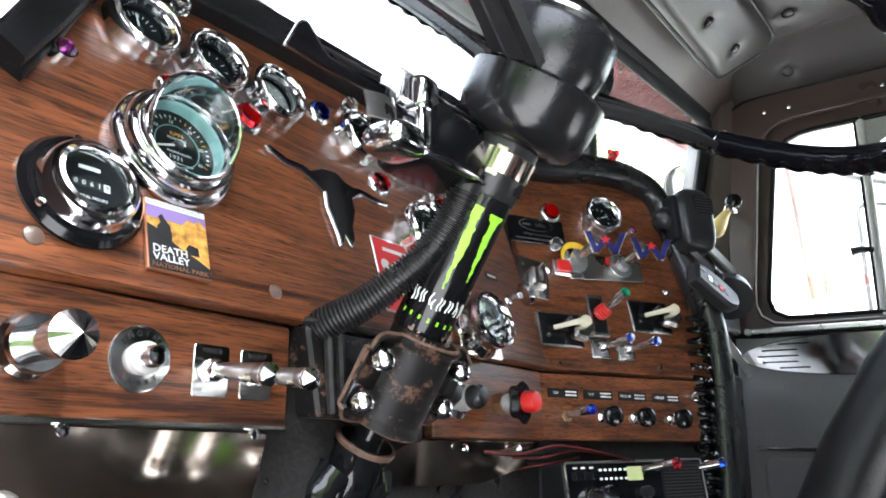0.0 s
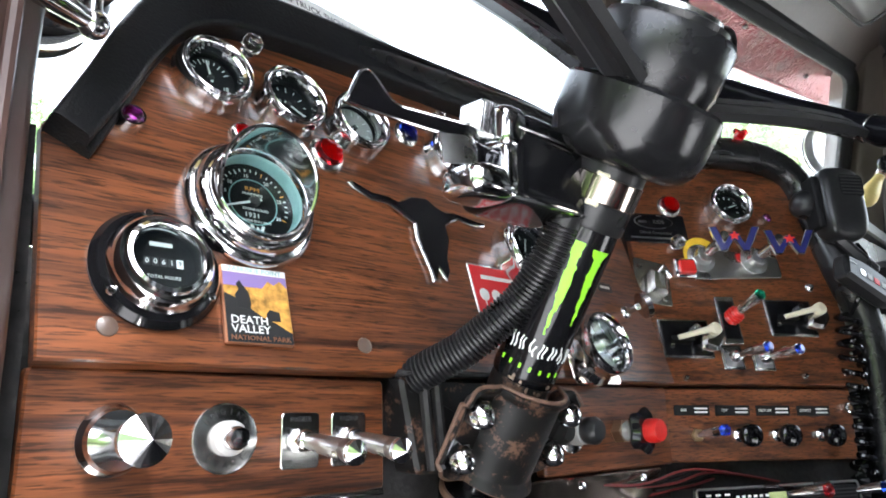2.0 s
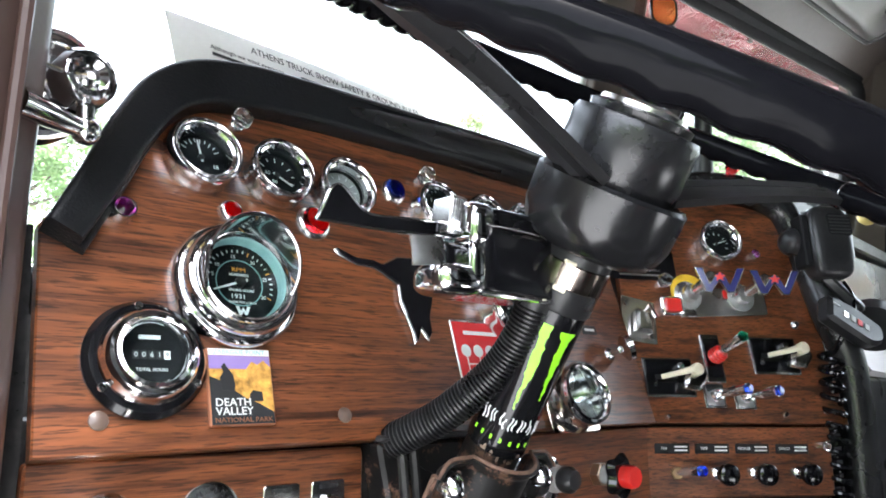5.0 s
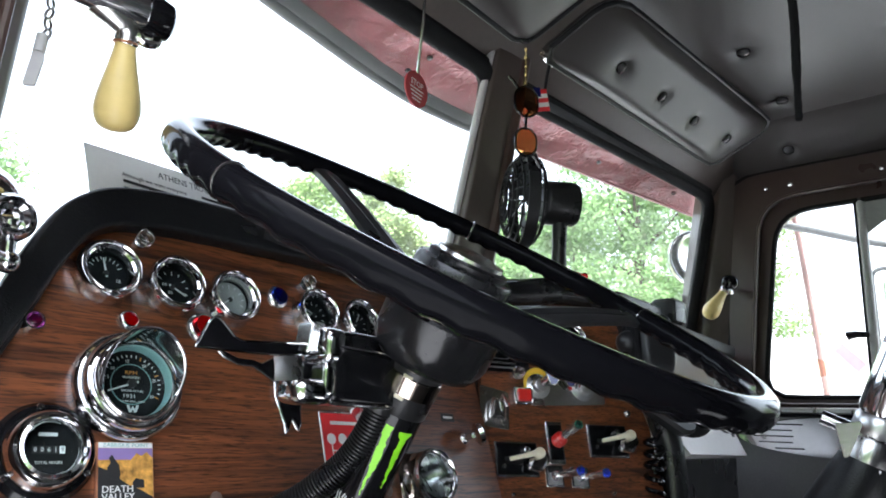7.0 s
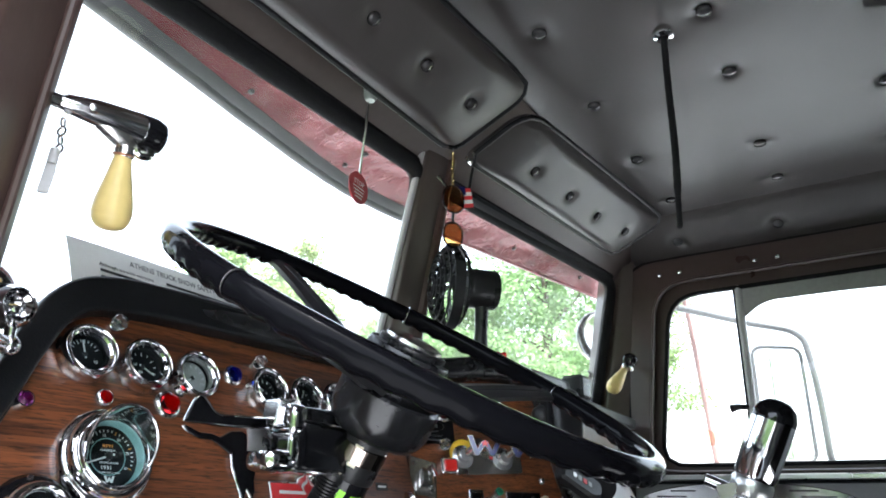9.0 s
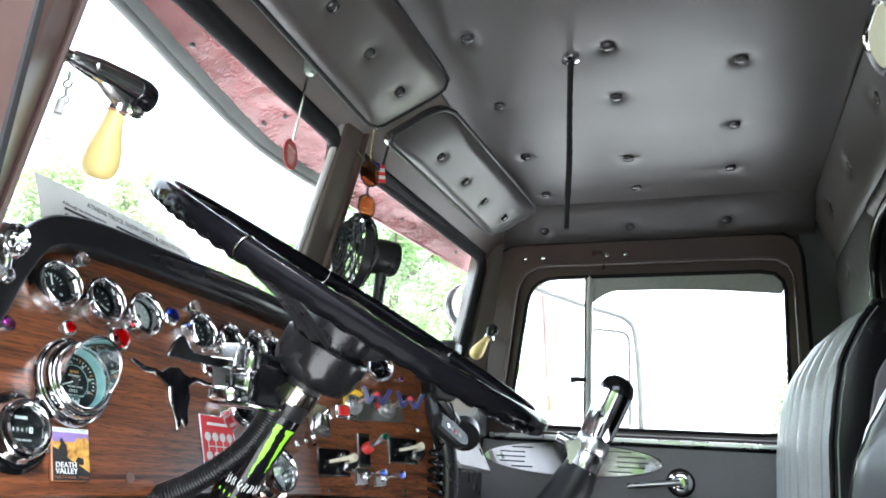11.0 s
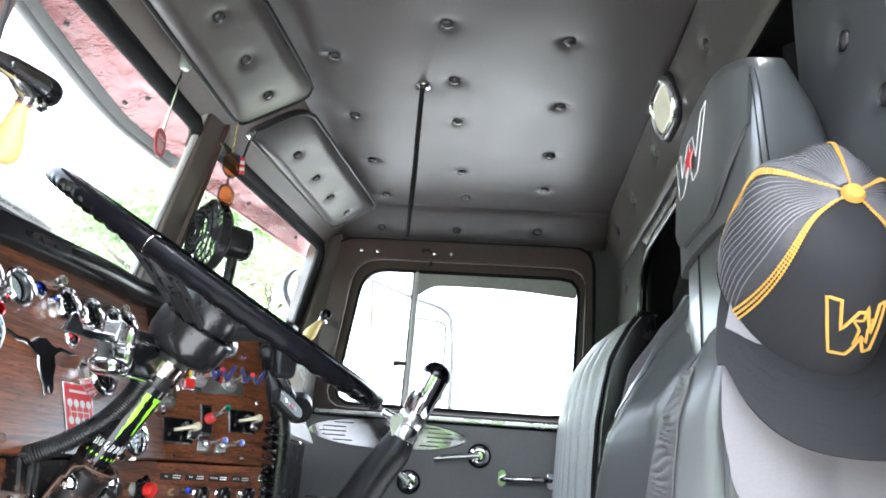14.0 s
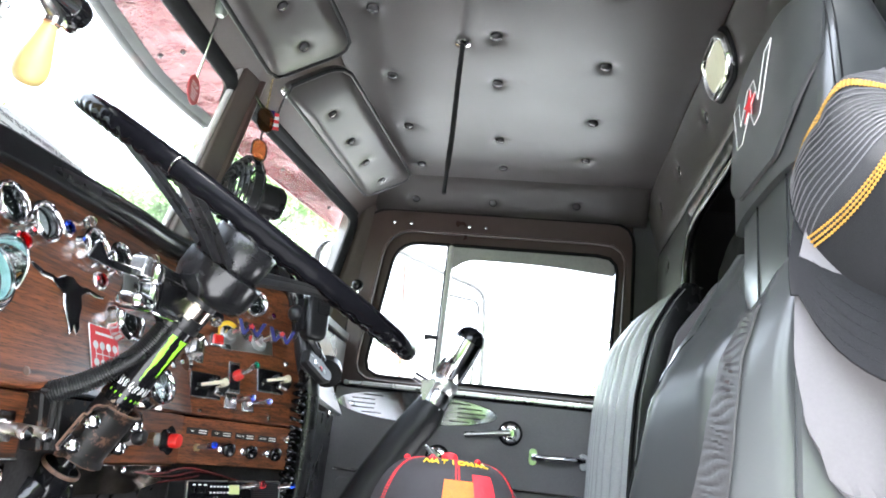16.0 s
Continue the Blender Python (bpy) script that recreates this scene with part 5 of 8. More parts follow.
gl = part("glass", Shape().lathe([(0.0258, 0.025), (0.0258, 0.0255), (0, 0.0255)], None, 32), dial_glass, deep)
gl.visible_shadow = False
# brown metal colour takes the place of the wood's reflection here
part("back_plate", Shape().prism(rrect(0.078, 0.066, 0.006), 0.0, 0.0015, 0.0005, pose(0, 0, 0.0035, 0, 5, 0)), kick_metal, deep, "dull metal backing plate, tinted for the mirrored wood")

# tachometer with a chrome eyebrow
tach = thing("tachometer", "large chrome tachometer with teal ring and eyebrow hood", "tachometer", on_left(0.096, 0.098))
RT = 0.0395
part("bezel", Shape().ring([(RT * 0.83, 0.001), (RT * 0.83, 0.0215), (RT * 0.86, 0.0248), (RT * 0.905, 0.0258), (RT * 0.945, 0.0245), (RT * 0.965, 0.0215), (RT * 0.960, 0.0185), (RT * 0.995, 0.0178), (RT * 1.03, 0.0196), (RT * 1.075, 0.0198), (RT * 1.11, 0.0172), (RT * 1.12, 0.0130), (RT * 1.115, 0.0108), (RT * 1.16, 0.0100), (RT * 1.20, 0.0108), (RT * 1.245, 0.0088), (RT * 1.265, 0.0045), (RT * 1.265, 0.0), (RT * 0.83, 0.0)], None, 88), chrome, tach, "chrome bezel in three rolled steps")
part("reflector", Shape().ring([(RT * 0.795, 0.007), (RT * 0.815, 0.019), (RT * 0.825, 0.020), (RT * 0.825, 0.007)], None, 56), teal, tach, "pale teal inner ring")


def eyebrow(a, b):
    th = radians(-22 + 224 * a)
    w = math.sin(math.pi * a)
    h = 0.020 + 0.026 * w ** 0.8 * b
    r = RT * (0.905 + 0.03 * b * w)
    return (r * math.cos(th), r * math.sin(th), h + 0.004 * b)


part("eyebrow", Shape().sheet(eyebrow, 56, 6, 0.0016), chrome, tach, "chrome eyebrow hood")
part("eyebrow_edge", Shape().tube([eyebrow(k / 56, 1.0) for k in range(57)], 0.0016, 8), chrome, tach)
part("dial", Shape().lathe([(RT * 0.80, 0.008), (RT * 0.80, 0.009), (0, 0.009)], None, 48), dial_black, tach)
z = 0.0091
for k in range(26):
    a = 214 - k * 9.6
    part("tick", Shape().prism([(RT * (0.60 if k % 5 == 0 else 0.63), -0.0004), (RT * 0.69, -0.0004), (RT * 0.69, 0.0004), (RT * (0.60 if k % 5 == 0 else 0.63), 0.0004)], z, z + 0.0002, 0, pose(0, 0, 0, 0, 0, a)), orange_ink if k in (15, 20, 25) else white_ink, tach)
part("arc", Shape().ring([(RT * 0.455, z), (RT * 0.475, z), (RT * 0.475, z + 0.0002), (RT * 0.455, z + 0.0002)], None, 48), teal, tach)
for text, deg in (("5", 166), ("10", 142), ("15", 100), ("20", 56), ("25", 12), ("30", -30)):
    words(text, 0.0041, white_ink, tach, move(RT * 0.54 * math.cos(radians(deg)), RT * 0.54 * math.sin(radians(deg)), z + 0.0001), depth=0.0001)
words("RPM", 0.0047, orange_ink, tach, move(0, 0.0104, z + 0.0001), depth=0.0001, stretch=1.3)
words("HUNDREDS", 0.0030, white_ink, tach, move(0, 0.0062, z + 0.0001), depth=0.0001)
words("ENGINE HOURS", 0.0028, white_ink, tach, move(0.001, -0.0062, z + 0.0001), depth=0.0001)
words("1931", 0.0052, white_ink, tach, move(-0.002, -0.0112, z + 0.0001), depth=0.0001, stretch=1.2)
words("ENGINE REVS x 100000", 0.0022, white_ink, tach, move(0.001, -0.0158, z + 0.0001), depth=0.0001)
part("emblem", Shape().prism([(-0.007, 0.004), (-0.004, 0.004), (-0.0025, -0.001), (0, 0.003), (0.0025, -0.001), (0.004, 0.004), (0.007, 0.004), (0.004, -0.004), (0.0015, -0.004), (0, -0.001), (-0.0015, -0.004), (-0.004, -0.004)], z, z + 0.0003, 0, move(0.001, -0.0222, 0) @ Matrix.Diagonal((0.8, 0.8, 1, 1))), white_ink, tach, "white zigzag emblem")
part("needle", Shape().prism([(-0.006, -0.001), (RT * 0.58, -0.0005), (RT * 0.58, 0.0005), (-0.006, 0.001)], z + 0.0015, z + 0.0022, 0, pose(0, 0, 0, 0, 0, 200)), white_ink, tach, "white needle")
part("needle_hub", Shape().lathe([(0.004, 0), (0.004, 0.003), (0, 0.0035)], move(0, 0, z), 16), black_plastic, tach)
gl = part("glass", Shape().lathe([(RT * 0.83, 0.0175), (RT * 0.83, 0.018), (0, 0.018)], None, 40), dial_glass, tach)
gl.visible_shadow = False

# hour meter
hm = thing("hour_meter", "round hour meter with black flange and chrome bezel", "meter", on_left(0.029, 0.039))
part("flange", Shape().ring([(0.025, 0.0), (0.040, 0.0), (0.0405, 0.003), (0.037, 0.0075), (0.030, 0.009), (0.025, 0.009)], None, 52), black_gloss, hm, "glossy black flange")
part("bezel", Shape().ring([(0.0195, 0.011), (0.0202, 0.0195), (0.0222, 0.0222), (0.0245, 0.0212), (0.0255, 0.0190), (0.0280, 0.0186), (0.0298, 0.0165), (0.0305, 0.012), (0.0325, 0.0085), (0.0195, 0.007)], None, 52), chrome, hm, "chrome bezel")
part("dial", Shape().lathe([(0.0245, 0.010), (0.0245, 0.011), (0, 0.011)], None, 36), dial_black, hm)
part("word_bar", Shape().box(0.014, 0.0028, 0.0002, 0.0, move(-0.001, 0.012, 0.0111), r=0.0005), white_ink, hm)
for k, d in enumerate("00619"):
    part("wheel_window", Shape().box(0.0042, 0.0058, 0.0003, 0.0002, move(-0.0100 + 0.0050 * k, 0.0, 0.0110)), black_ink if k < 4 else white_ink, hm)
    words(d, 0.0048, white_ink if k < 4 else black_ink, hm, move(-0.0100 + 0.0050 * k, 0.0, 0.0114), depth=0.0001)
words("TOTAL HOURS", 0.0030, white_ink, hm, move(0.0, -0.0100, 0.0112), depth=0.0001)
gl = part("glass", Shape().lathe([(0.024, 0.016), (0.024, 0.0165), (0, 0.0165)], None, 36), dial_glass, hm)
gl.visible_shadow = False
for a in (100, 215, 330):
    part("screw", Shape().lathe([(0.003, 0), (0.0026, 0.0014), (0, 0.002)], move(0.0357 * math.cos(radians(a)), 0.0357 * math.sin(radians(a)), 0.0075), 10), chrome, hm)


def jewel(m, mat, label, r=0.008, tall=0.010, holder=chrome):
    """A faceted jewel in a small cup."""
    j = thing("jewel_light", label, "indicator light", m, group="jewel lights")
    part("holder", Shape().ring([(r * 0.8, 0), (r * 1.15, 0), (r * 1.1, tall * 0.6), (r * 1.02, tall), (r * 0.85, tall)], None, 20), holder, j)
    part("lens", Shape().prism(circle(r * 0.9, 10), tall * 0.4, tall * 1.35, r * 0.4), mat, j)
    return j


def pilot(m, mat, label, r=0.0105, tall=0.010):
    """A domed pilot lamp in a bright ring."""
    p = thing("pilot_lamp", label, "indicator light", m, group="pilot lamps")
    part("ring", Shape().ring([(r * 0.95, 0), (r * 1.35, 0), (r * 1.3, 0.0025), (r * 1.12, 0.005), (r * 0.98, 0.0055)], None, 28), steel, p)
    part("seat", Shape().lathe([(r * 0.97, 0.0004), (r * 0.97, 0.001), (0, 0.001)], None, 20), red_print if mat is ruby else blue_enamel, p)
    part("lens", Shape().lathe([(r, 0.0015), (r, tall * 0.55), (r * 0.85, tall * 0.85), (r * 0.5, tall * 1.0), (0, tall * 1.05)], None, 24), mat, p)
    return p


jewel(on_left(0.0150, 0.147), amethyst, "violet jewel in a chrome holder on the wood panel")
pilot(on_left(0.273, 0.219), sapphire, "dark blue domed pilot lamp")
pilot(on_left(0.174, 0.166), ruby, "red domed pilot lamp", 0.0125, 0.012)
pilot(on_left(0.098, 0.163), ruby, "small red pilot lamp beside the tachometer", 0.0075, 0.007)
pilot(on_left(0.346, 0.158), ruby, "red domed pilot lamp near the column", 0.0115, 0.012)
pilot(on_left(0.412, 0.148), ruby, "small red pilot lamp near the column", 0.006, 0.006)
pilot(on_left(0.452, 0.165), ruby, "red domed pilot lamp behind the column", 0.0105)
pilot(on_right(0.049, 0.161), ruby, "red domed pilot lamp on the switch panel", 0.0125, 0.012)
jewel(on_right(0.186, 0.150), amethyst, "small violet jewel on the switch panel", 0.006, 0.007)
for u, v in ((0.110, 0.2485), (0.313, 0.241), (0.500, 0.238)):
    k = thing("crystal_knob", "clear faceted knob below the dash edging", "knob", on_left(u, v), group="crystal knobs")
    part("stem", Shape().lathe([(0.006, 0), (0.006, 0.004), (0.003, 0.006), (0.003, 0.008)], None, 12), chrome, k)
    part("crystal", Shape().prism(circle(0.0085, 8), 0.007, 0.020, 0.003), crystal, k)
for u, v in ((0.0, 0.0), (0.179, -0.001), (0.40, -0.002)):
    tagged(part("screw_cover", Shape().lathe([(0.0062, 0), (0.0058, 0.001), (0.003, 0.0024), (0, 0.0028)], None, 18), material("brown screw cap", (0.11, 0.075, 0.06), 0.35) if "brown screw cap" not in MATS else MATS["brown screw cap"], m=on_left(u, v)), "brown domed screw cover in the wood panel", "screw", group="screw covers")
for u, v, r in ((0.021, -0.07, 0.004), (0.177, -0.066, 0.004), (0.222, 0.052, 0.0065), (0.235, -0.062, 0.004)):
    tagged(part("screw", Shape().lathe([(r, 0), (r * 0.9, 0.0015), (r * 0.5, 0.0045), (0, 0.005)], None, 14), steel if r < 0.005 else chrome, m=on_right(u, v)), "bright domed panel screw", "screw", group="panel screws")

# park badge
mag = thing("souvenir_magnet", "small metal souvenir magnet with a desert picture", "magnet", on_left(0.093, 0.0205, 0.0005))
W2, H2 = 0.0242, 0.0275
part("base", Shape().prism(rrect(2 * W2, 2 * H2, 0.001), 0.0, 0.004, 0.0006), copper, mag, "copper coloured edge")
zt = 0.0041
part("sky_band", Shape().prism([(-W2 * 0.96, 0.0125), (W2 * 0.96, 0.0125), (W2 * 0.96, 0.022), (-W2 * 0.96, 0.022)], zt, zt + 0.0003), lilac, mag)
part("title_band", Shape().prism([(-W2 * 0.96, 0.0224), (W2 * 0.96, 0.0224), (W2 * 0.96, 0.0268), (-W2 * 0.96, 0.0268)], zt, zt + 0.0003), paper, mag)
part("rock_face", Shape().prism([(-W2 * 0.96, -0.010), (W2 * 0.96, -0.018), (W2 * 0.96, 0.0122), (-W2 * 0.96, 0.0122)], zt, zt + 0.00025), gold_print, mag)
part("cliff", Shape().prism([(0.004, 0.0122), (0.009, 0.018), (0.013, 0.0155), (0.018, 0.019), (W2 * 0.96, 0.014), (W2 * 0.96, 0.0122)], zt, zt + 0.00045), gold_print, mag)
part("foreground", Shape().prism([(-W2 * 0.96, -0.0268), (W2 * 0.96, -0.0268), (W2 * 0.96, -0.019), (0.012, -0.0125), (0.002, -0.0085), (-0.006, -0.003), (-0.014, 0.003), (-W2 * 0.96, 0.007)], zt, zt + 0.0004), black_ink, mag)
part("goat", Shape().prism([(-0.015, -0.003), (-0.016, 0.006), (-0.013, 0.010), (-0.0145, 0.014), (-0.012, 0.0165), (-0.010, 0.013), (-0.006, 0.008), (-0.005, 0.0), (-0.006, -0.004)], zt + 0.0003, zt + 0.0007), black_ink, mag, "black goat silhouette")
part("goat", Shape().prism([(0.005, -0.011), (0.0055, -0.006), (0.008, -0.003), (0.015, -0.0045), (0.0155, -0.011)], zt + 0.0003, zt + 0.0007), black_ink, mag, "small black goat silhouette")
words("ZABRISKIE POINT", 0.0046, teal, mag, move(0, 0.0245, zt + 0.0004), depth=0.0001, stretch=1.1)
words("DEATH", 0.0078, white_ink, mag, move(-0.0205, -0.0118, zt + 0.0006), depth=0.0003, align="LEFT", stretch=1.05)
words("VALLEY", 0.0078, white_ink, mag, move(-0.0205, -0.0180, zt + 0.0006), depth=0.0003, align="LEFT", stretch=1.05)
words("NATIONAL PARK", 0.0046, copper, mag, move(0.0, -0.0240, zt + 0.0006), depth=0.0003, stretch=1.2)

# longhorn badge
horn = [(-0.081, 0.066), (-0.076, 0.068), (-0.058, 0.058), (-0.040, 0.055), (-0.022, 0.050), (-0.008, 0.056), (0.006, 0.055), (0.014, 0.046), (0.022, 0.041), (0.036, 0.042), (0.056, 0.036), (0.074, 0.030), (0.081, 0.032),
        (0.078, 0.027), (0.058, 0.028), (0.042, 0.033), (0.026, 0.031), (0.019, 0.026), (0.022, 0.010), (0.019, -0.008), (0.021, -0.022), (0.018, -0.030), (0.0145, -0.026), (0.010, -0.018), (0.008, -0.028), (0.004, -0.030), (0.002, -0.020), (-0.004, -0.004), (-0.010, 0.012), (-0.012, 0.028), (-0.018, 0.034), (-0.026, 0.042), (-0.042, 0.047), (-0.060, 0.050), (-0.076, 0.060)]
horn = [(0.007 + (x - 0.007) * (1.28 if abs(x) < 0.03 else 1.0), y) for x, y in horn]
horn = [(x + (0.30 * (y - 0.03) if y < 0.03 else 0.0), y + 0.10 * x) for x, y in horn]
badge = thing("longhorn_badge", "black longhorn skull badge with bright edges", "badge", on_left(0.274, 0.090, 0.001) @ pose(0, 0, 0, 0, 0, 4))
part("rim", Shape().prism([(x * 1.0, y) for x, y in horn], 0.0, 0.003, 0.0008), steel, badge, "bright outline")
part("face", Shape().prism(inset(horn, 0.0011), 0.001, 0.0042, 0.0008), black_gloss, badge, "black face")

# shift pattern plate
shift = thing("shift_plate", "red and white gear pattern plate on the wood panel", "sign", on_left(0.348, 0.046, 0.0005))
part("plate", Shape().prism(rrect(0.074, 0.082, 0.002), 0, 0.0012, 0.0004), brushed, shift)
part("field", Shape().prism(rrect(0.070, 0.078, 0.001), 0.0012, 0.0015), red_print, shift)
for k in range(4):
    for j, v in enumerate((0.010, -0.016)):
        part("spot", Shape().lathe([(0.0062, 0.0016), (0.0062, 0.0019), (0, 0.0019)], move(-0.024 + 0.016 * k, v, 0), 16), white_ink, shift)
    part("line", Shape().box(0.0012, 0.026, 0.0003, 0, move(-0.024 + 0.016 * k, -0.003, 0.0016), r=0.0004), white_ink, shift)
part("line", Shape().box(0.050, 0.0012, 0.0003, 0, move(0, -0.003, 0.0016), r=0.0004), white_ink, shift)
part("word_bar", Shape().box(0.046, 0.004, 0.0003, 0, move(0, 0.028, 0.0016), r=0.0004), white_ink, shift)
part("word_bar", Shape().box(0.030, 0.003, 0.0003, 0, move(0, -0.031, 0.0016), r=0.0004), white_ink, shift)

# lower left panel controls
knob = thing("parking_knob", "large turned metal knob with a pointed cap", "knob", on_low(0.008, -0.037))
part("collar", Shape().ring([(0.009, 0), (0.0195, 0), (0.0195, 0.004), (0.0165, 0.0075), (0.0175, 0.010), (0.0160, 0.0135), (0.009, 0.0135)], None, 44), chrome, knob, "stepped chrome collar")
part("barrel", Shape().lathe([(0.0105, 0.010), (0.0105, 0.020), (0.0118, 0.040), (0.0126, 0.047), (0.0120, 0.051)], None, 44), chrome, knob)
part("cap", Shape().lathe([(0.0130, 0.047), (0.0135, 0.050), (0.0, 0.059)], None, 22), chrome, knob, "facetted pointed chrome cap", sharp=2)

earth = thing("push_switch", "round engraved plate with a push button", "switch", on_low(0.075, -0.038))
part("plate", Shape().lathe([(0.0215, 0), (0.0212, 0.0012), (0.0195, 0.0018), (0, 0.0018)], None, 44), steel, earth, "round engraved plate")
for text, a0, flip in (("ENGINE", 90, 1), ("START", -90, -1)):
    for k, ch in enumerate(text):
        a = a0 - flip * (k - (len(text) - 1) / 2) * 21
        words(ch, 0.0052, black_ink, earth, pose(0.0158 * math.cos(radians(a)), 0.0158 * math.sin(radians(a)), 0.002, 0, 0, a - 90 if flip > 0 else a + 90), depth=0.0001)
part("collar", Shape().lathe([(0.0105, 0.0018), (0.0105, 0.009), (0.009, 0.010), (0.0075, 0.010)], None, 28), grey_paint, earth, "worn pale collar")
part("button", Shape().lathe([(0.0072, 0.008), (0.0070, 0.018), (0.006, 0.0205), (0, 0.0215)], None, 24), chrome, earth, "chrome button")


def toggle(m, words_up, tip, label, lean=-8, length=0.058, plate=(0.029, 0.036)):
    t = thing("toggle_switch", label, "switch", m, group="toggle switches")
    part("plate", Shape().prism(rrect(plate[0], plate[1], 0.003), 0, 0.0014, 0.0005), steel, t, "engraved metal plate")
    words(words_up, 0.0048, black_ink, t, move(0, 0.0135, 0.0015), depth=0.0001, stretch=0.9)
    words("ON", 0.0038, black_ink, t, move(-0.0105, 0.0075, 0.0015), depth=0.0001)
    words("OFF", 0.0038, black_ink, t, move(-0.0095, -0.0135, 0.0015), depth=0.0001)
    part("nut", Shape().prism(circle(0.0085, 6), 0.0014, 0.005, 0.0008), chrome, t)
    part("collar", Shape().lathe([(0.0075, 0.004), (0.0075, 0.008), (0.006, 0.011), (0.004, 0.012)], None, 20), chrome, t)
    lm = pose(0, 0, 0.008, 0, lean, 0) @ pose(0, 0, 0, 8)
    lv = part("lever", Shape().lathe([(0.0046, 0), (0.0054, 0.008), (0.0060, 0.016), (0.0068, length * 0.70), (0.0064, length * 0.72), (0.0064, length * 0.74), (0.0072, length * 0.76), (0.0076, length * 0.88)], lm, 28), brushed, t, "polished sleeve lever")
    part("tip", Shape().lathe([(0.0076, length * 0.87), (0.0080, length * 0.89), (0.0080, length * 0.94), (0.0, length * 1.02)], lm, 10), chrome, lv, "facetted tip", sharp=4)
    return t


toggle(on_low(0.128, -0.041), "MARKER", brushed, "chrome toggle switch on a plate marked MARKER", lean=1)
toggle(on_low(0.167, -0.041), "BACKUP", brushed, "chrome toggle switch on a plate marked BACKUP", lean=-4, length=0.06)

# lower middle: push-pull knobs and the red valve button
for u, v in ((0.377, -0.0415), (0.4235, -0.0425)):
    p = thing("pull_knob", "grey pull knob on a chrome disc", "knob", on_low(u, v), group="pull knobs")
    part("disc", Shape().lathe([(0.021, 0), (0.0205, 0.0015), (0.012, 0.004), (0, 0.004)], None, 32), chrome, p)
    part("collar", Shape().lathe([(0.013, 0.003), (0.0135, 0.010), (0.012, 0.013), (0.0125, 0.016), (0.010, 0.018)], None, 28), grey_plastic, p)
    part("cap", Shape().lathe([(0.0105, 0.016), (0.0125, 0.020), (0.0125, 0.028), (0.009, 0.033), (0, 0.034)], None, 28), black_plastic, p)
valve = thing("brake_valve", "brass fitting with a black rosette and red push button", "valve", on_low(0.502, -0.0445))
AXV = Vector((-0.06, -0.03, 1.0)).normalized()
vm = axes((0, 0, 0), (AXV.z, 0, -AXV.x), (0, 1, 0))
part("nut", Shape().prism(circle(0.0125, 6), 0.0, 0.012, 0.001, vm), material("brass nut", (0.55, 0.42, 0.3), 0.3, 1.0, 0.15), valve, "dull brass nut")
part("sleeve", Shape().lathe([(0.010, 0.010), (0.010, 0.024), (0.0085, 0.026)], vm, 24), grey_plastic, valve)
ros = []
for k in range(48):
    a = 2 * math.pi * k / 48
    r = 0.0212 + 0.0026 * math.cos(5 * a)
    ros.append((r * math.cos(a), r * math.sin(a)))
part("rosette", Shape().prism(ros, 0.024, 0.037, 0.0055, vm), black_gloss, valve, "scalloped black rosette")
part("button", Shape().lathe([(0.0112, 0.036), (0.0116, 0.038), (0.0116, 0.047), (0.0100, 0.0505), (0, 0.0515)], vm, 30), red_plastic, valve, "red push button")

# lower wing: labels and knobs
for k, (u, text) in enumerate(((0.006, "FAN"), (0.057, "TEMP"), (0.109, "FRESH AIR"), (0.162, "DEFROST"))):
    l = thing("label_plate", "small black label plate with white print", "label", on_wing(u, -0.0215), group="label plates")
    part("plate", Shape().prism(rrect(0.044, 0.0115, 0.001), 0, 0.001, 0.0003), black_plastic, l)
    words(text, 0.0046, white_ink, l, move(-0.0105, 0, 0.0011), depth=0.0001, stretch=0.8)
    for v in (0.002, -0.002):
        part("word_bar", Shape().box(0.016, 0.0017, 0.0002, 0, move(0.011, v, 0.0011), r=0.0004), white_ink, l)
for u in (0.062, 0.111, 0.168):
    p = thing("pull_knob", "round black pull knob on a chrome stem", "knob", on_wing(u, -0.049), group="black pull knobs")
    part("stem", Shape().lathe([(0.0075, 0), (0.0075, 0.003), (0.0045, 0.005), (0.0045, 0.018)], None, 16), chrome, p)
    part("cap", Shape().lathe([(0.0065, 0.012), (0.0085, 0.015), (0.0095, 0.018), (0.0122, 0.0205), (0.0128, 0.024), (0.0120, 0.028), (0.0085, 0.0305), (0, 0.0312)], None, 28), black_gloss, p)
for u, v, frm, ln, mat, lab in ((0.010, -0.049, on_wing, 0.038, sapphire, "blue"),):
    p = thing("toggle_switch", "slim chrome toggle with a blue jewel tip", "switch", frm(u, v))
    part("nut", Shape().prism(circle(0.0075, 6), 0, 0.004, 0.0006), material("brass ring", (0.5, 0.36, 0.2), 0.3, 1.0), p)
    part("lever", Shape().lathe([(0.004, 0.003), (0.0035, 0.012), (0.0052, ln * 0.5), (0.006, ln)], pose(0, 0, 0, -8, 16, 0), 16), chrome, p)
    part("jewel", Shape().prism(circle(0.0062, 10), ln, ln + 0.007, 0.002, pose(0, 0, 0, -8, 16, 0)), mat, p, "blue jewel")
jewel(on_wing(0.206, -0.018), crystal, "small clear jewel on the panel's end", 0.006, 0.007)


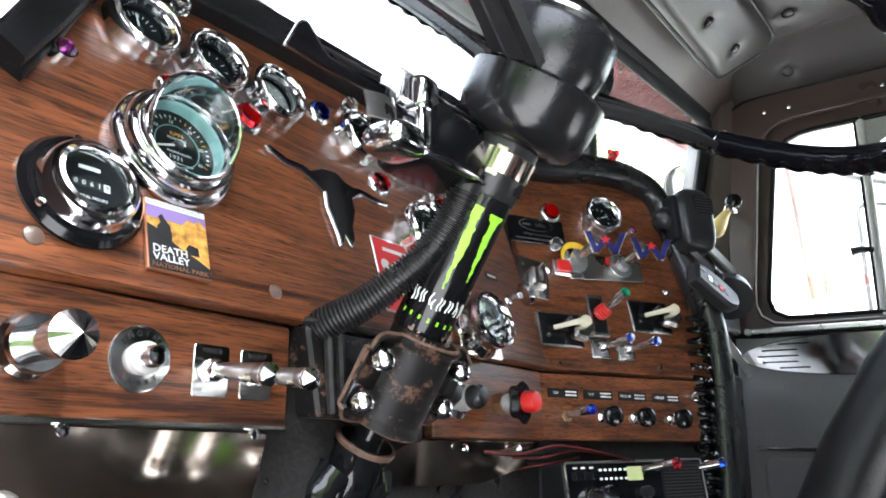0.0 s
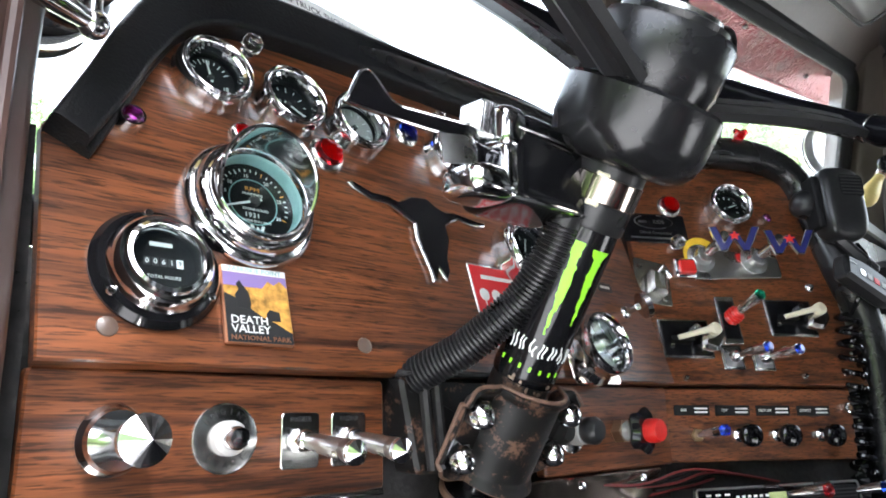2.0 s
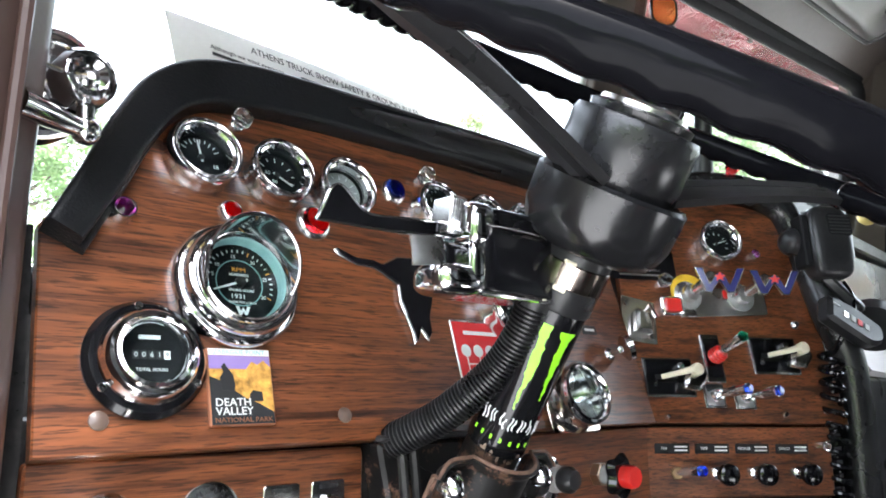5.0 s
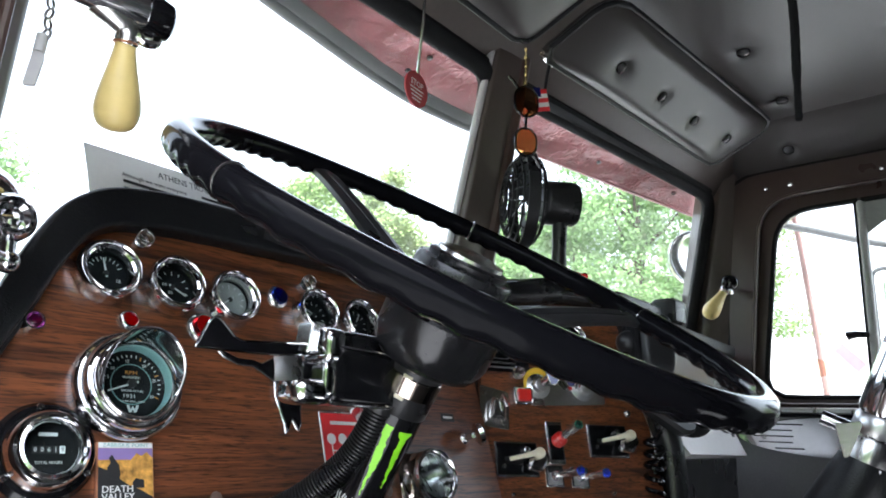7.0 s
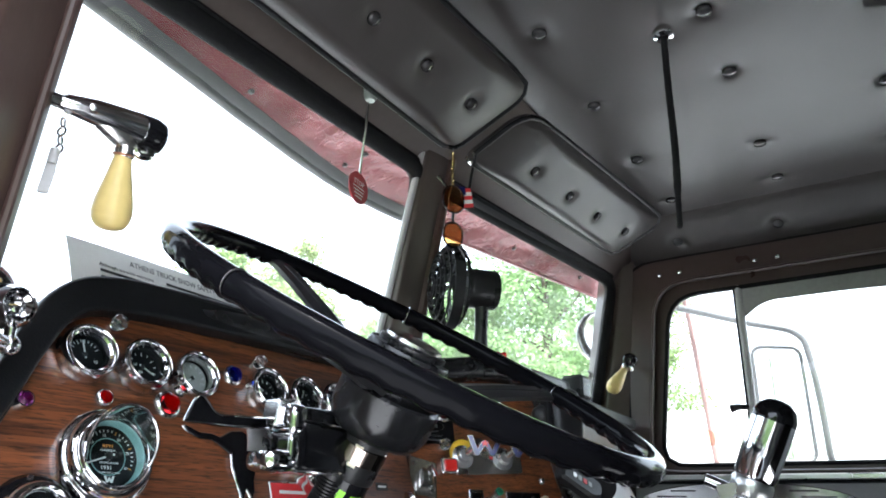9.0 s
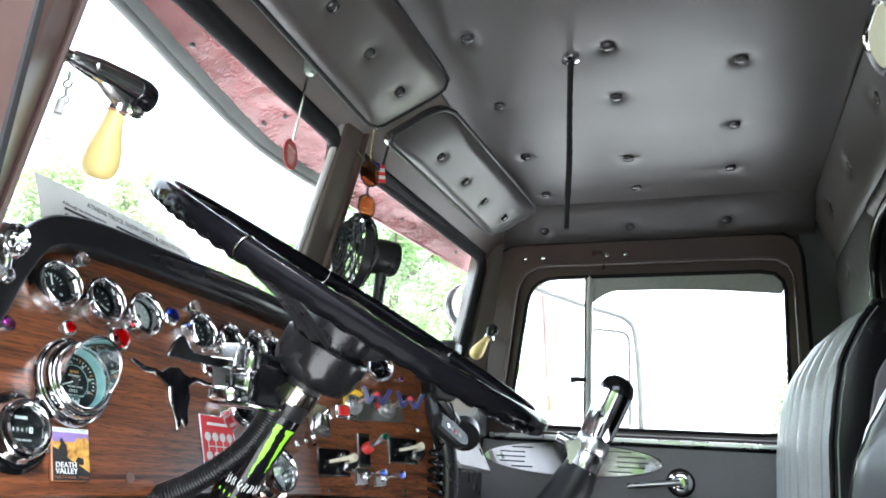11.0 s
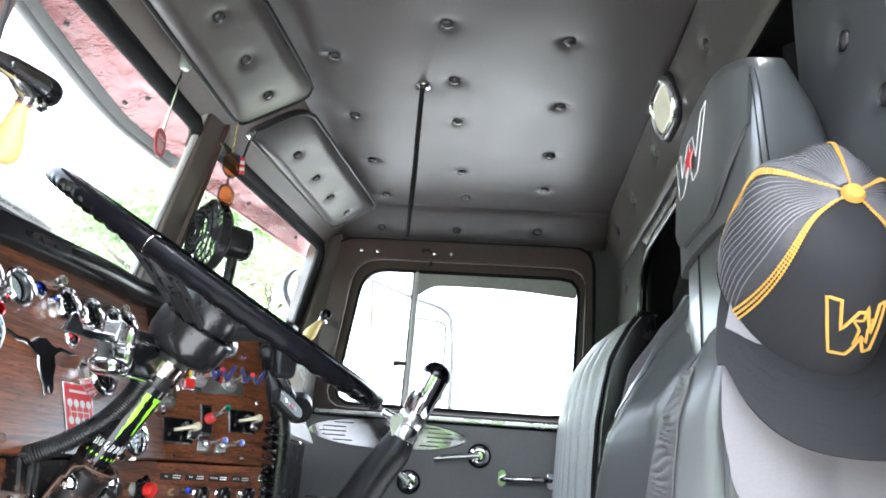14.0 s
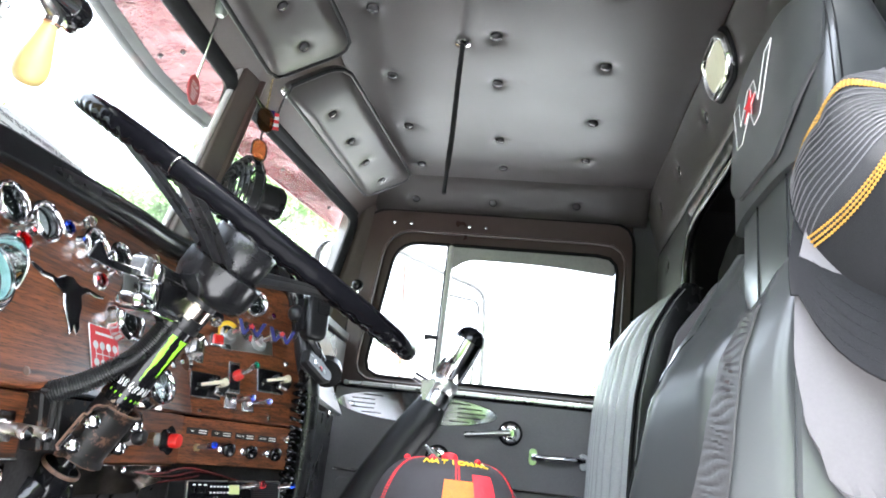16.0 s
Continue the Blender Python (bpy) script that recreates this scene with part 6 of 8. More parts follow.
# switch panel controls
def star_emblem(m, label):
    """A pull knob with a large zigzag emblem on its end."""
    k = thing("emblem_knob", label, "knob", m, group="emblem knobs")
    part("rosette", Shape().lathe([(0.019, 0), (0.019, 0.003), (0.012, 0.006), (0.011, 0.014), (0.006, 0.016)], None, 24), brushed, k)
    part("shaft", Shape().lathe([(0.0068, 0.012), (0.0068, 0.042), (0.0095, 0.044), (0.0095, 0.05)], pose(0, 0, 0, -6, 12, 0), 18), steel, k, "worn bright shaft")
    em = pose(0.017, 0.0005, 0.050, 12, -20, -8) @ Matrix.Diagonal((0.98, 0.86, 1, 1))
    zig = [(-0.030, 0.018), (-0.020, 0.018), (-0.012, -0.006), (-0.004, 0.010), (0.004, 0.010), (0.012, -0.006), (0.020, 0.018), (0.030, 0.018), (0.017, -0.018), (0.009, -0.018), (0.0, -0.001), (-0.009, -0.018), (-0.017, -0.018)]
    part("emblem_edge", Shape().prism(zig, 0.0, 0.006, 0.0008, em), chrome, k, "chrome zigzag emblem")
    part("emblem_face", Shape().prism(inset(zig, 0.0010), 0.0055, 0.0066, 0.0002, em), blue_enamel, k, "dark blue enamel face")
    pts = []
    for i in range(10):
        a, r = radians(90 + 36 * i), (0.0075 if i % 2 == 0 else 0.0032)
        pts.append((r * math.cos(a), 0.004 + r * math.sin(a)))
    part("star", Shape().prism(pts, 0.006, 0.0078, 0.0002, em), red_plastic, k, "small red star")
    return k


star_emblem(on_right(0.0765, 0.0865), "pull knob with a blue and chrome zigzag emblem")
star_emblem(on_right(0.151, 0.0865), "second pull knob with a blue and chrome zigzag emblem")
plate = thing("trim_plate", "bright plate under the emblem knobs with a yellow tag", "plate", on_right(0.122, 0.080))
part("plate", Shape().prism(rpoly([(-0.065, -0.024), (0.064, -0.016), (0.064, 0.016), (-0.05, 0.02)], 0.004, 3), 0, 0.0015, 0.0004), brushed, plate)
part("tag", Shape().lathe([(0.0125, 0.0018), (0.0255, 0.0018), (0.0255, 0.003), (0.0125, 0.003), (0.0125, 0.0018)], move(-0.043, 0.010, 0), 24, 20, 190), yellow_ink, plate, "yellow printed half ring")
part("red_tag", Shape().prism(rrect(0.02, 0.012, 0.003), 0.0015, 0.003, 0.0005, move(0.015, 0.010, 0)), red_plastic, plate)
rs = thing("push_switch", "red square push switch in a chrome frame", "switch", on_right(0.049, 0.0685))
part("frame", Shape().prism(rrect(0.030, 0.026, 0.004), 0, 0.010, 0.002), chrome, rs)
part("button", Shape().prism(rrect(0.021, 0.018, 0.002), 0.008, 0.014, 0.0015), red_plastic, rs, "red plastic button")
k = thing("crystal_knob", "clear faceted knob on the switch panel", "knob", on_right(0.042, 0.101), group="crystal knobs")
part("stem", Shape().lathe([(0.006, 0), (0.006, 0.005), (0.003, 0.008)], None, 12), chrome, k)
part("crystal", Shape().prism(circle(0.009, 8), 0.007, 0.021, 0.003), crystal, k)
award = thing("plaque", "black plaque with silver print", "plaque", on_right(0.022, 0.127))
part("plate", Shape().prism(rrect(0.088, 0.042, 0.002), 0, 0.0018, 0.0005), black_gloss, award)
part("oval", Shape().ring([(0.020, 0.0018), (0.0215, 0.0018), (0.0215, 0.0022), (0.020, 0.0022)], Matrix.Diagonal((1.25, 0.48, 1, 1)) @ move(0, 0.019, 0), 40), brushed, award)
words("KIDS", 0.0075, brushed, award, move(0.007, 0.009, 0.002), depth=0.0001)
part("word_bar", Shape().box(0.016, 0.003, 0.0003, 0, move(-0.013, 0.009, 0.0018), r=0.0004), brushed, award)
words("Official Competitor", 0.0056, brushed, award, move(0, -0.007, 0.002), depth=0.0001)
part("word_bar", Shape().box(0.070, 0.0022, 0.0003, 0, move(0, -0.0145, 0.0018), r=0.0004), brushed, award)


def slide_switch(m, label):
    """A dark plate with two screws, a slot and an ivory lever in a bright fork."""
    s = thing("lever_switch", label, "switch", m, group="ivory lever switches")
    part("frame", Shape().prism(rrect(0.0655, 0.0485, 0.002), 0, 0.0030, 0.0010), steel, s, "thin bright frame")
    part("plate", Shape().prism(rrect(0.060, 0.043, 0.0015), 0.001, 0.0034, 0.0002), black_gloss, s, "glossy black plate")
    part("slot", Shape().prism(rrect(0.030, 0.006, 0.002), 0.0034, 0.0037, 0, move(-0.004, 0.0, 0)), rubber, s)
    for x, y in ((-0.020, -0.010), (0.016, -0.010)):
        part("screw", Shape().lathe([(0.0035, 0), (0.003, 0.0016), (0, 0.002)], move(x, y, 0.0026), 10), chrome, s)
    part("bracket", Shape().prism(rpoly([(0.010, -0.016), (0.030, -0.020), (0.044, -0.004), (0.040, 0.012), (0.026, 0.006), (0.014, 0.0)], 0.004, 3), 0.006, 0.020, 0.004), steel, s, "cast bright bracket")
    part("lever", Shape().tube([(-0.014, -0.002, 0.010), (0.006, 0.001, 0.020), (0.022, 0.004, 0.026)], [0.003, 0.0034, 0.0042], 10, flat=0.7), ivory, s, "ivory lever")
    part("boss", Shape().lathe([(0.0075, 0.020), (0.0075, 0.027), (0.005, 0.029), (0, 0.029)], move(0.026, 0.004, 0), 18), ivory, s)
    part("lamp", Shape().lathe([(0.0045, 0.0026), (0.0045, 0.010), (0, 0.012)], move(0.014, 0.012, 0), 12), chrome, s)
    return s


slide_switch(on_right(0.031, -0.0225), "black switch plate with an ivory lever")
slide_switch(on_right(0.180, 0.008), "second black switch plate with an ivory lever")


def jewel_toggle(m, label, mat, lean, tilt, red=False, plate=(0.028, 0.030)):
    t = thing("toggle_switch", label, "switch", m, group="jewelled toggles")
    part("plate", Shape().prism(rrect(plate[0], plate[1], 0.002), 0, 0.0026, 0.0010), steel, t, "bright switch plate")
    part("field", Shape().prism(rrect(plate[0] * 0.78, plate[1] * 0.8, 0.001), 0.0026, 0.0029), brushed if not red else black_gloss, t)
    lm = pose(0, 0, 0.002, tilt, lean, 0)
    part("collar", Shape().lathe([(0.0075, 0), (0.0075, 0.006), (0.005, 0.010)], lm, 18), red_plastic if red else chrome, t, "red ribbed boot" if red else "")
    if red:
        part("boot", Shape().lathe([(0.010, 0.003), (0.0085, 0.005), (0.0105, 0.007), (0.0085, 0.009), (0.0105, 0.011), (0.0085, 0.013), (0.010, 0.015), (0.007, 0.018)], lm, 20), red_plastic, t)
    ln = 0.050 if red else 0.044
    part("lever", Shape().lathe([(0.0035, 0.008), (0.004, 0.016), (0.0058, 0.022), (0.0062, ln)], lm, 18), chrome, t, "chrome lever")
    part("jewel", Shape().prism(circle(0.0066, 10), ln, ln + 0.006, 0.002, lm), mat, t, "jewel tip")
    return t


jewel_toggle(on_right(0.094, 0.003), "toggle with a red boot and green jewel tip", emerald, 17, -14, True, (0.026, 0.062))
jewel_toggle(on_right(0.0865, -0.0445), "chrome toggle with a blue jewel tip", sapphire, 24, 2)
jewel_toggle(on_right(0.126, -0.0455), "second chrome toggle with a blue jewel tip", sapphire, 24, 3)

guard = thing("switch_guard", "dull metal flip guard over a toggle switch", "switch", on_right(0.002, 0.052))
part("plate", Shape().prism(rpoly([(-0.024, -0.028), (0.022, -0.034), (0.026, 0.022), (-0.018, 0.032)], 0.003, 3), 0, 0.002, 0.0005), steel, guard)
part("cover", Shape().prism(rpoly([(-0.010, -0.020), (0.012, -0.024), (0.016, 0.004), (-0.006, 0.010)], 0.003, 3), 0.002, 0.018, 0.004), steel, guard)
part("lever", Shape().tube([(0.0, 0.0, 0.012), (0.008, 0.010, 0.024), (0.012, -0.008, 0.028)], 0.0025, 8), chrome, guard)
for x, y in ((-0.012, 0.02), (0.014, -0.024)):
    part("screw", Shape().lathe([(0.004, 0.002), (0.003, 0.004), (0, 0.0045)], move(x, y, 0), 10), chrome, guard)
lens = thing("swivel_lamp", "small round chrome lamp on a swivel", "lamp", on_left(0.558, 0.061))
part("base", Shape().lathe([(0.008, 0), (0.007, 0.003), (0.004, 0.005), (0.004, 0.016)], None, 16), chrome, lens)
part("head", Shape().lathe([(0.008, -0.004), (0.015, 0.0), (0.016, 0.006), (0.014, 0.007), (0, 0.006)], pose(0.004, 0, 0.020, -10, 50, 0), 24), chrome, lens)
lab = thing("label_plate", "tiny dark label on the wood panel", "label", on_left(0.532, 0.089), group="label plates")
part("plate", Shape().prism(rrect(0.026, 0.011, 0.001), 0, 0.001, 0.0003), black_plastic, lab)
part("word_bar", Shape().box(0.018, 0.003, 0.0002, 0, move(0, 0, 0.001), r=0.0004), white_ink, lab)
heart = thing("jewel_light", "red heart-shaped jewel on the dash edging", "jewel", on_right(0.16, 0.262, 0.034), group="jewel lights")
part("lens", Shape().prism(rpoly([(0, -0.010), (0.012, 0.003), (0.008, 0.010), (0, 0.006), (-0.008, 0.010), (-0.012, 0.003)], 0.003, 3), 0, 0.006, 0.002), ruby, heart)
part("mount", Shape().prism(rrect(0.012, 0.010, 0.002), -0.006, 0.0005), red_print, heart)

# ---------- sun visors, lamps and loose things high up ----------
VX, VY = Vector((1, 0, 0)), Vector((0, -0.755, 0.656))


def pad_visor(corners, spots, label):
    """A padded board below the header; spots are the buttons on it."""
    v = thing("cab_visor", label, "sun visor", axes((0, -0.097, 1.300), VX, VY), group="padded visors")
    c = sum(x for x, y in corners) / 4
    outline = rpoly(corners, [0.02, 0.03, 0.055, 0.055], 8)

    # domed underside, drawn in towards the buttons
    n = 44
    ring = radial(outline, (c, 0.005), 220)
    verts, faces = [], []
    for k in range(n + 1):
        f = 1 - k / n
        for x, y in ring:
            px, py = c + (x - c) * f, 0.005 + (y - 0.005) * f
            edge = 1 - f
            z = 0.004 + 0.020 * (1 - (1 - min(1, edge * 2.4)) ** 2)
            for s in spots:
                d = math.hypot(px - s[0], py - s[1])
                z -= 0.005 * math.exp(-(d / 0.015) ** 2) + 0.004 * math.exp(-d / 0.035)
            verts.append((px, py, z))
    m = len(ring)
    for k in range(n):
        faces += [(k * m + j, k * m + (j + 1) % m, (k + 1) * m + (j + 1) % m, (k + 1) * m + j) for j in range(m)]
    top = len(verts)
    verts += [(x, y, -0.010) for x, y in ring]
    faces += [(j, (j + 1) % m, top + (j + 1) % m, top + j) for j in range(m)]
    faces.append(tuple(top + j for j in range(m)))
    part("cushion", Shape().add(verts, faces), vinyl_ceiling, v, sharp=70)
    part("piping", Shape().tube([(x, y, 0.003) for x, y in ring[::2]], 0.0055, 8, True), vinyl_black, v, "dark piping round the edge")
    for s in spots:
        b = Shape()
        button(b, move(s[0], s[1], 0.0172), 0.0105)
        part("button", b, button_vinyl, v)
    return v


pad_visor([(0.05, -0.074), (0.600, -0.080), (0.664, 0.098), (0.02, 0.078)], [(0.16, 0.004), (0.290, 0.004), (0.419, 0.004), (0.547, 0.004)], "grey padded driver-side visor with buttons")
pad_visor([(0.645, -0.075), (1.305, -0.045), (1.385, 0.110), (0.690, 0.066)], [(0.804, -0.012), (0.954, -0.004), (1.094, 0.002), (1.243, 0.018)], "grey padded passenger-side visor with buttons")
clip = thing("visor_clip", "bright bracket between the two visors", "bracket")
part("arm", Shape().tube([(0.650, -0.040, 1.256), (0.69, -0.045, 1.262), (0.735, -0.052, 1.266)], 0.005, 8), steel, clip)
part("foot", Shape().box(0.03, 0.02, 0.012, 0.003, move(0.695, -0.03, 1.262)), steel, clip)

hook = thing("air_horn_cord", "black horn cord hanging from a chrome ring in the headliner", "cord")
part("ring", Shape().ring([(0.008, 0), (0.017, 0), (0.016, 0.003), (0.009, 0.005)], pose(HOLE[0], HOLE[1], ROOF + 0.010, 180), 26), chrome, hook, "chrome ring")
part("cord", Shape().tube(spline([(HOLE[0], HOLE[1], 1.39), (0.672, -0.402, 1.28), (0.664, -0.404, 1.18), (0.648, -0.405, 1.10), (0.634, -0.406, 1.035)], 8), [0.0052 + 0.0005 * (k % 2) - 0.0012 * (k > 24) for k in range(33)], 8), rubber, hook)

dome = thing("dome_lamp", "chrome-framed dome lamp with a yellowed lens", "lamp", axes((0.64, -0.914, 1.335), (-1, 0, 0), (0, 0.262, 0.965)))
part("base", Shape().prism(rrect(0.164, 0.112, 0.046, 8), -0.006, 0.003, 0.002), rubber, dome, "dark base gasket")
part("frame", frame_plate(rrect(0.152, 0.100, 0.042, 8), rrect(0.122, 0.072, 0.031, 8), (0, 0), -0.004, 0.010, count=72), chrome, dome, "chrome frame")
part("frame_edge", Shape().tube([(x, y, 0.009) for x, y in rrect(0.138, 0.087, 0.037, 8)], 0.0065, 8, True), chrome, dome)
part("lens", Shape().prism(rrect(0.124, 0.074, 0.031, 8), 0.0, 0.012, 0.005), lens_milk, dome, "yellowed milky lens")

tag_red = material("faded red tag", (0.32, 0.03, 0.035), 0.45, 0.0, 0.15, 200, 40)
valve_metal = material("greenish zinc valve", (0.30, 0.34, 0.29), 0.35, 0.6, 0.2, 200, 30)
stop = thing("hanging_tag", "round red STOP tag on a thin rod", "tag")
part("rod", Shape().tube([(0.427, 0.008, 1.300), (0.434, 0.018, 1.22), (0.442, 0.031, 1.152)], 0.0022, 8), steel, stop, "thin bright rod")
part("valve", Shape().lathe([(0.0, -0.026), (0.007, -0.026), (0.0115, -0.018), (0.0125, 0.004), (0.012, 0.012), (0.007, 0.03)], move(0.428, 0.006, 1.297), 16), valve_metal, stop, "small metal valve")
tm = axes((0.442, 0.032, 1.128), (0.99, 0.14, 0), (0.02, 0.0, 1))
part("disc", Shape().lathe([(0.0265, -0.0012), (0.0265, 0.0012)], tm, 40), tag_red, stop, "red disc")
words("STOP", 0.0125, white_ink, stop, tm @ move(0, 0.008, 0.0014), depth=0.0001)
for k in range(4):
    part("word_bar", Shape().box(0.032 - 0.004 * k, 0.0018, 0.0002, 0, tm @ move(0, 0.0 - 0.0055 * k, 0.0013), r=0.0004), white_ink, stop)

# sunglasses and trinkets hanging from the visor clip
gold_chain = material("gold chain", (0.75, 0.55, 0.22), 0.2, 1.0, 0.1)
trinket = thing("hanging_sunglasses", "amber sunglasses and a small flag charm on a chain", "sunglasses")
for k in range(9):
    z = 1.262 - 0.0075 * k
    part("link", Shape().ring([(0.0022, -0.0006), (0.0036, -0.0006), (0.0036, 0.0006), (0.0022, 0.0006)], pose(0.634, -0.020, z, 90, 0, 60 * (k % 2)), 10), gold_chain, trinket, "gold link")
for z, s in ((1.172, 1.0), (1.104, 0.9)):
    fm = axes((0.637, -0.020, z), (0.85, -0.52, 0), (0, 0, 1))
    part("lens", Shape().prism(rrect(0.038 * s, 0.050 * s, 0.0188 * s, 8), -0.0015, 0.0015, 0.0005, fm), bronze if s == 1.0 else amber, trinket, "tinted lens")
    part("rim", Shape().tube([fm @ Vector((x, y, 0)) for x, y in rrect(0.039 * s, 0.051 * s, 0.0193 * s, 8)], 0.0018, 8, True), black_gloss, trinket, "dark rim")
part("bridge", Shape().tube([(0.637, -0.02, 1.150), (0.642, -0.016, 1.138), (0.637, -0.02, 1.126)], 0.0025, 8), black_gloss, trinket)
part("temple", Shape().tube([(0.628, -0.014, 1.19), (0.620, -0.006, 1.206), (0.616, 0.0, 1.214)], 0.0022, 6), black_gloss, trinket)
part("temple", Shape().tube([(0.645, -0.024, 1.085), (0.652, -0.028, 1.078), (0.66, -0.03, 1.066)], 0.0022, 6), black_gloss, trinket)
part("strap", Shape().tube([(0.690, -0.03, 1.262), (0.688, -0.025, 1.235), (0.690, -0.02, 1.21)], 0.003, 6), black_plastic, trinket)
flagm = axes((0.680, -0.020, 1.192), (0.85, -0.45, 0.28), (-0.30, 0, 1))
for k in range(5):
    part("stripe", Shape().box(0.024, 0.0072, 0.0012, 0.0003, flagm @ move(0, -0.015 + 0.0072 * k, 0)), red_print if k % 2 == 0 else white_ink, trinket)
part("canton", Shape().box(0.012, 0.016, 0.0016, 0.0003, flagm @ move(-0.006, 0.013, 0)), blue_enamel, trinket)

# cab fan on the dash top
fan_at = Vector((0.705, 0.045, 1.040))
fan_ax = Vector((-0.74, 0.66, 0.08)).normalized()
fm = axes(fan_at, fan_ax.cross(Vector((0, 0, 1))) * -1, (0, 0, 1))
if (fm.to_3x3() @ Vector((0, 0, 1))).dot(fan_ax) < 0:
    fm = axes(fan_at, fan_ax.cross(Vector((0, 0, 1))), (0, 0, 1))
fan = thing("cab_fan", "small black cab fan with a wire cage on the dash", "fan", fm)
for r, zz in ((0.014, 0.022), (0.026, 0.021), (0.038, 0.019), (0.050, 0.016), (0.061, 0.011), (0.070, 0.003), (0.076, -0.008), (0.076, -0.020), (0.070, -0.030), (0.060, -0.036), (0.048, -0.040)):
    part("ring", Shape().ring([(r - 0.0015, zz - 0.0015), (r + 0.0015, zz - 0.0015), (r + 0.0015, zz + 0.0015), (r - 0.0015, zz + 0.0015)], None, 40), black_plastic, fan)
for k in range(20):
    a = radians(18 * k)
    part("wire", Shape().tube([(r * math.cos(a), r * math.sin(a), zz) for r, zz in ((0.012, 0.022), (0.038, 0.019), (0.061, 0.011), (0.076, -0.008), (0.076, -0.020), (0.060, -0.036), (0.035, -0.042))], 0.0012, 6), black_plastic, fan)
part("hoop", Shape().ring([(0.0765, -0.022), (0.080, -0.022), (0.080, -0.003), (0.0765, -0.003)], None, 48), black_plastic, fan)
part("centre_cap", Shape().lathe([(0.014, 0.020), (0.013, 0.024), (0, 0.025)], None, 20), steel, fan, "bright centre cap")
for k in range(4):
    bm = pose(0, 0, -0.012, 0, 0, 90 * k) @ pose(0, 0, 0, 28)
    part("blade", Shape().prism(rpoly([(0.008, -0.012), (0.060, -0.022), (0.066, 0.012), (0.010, 0.012)], 0.008, 3), -0.0008, 0.0008, 0, bm), black_plastic, fan)
part("motor", Shape().lathe([(0.030, -0.040), (0.036, -0.046), (0.037, -0.052), (0.037, -0.096), (0.034, -0.102), (0.008, -0.103), (0.008, -0.108), (0, -0.108)], None, 32), black_plastic, fan, "black motor housing")
inv = fm.inverted()
part("stand", Shape().tube([inv @ Vector(p) for p in ((0.760, -0.005, 1.015), (0.765, 0.0, 0.96), (0.768, 0.005, 0.895))], [0.013, 0.012, 0.016], 12), black_plastic, fan)
part("foot", Shape().lathe([(0.032, 0), (0.032, 0.004), (0.02, 0.012), (0.012, 0.016)], inv @ move(0.768, 0.005, 0.884), 24), black_plastic, fan)


def spotlight_handle(pivot, ball, low, label):
    """A pistol-shaped spotlight control: chrome body, dark end cap, cream grip."""
    h = thing("spotlight_control", label, "spotlight control")
    P, B, L = Vector(pivot), Vector(ball), Vector(low)
    d = (B - P)
    part("body", Shape().tube([P, P + d * 0.12, P + d * 0.35, P + d * 0.62, P + d * 0.82], [0.008, 0.011, 0.0135, 0.0165, 0.018], 20, flat=0.85), chrome, h, "tapered chrome body")
    part("top_band", Shape().tube([P + d * 0.05 + Vector((0, 0, 0.004)), P + d * 0.35 + Vector((0, 0, 0.007)), P + d * 0.80 + Vector((0, 0, 0.0085))], [0.006, 0.009, 0.011], 12), kick_metal, h, "pitted metal top")
    part("end_cap", Shape().tube([P + d * 0.80, P + d * 0.92, P + d * 1.02, P + d * 1.08], [0.0185, 0.019, 0.016, 0.006], 16), black_gloss, h, "gloss black end cap")
    s = P + d * 0.68
    g = L - s
    part("neck", Shape().tube(spline([P + d * 0.34, P + d * 0.50 + g * 0.06, s + g * 0.15, s + g * 0.29], 5), [0.009 + 0.0035 * math.sin(math.pi * k / 15) for k in range(16)], 14), steel, h, "curved chrome neck")
    part("collar", Shape().tube([s + g * 0.262, s + g * 0.280], 0.0104, 14), copper, h)
    part("grip", Shape().tube([s + g * k for k in (0.27, 0.29, 0.38, 0.49, 0.60, 0.71, 0.78, 0.84, 0.855, 0.87, 0.91, 0.925, 0.94, 0.97, 0.99, 1.0)], [0.0080, 0.0084, 0.0100, 0.0124, 0.0152, 0.0178, 0.0188, 0.0190, 0.0182, 0.0184, 0.0170, 0.0160, 0.0156, 0.0128, 0.0090, 0.004], 28), cream, h, "yellowed cream grip")
    part("screw", Shape().lathe([(0.005, 0), (0.004, 0.002), (0, 0.003)], along(P + d * 0.3 + Vector((-0.004, -0.011, 0)), P + d * 0.3 + Vector((-0.03, -0.1, 0))), 12), steel, h)
    part("trigger", Shape().tube(spline([P + d * 0.94 + Vector((0, 0, -0.014)), P + d * 0.93 + Vector((0, -0.002, -0.024)), P + d * 0.82 + Vector((0, -0.002, -0.026)), P + d * 0.78 + Vector((0, -0.002, -0.020))], 4), 0.0038, 8), chrome, h)
    part("shaft", Shape().tube([P - d * 0.3, P + d * 0.02], 0.007, 12), steel, h)
    return h


spotlight_handle((-0.050, -0.036, 0.998), (0.046, -0.047, 1.002), (0.030, -0.016, 0.902), "chrome spotlight control with a yellowed grip on the driver pillar")
spotlight_handle((1.475, -0.03, 1.030), (1.412, -0.052, 1.022), (1.376, -0.010, 0.940), "chrome spotlight control with a yellowed grip on the passenger pillar")
keys = thing("key_fob", "small metal fob hanging on a chain", "key ring")
for k in range(4):
    part("link", Shape().ring([(0.0035, -0.0008), (0.0052, -0.0008), (0.0052, 0.0008), (0.0035, 0.0008)], pose(-0.040 + 0.0005 * k, -0.030, 0.983 - 0.009 * k, 90, 0, 40 + 70 * (k % 2)), 12), brushed, keys)
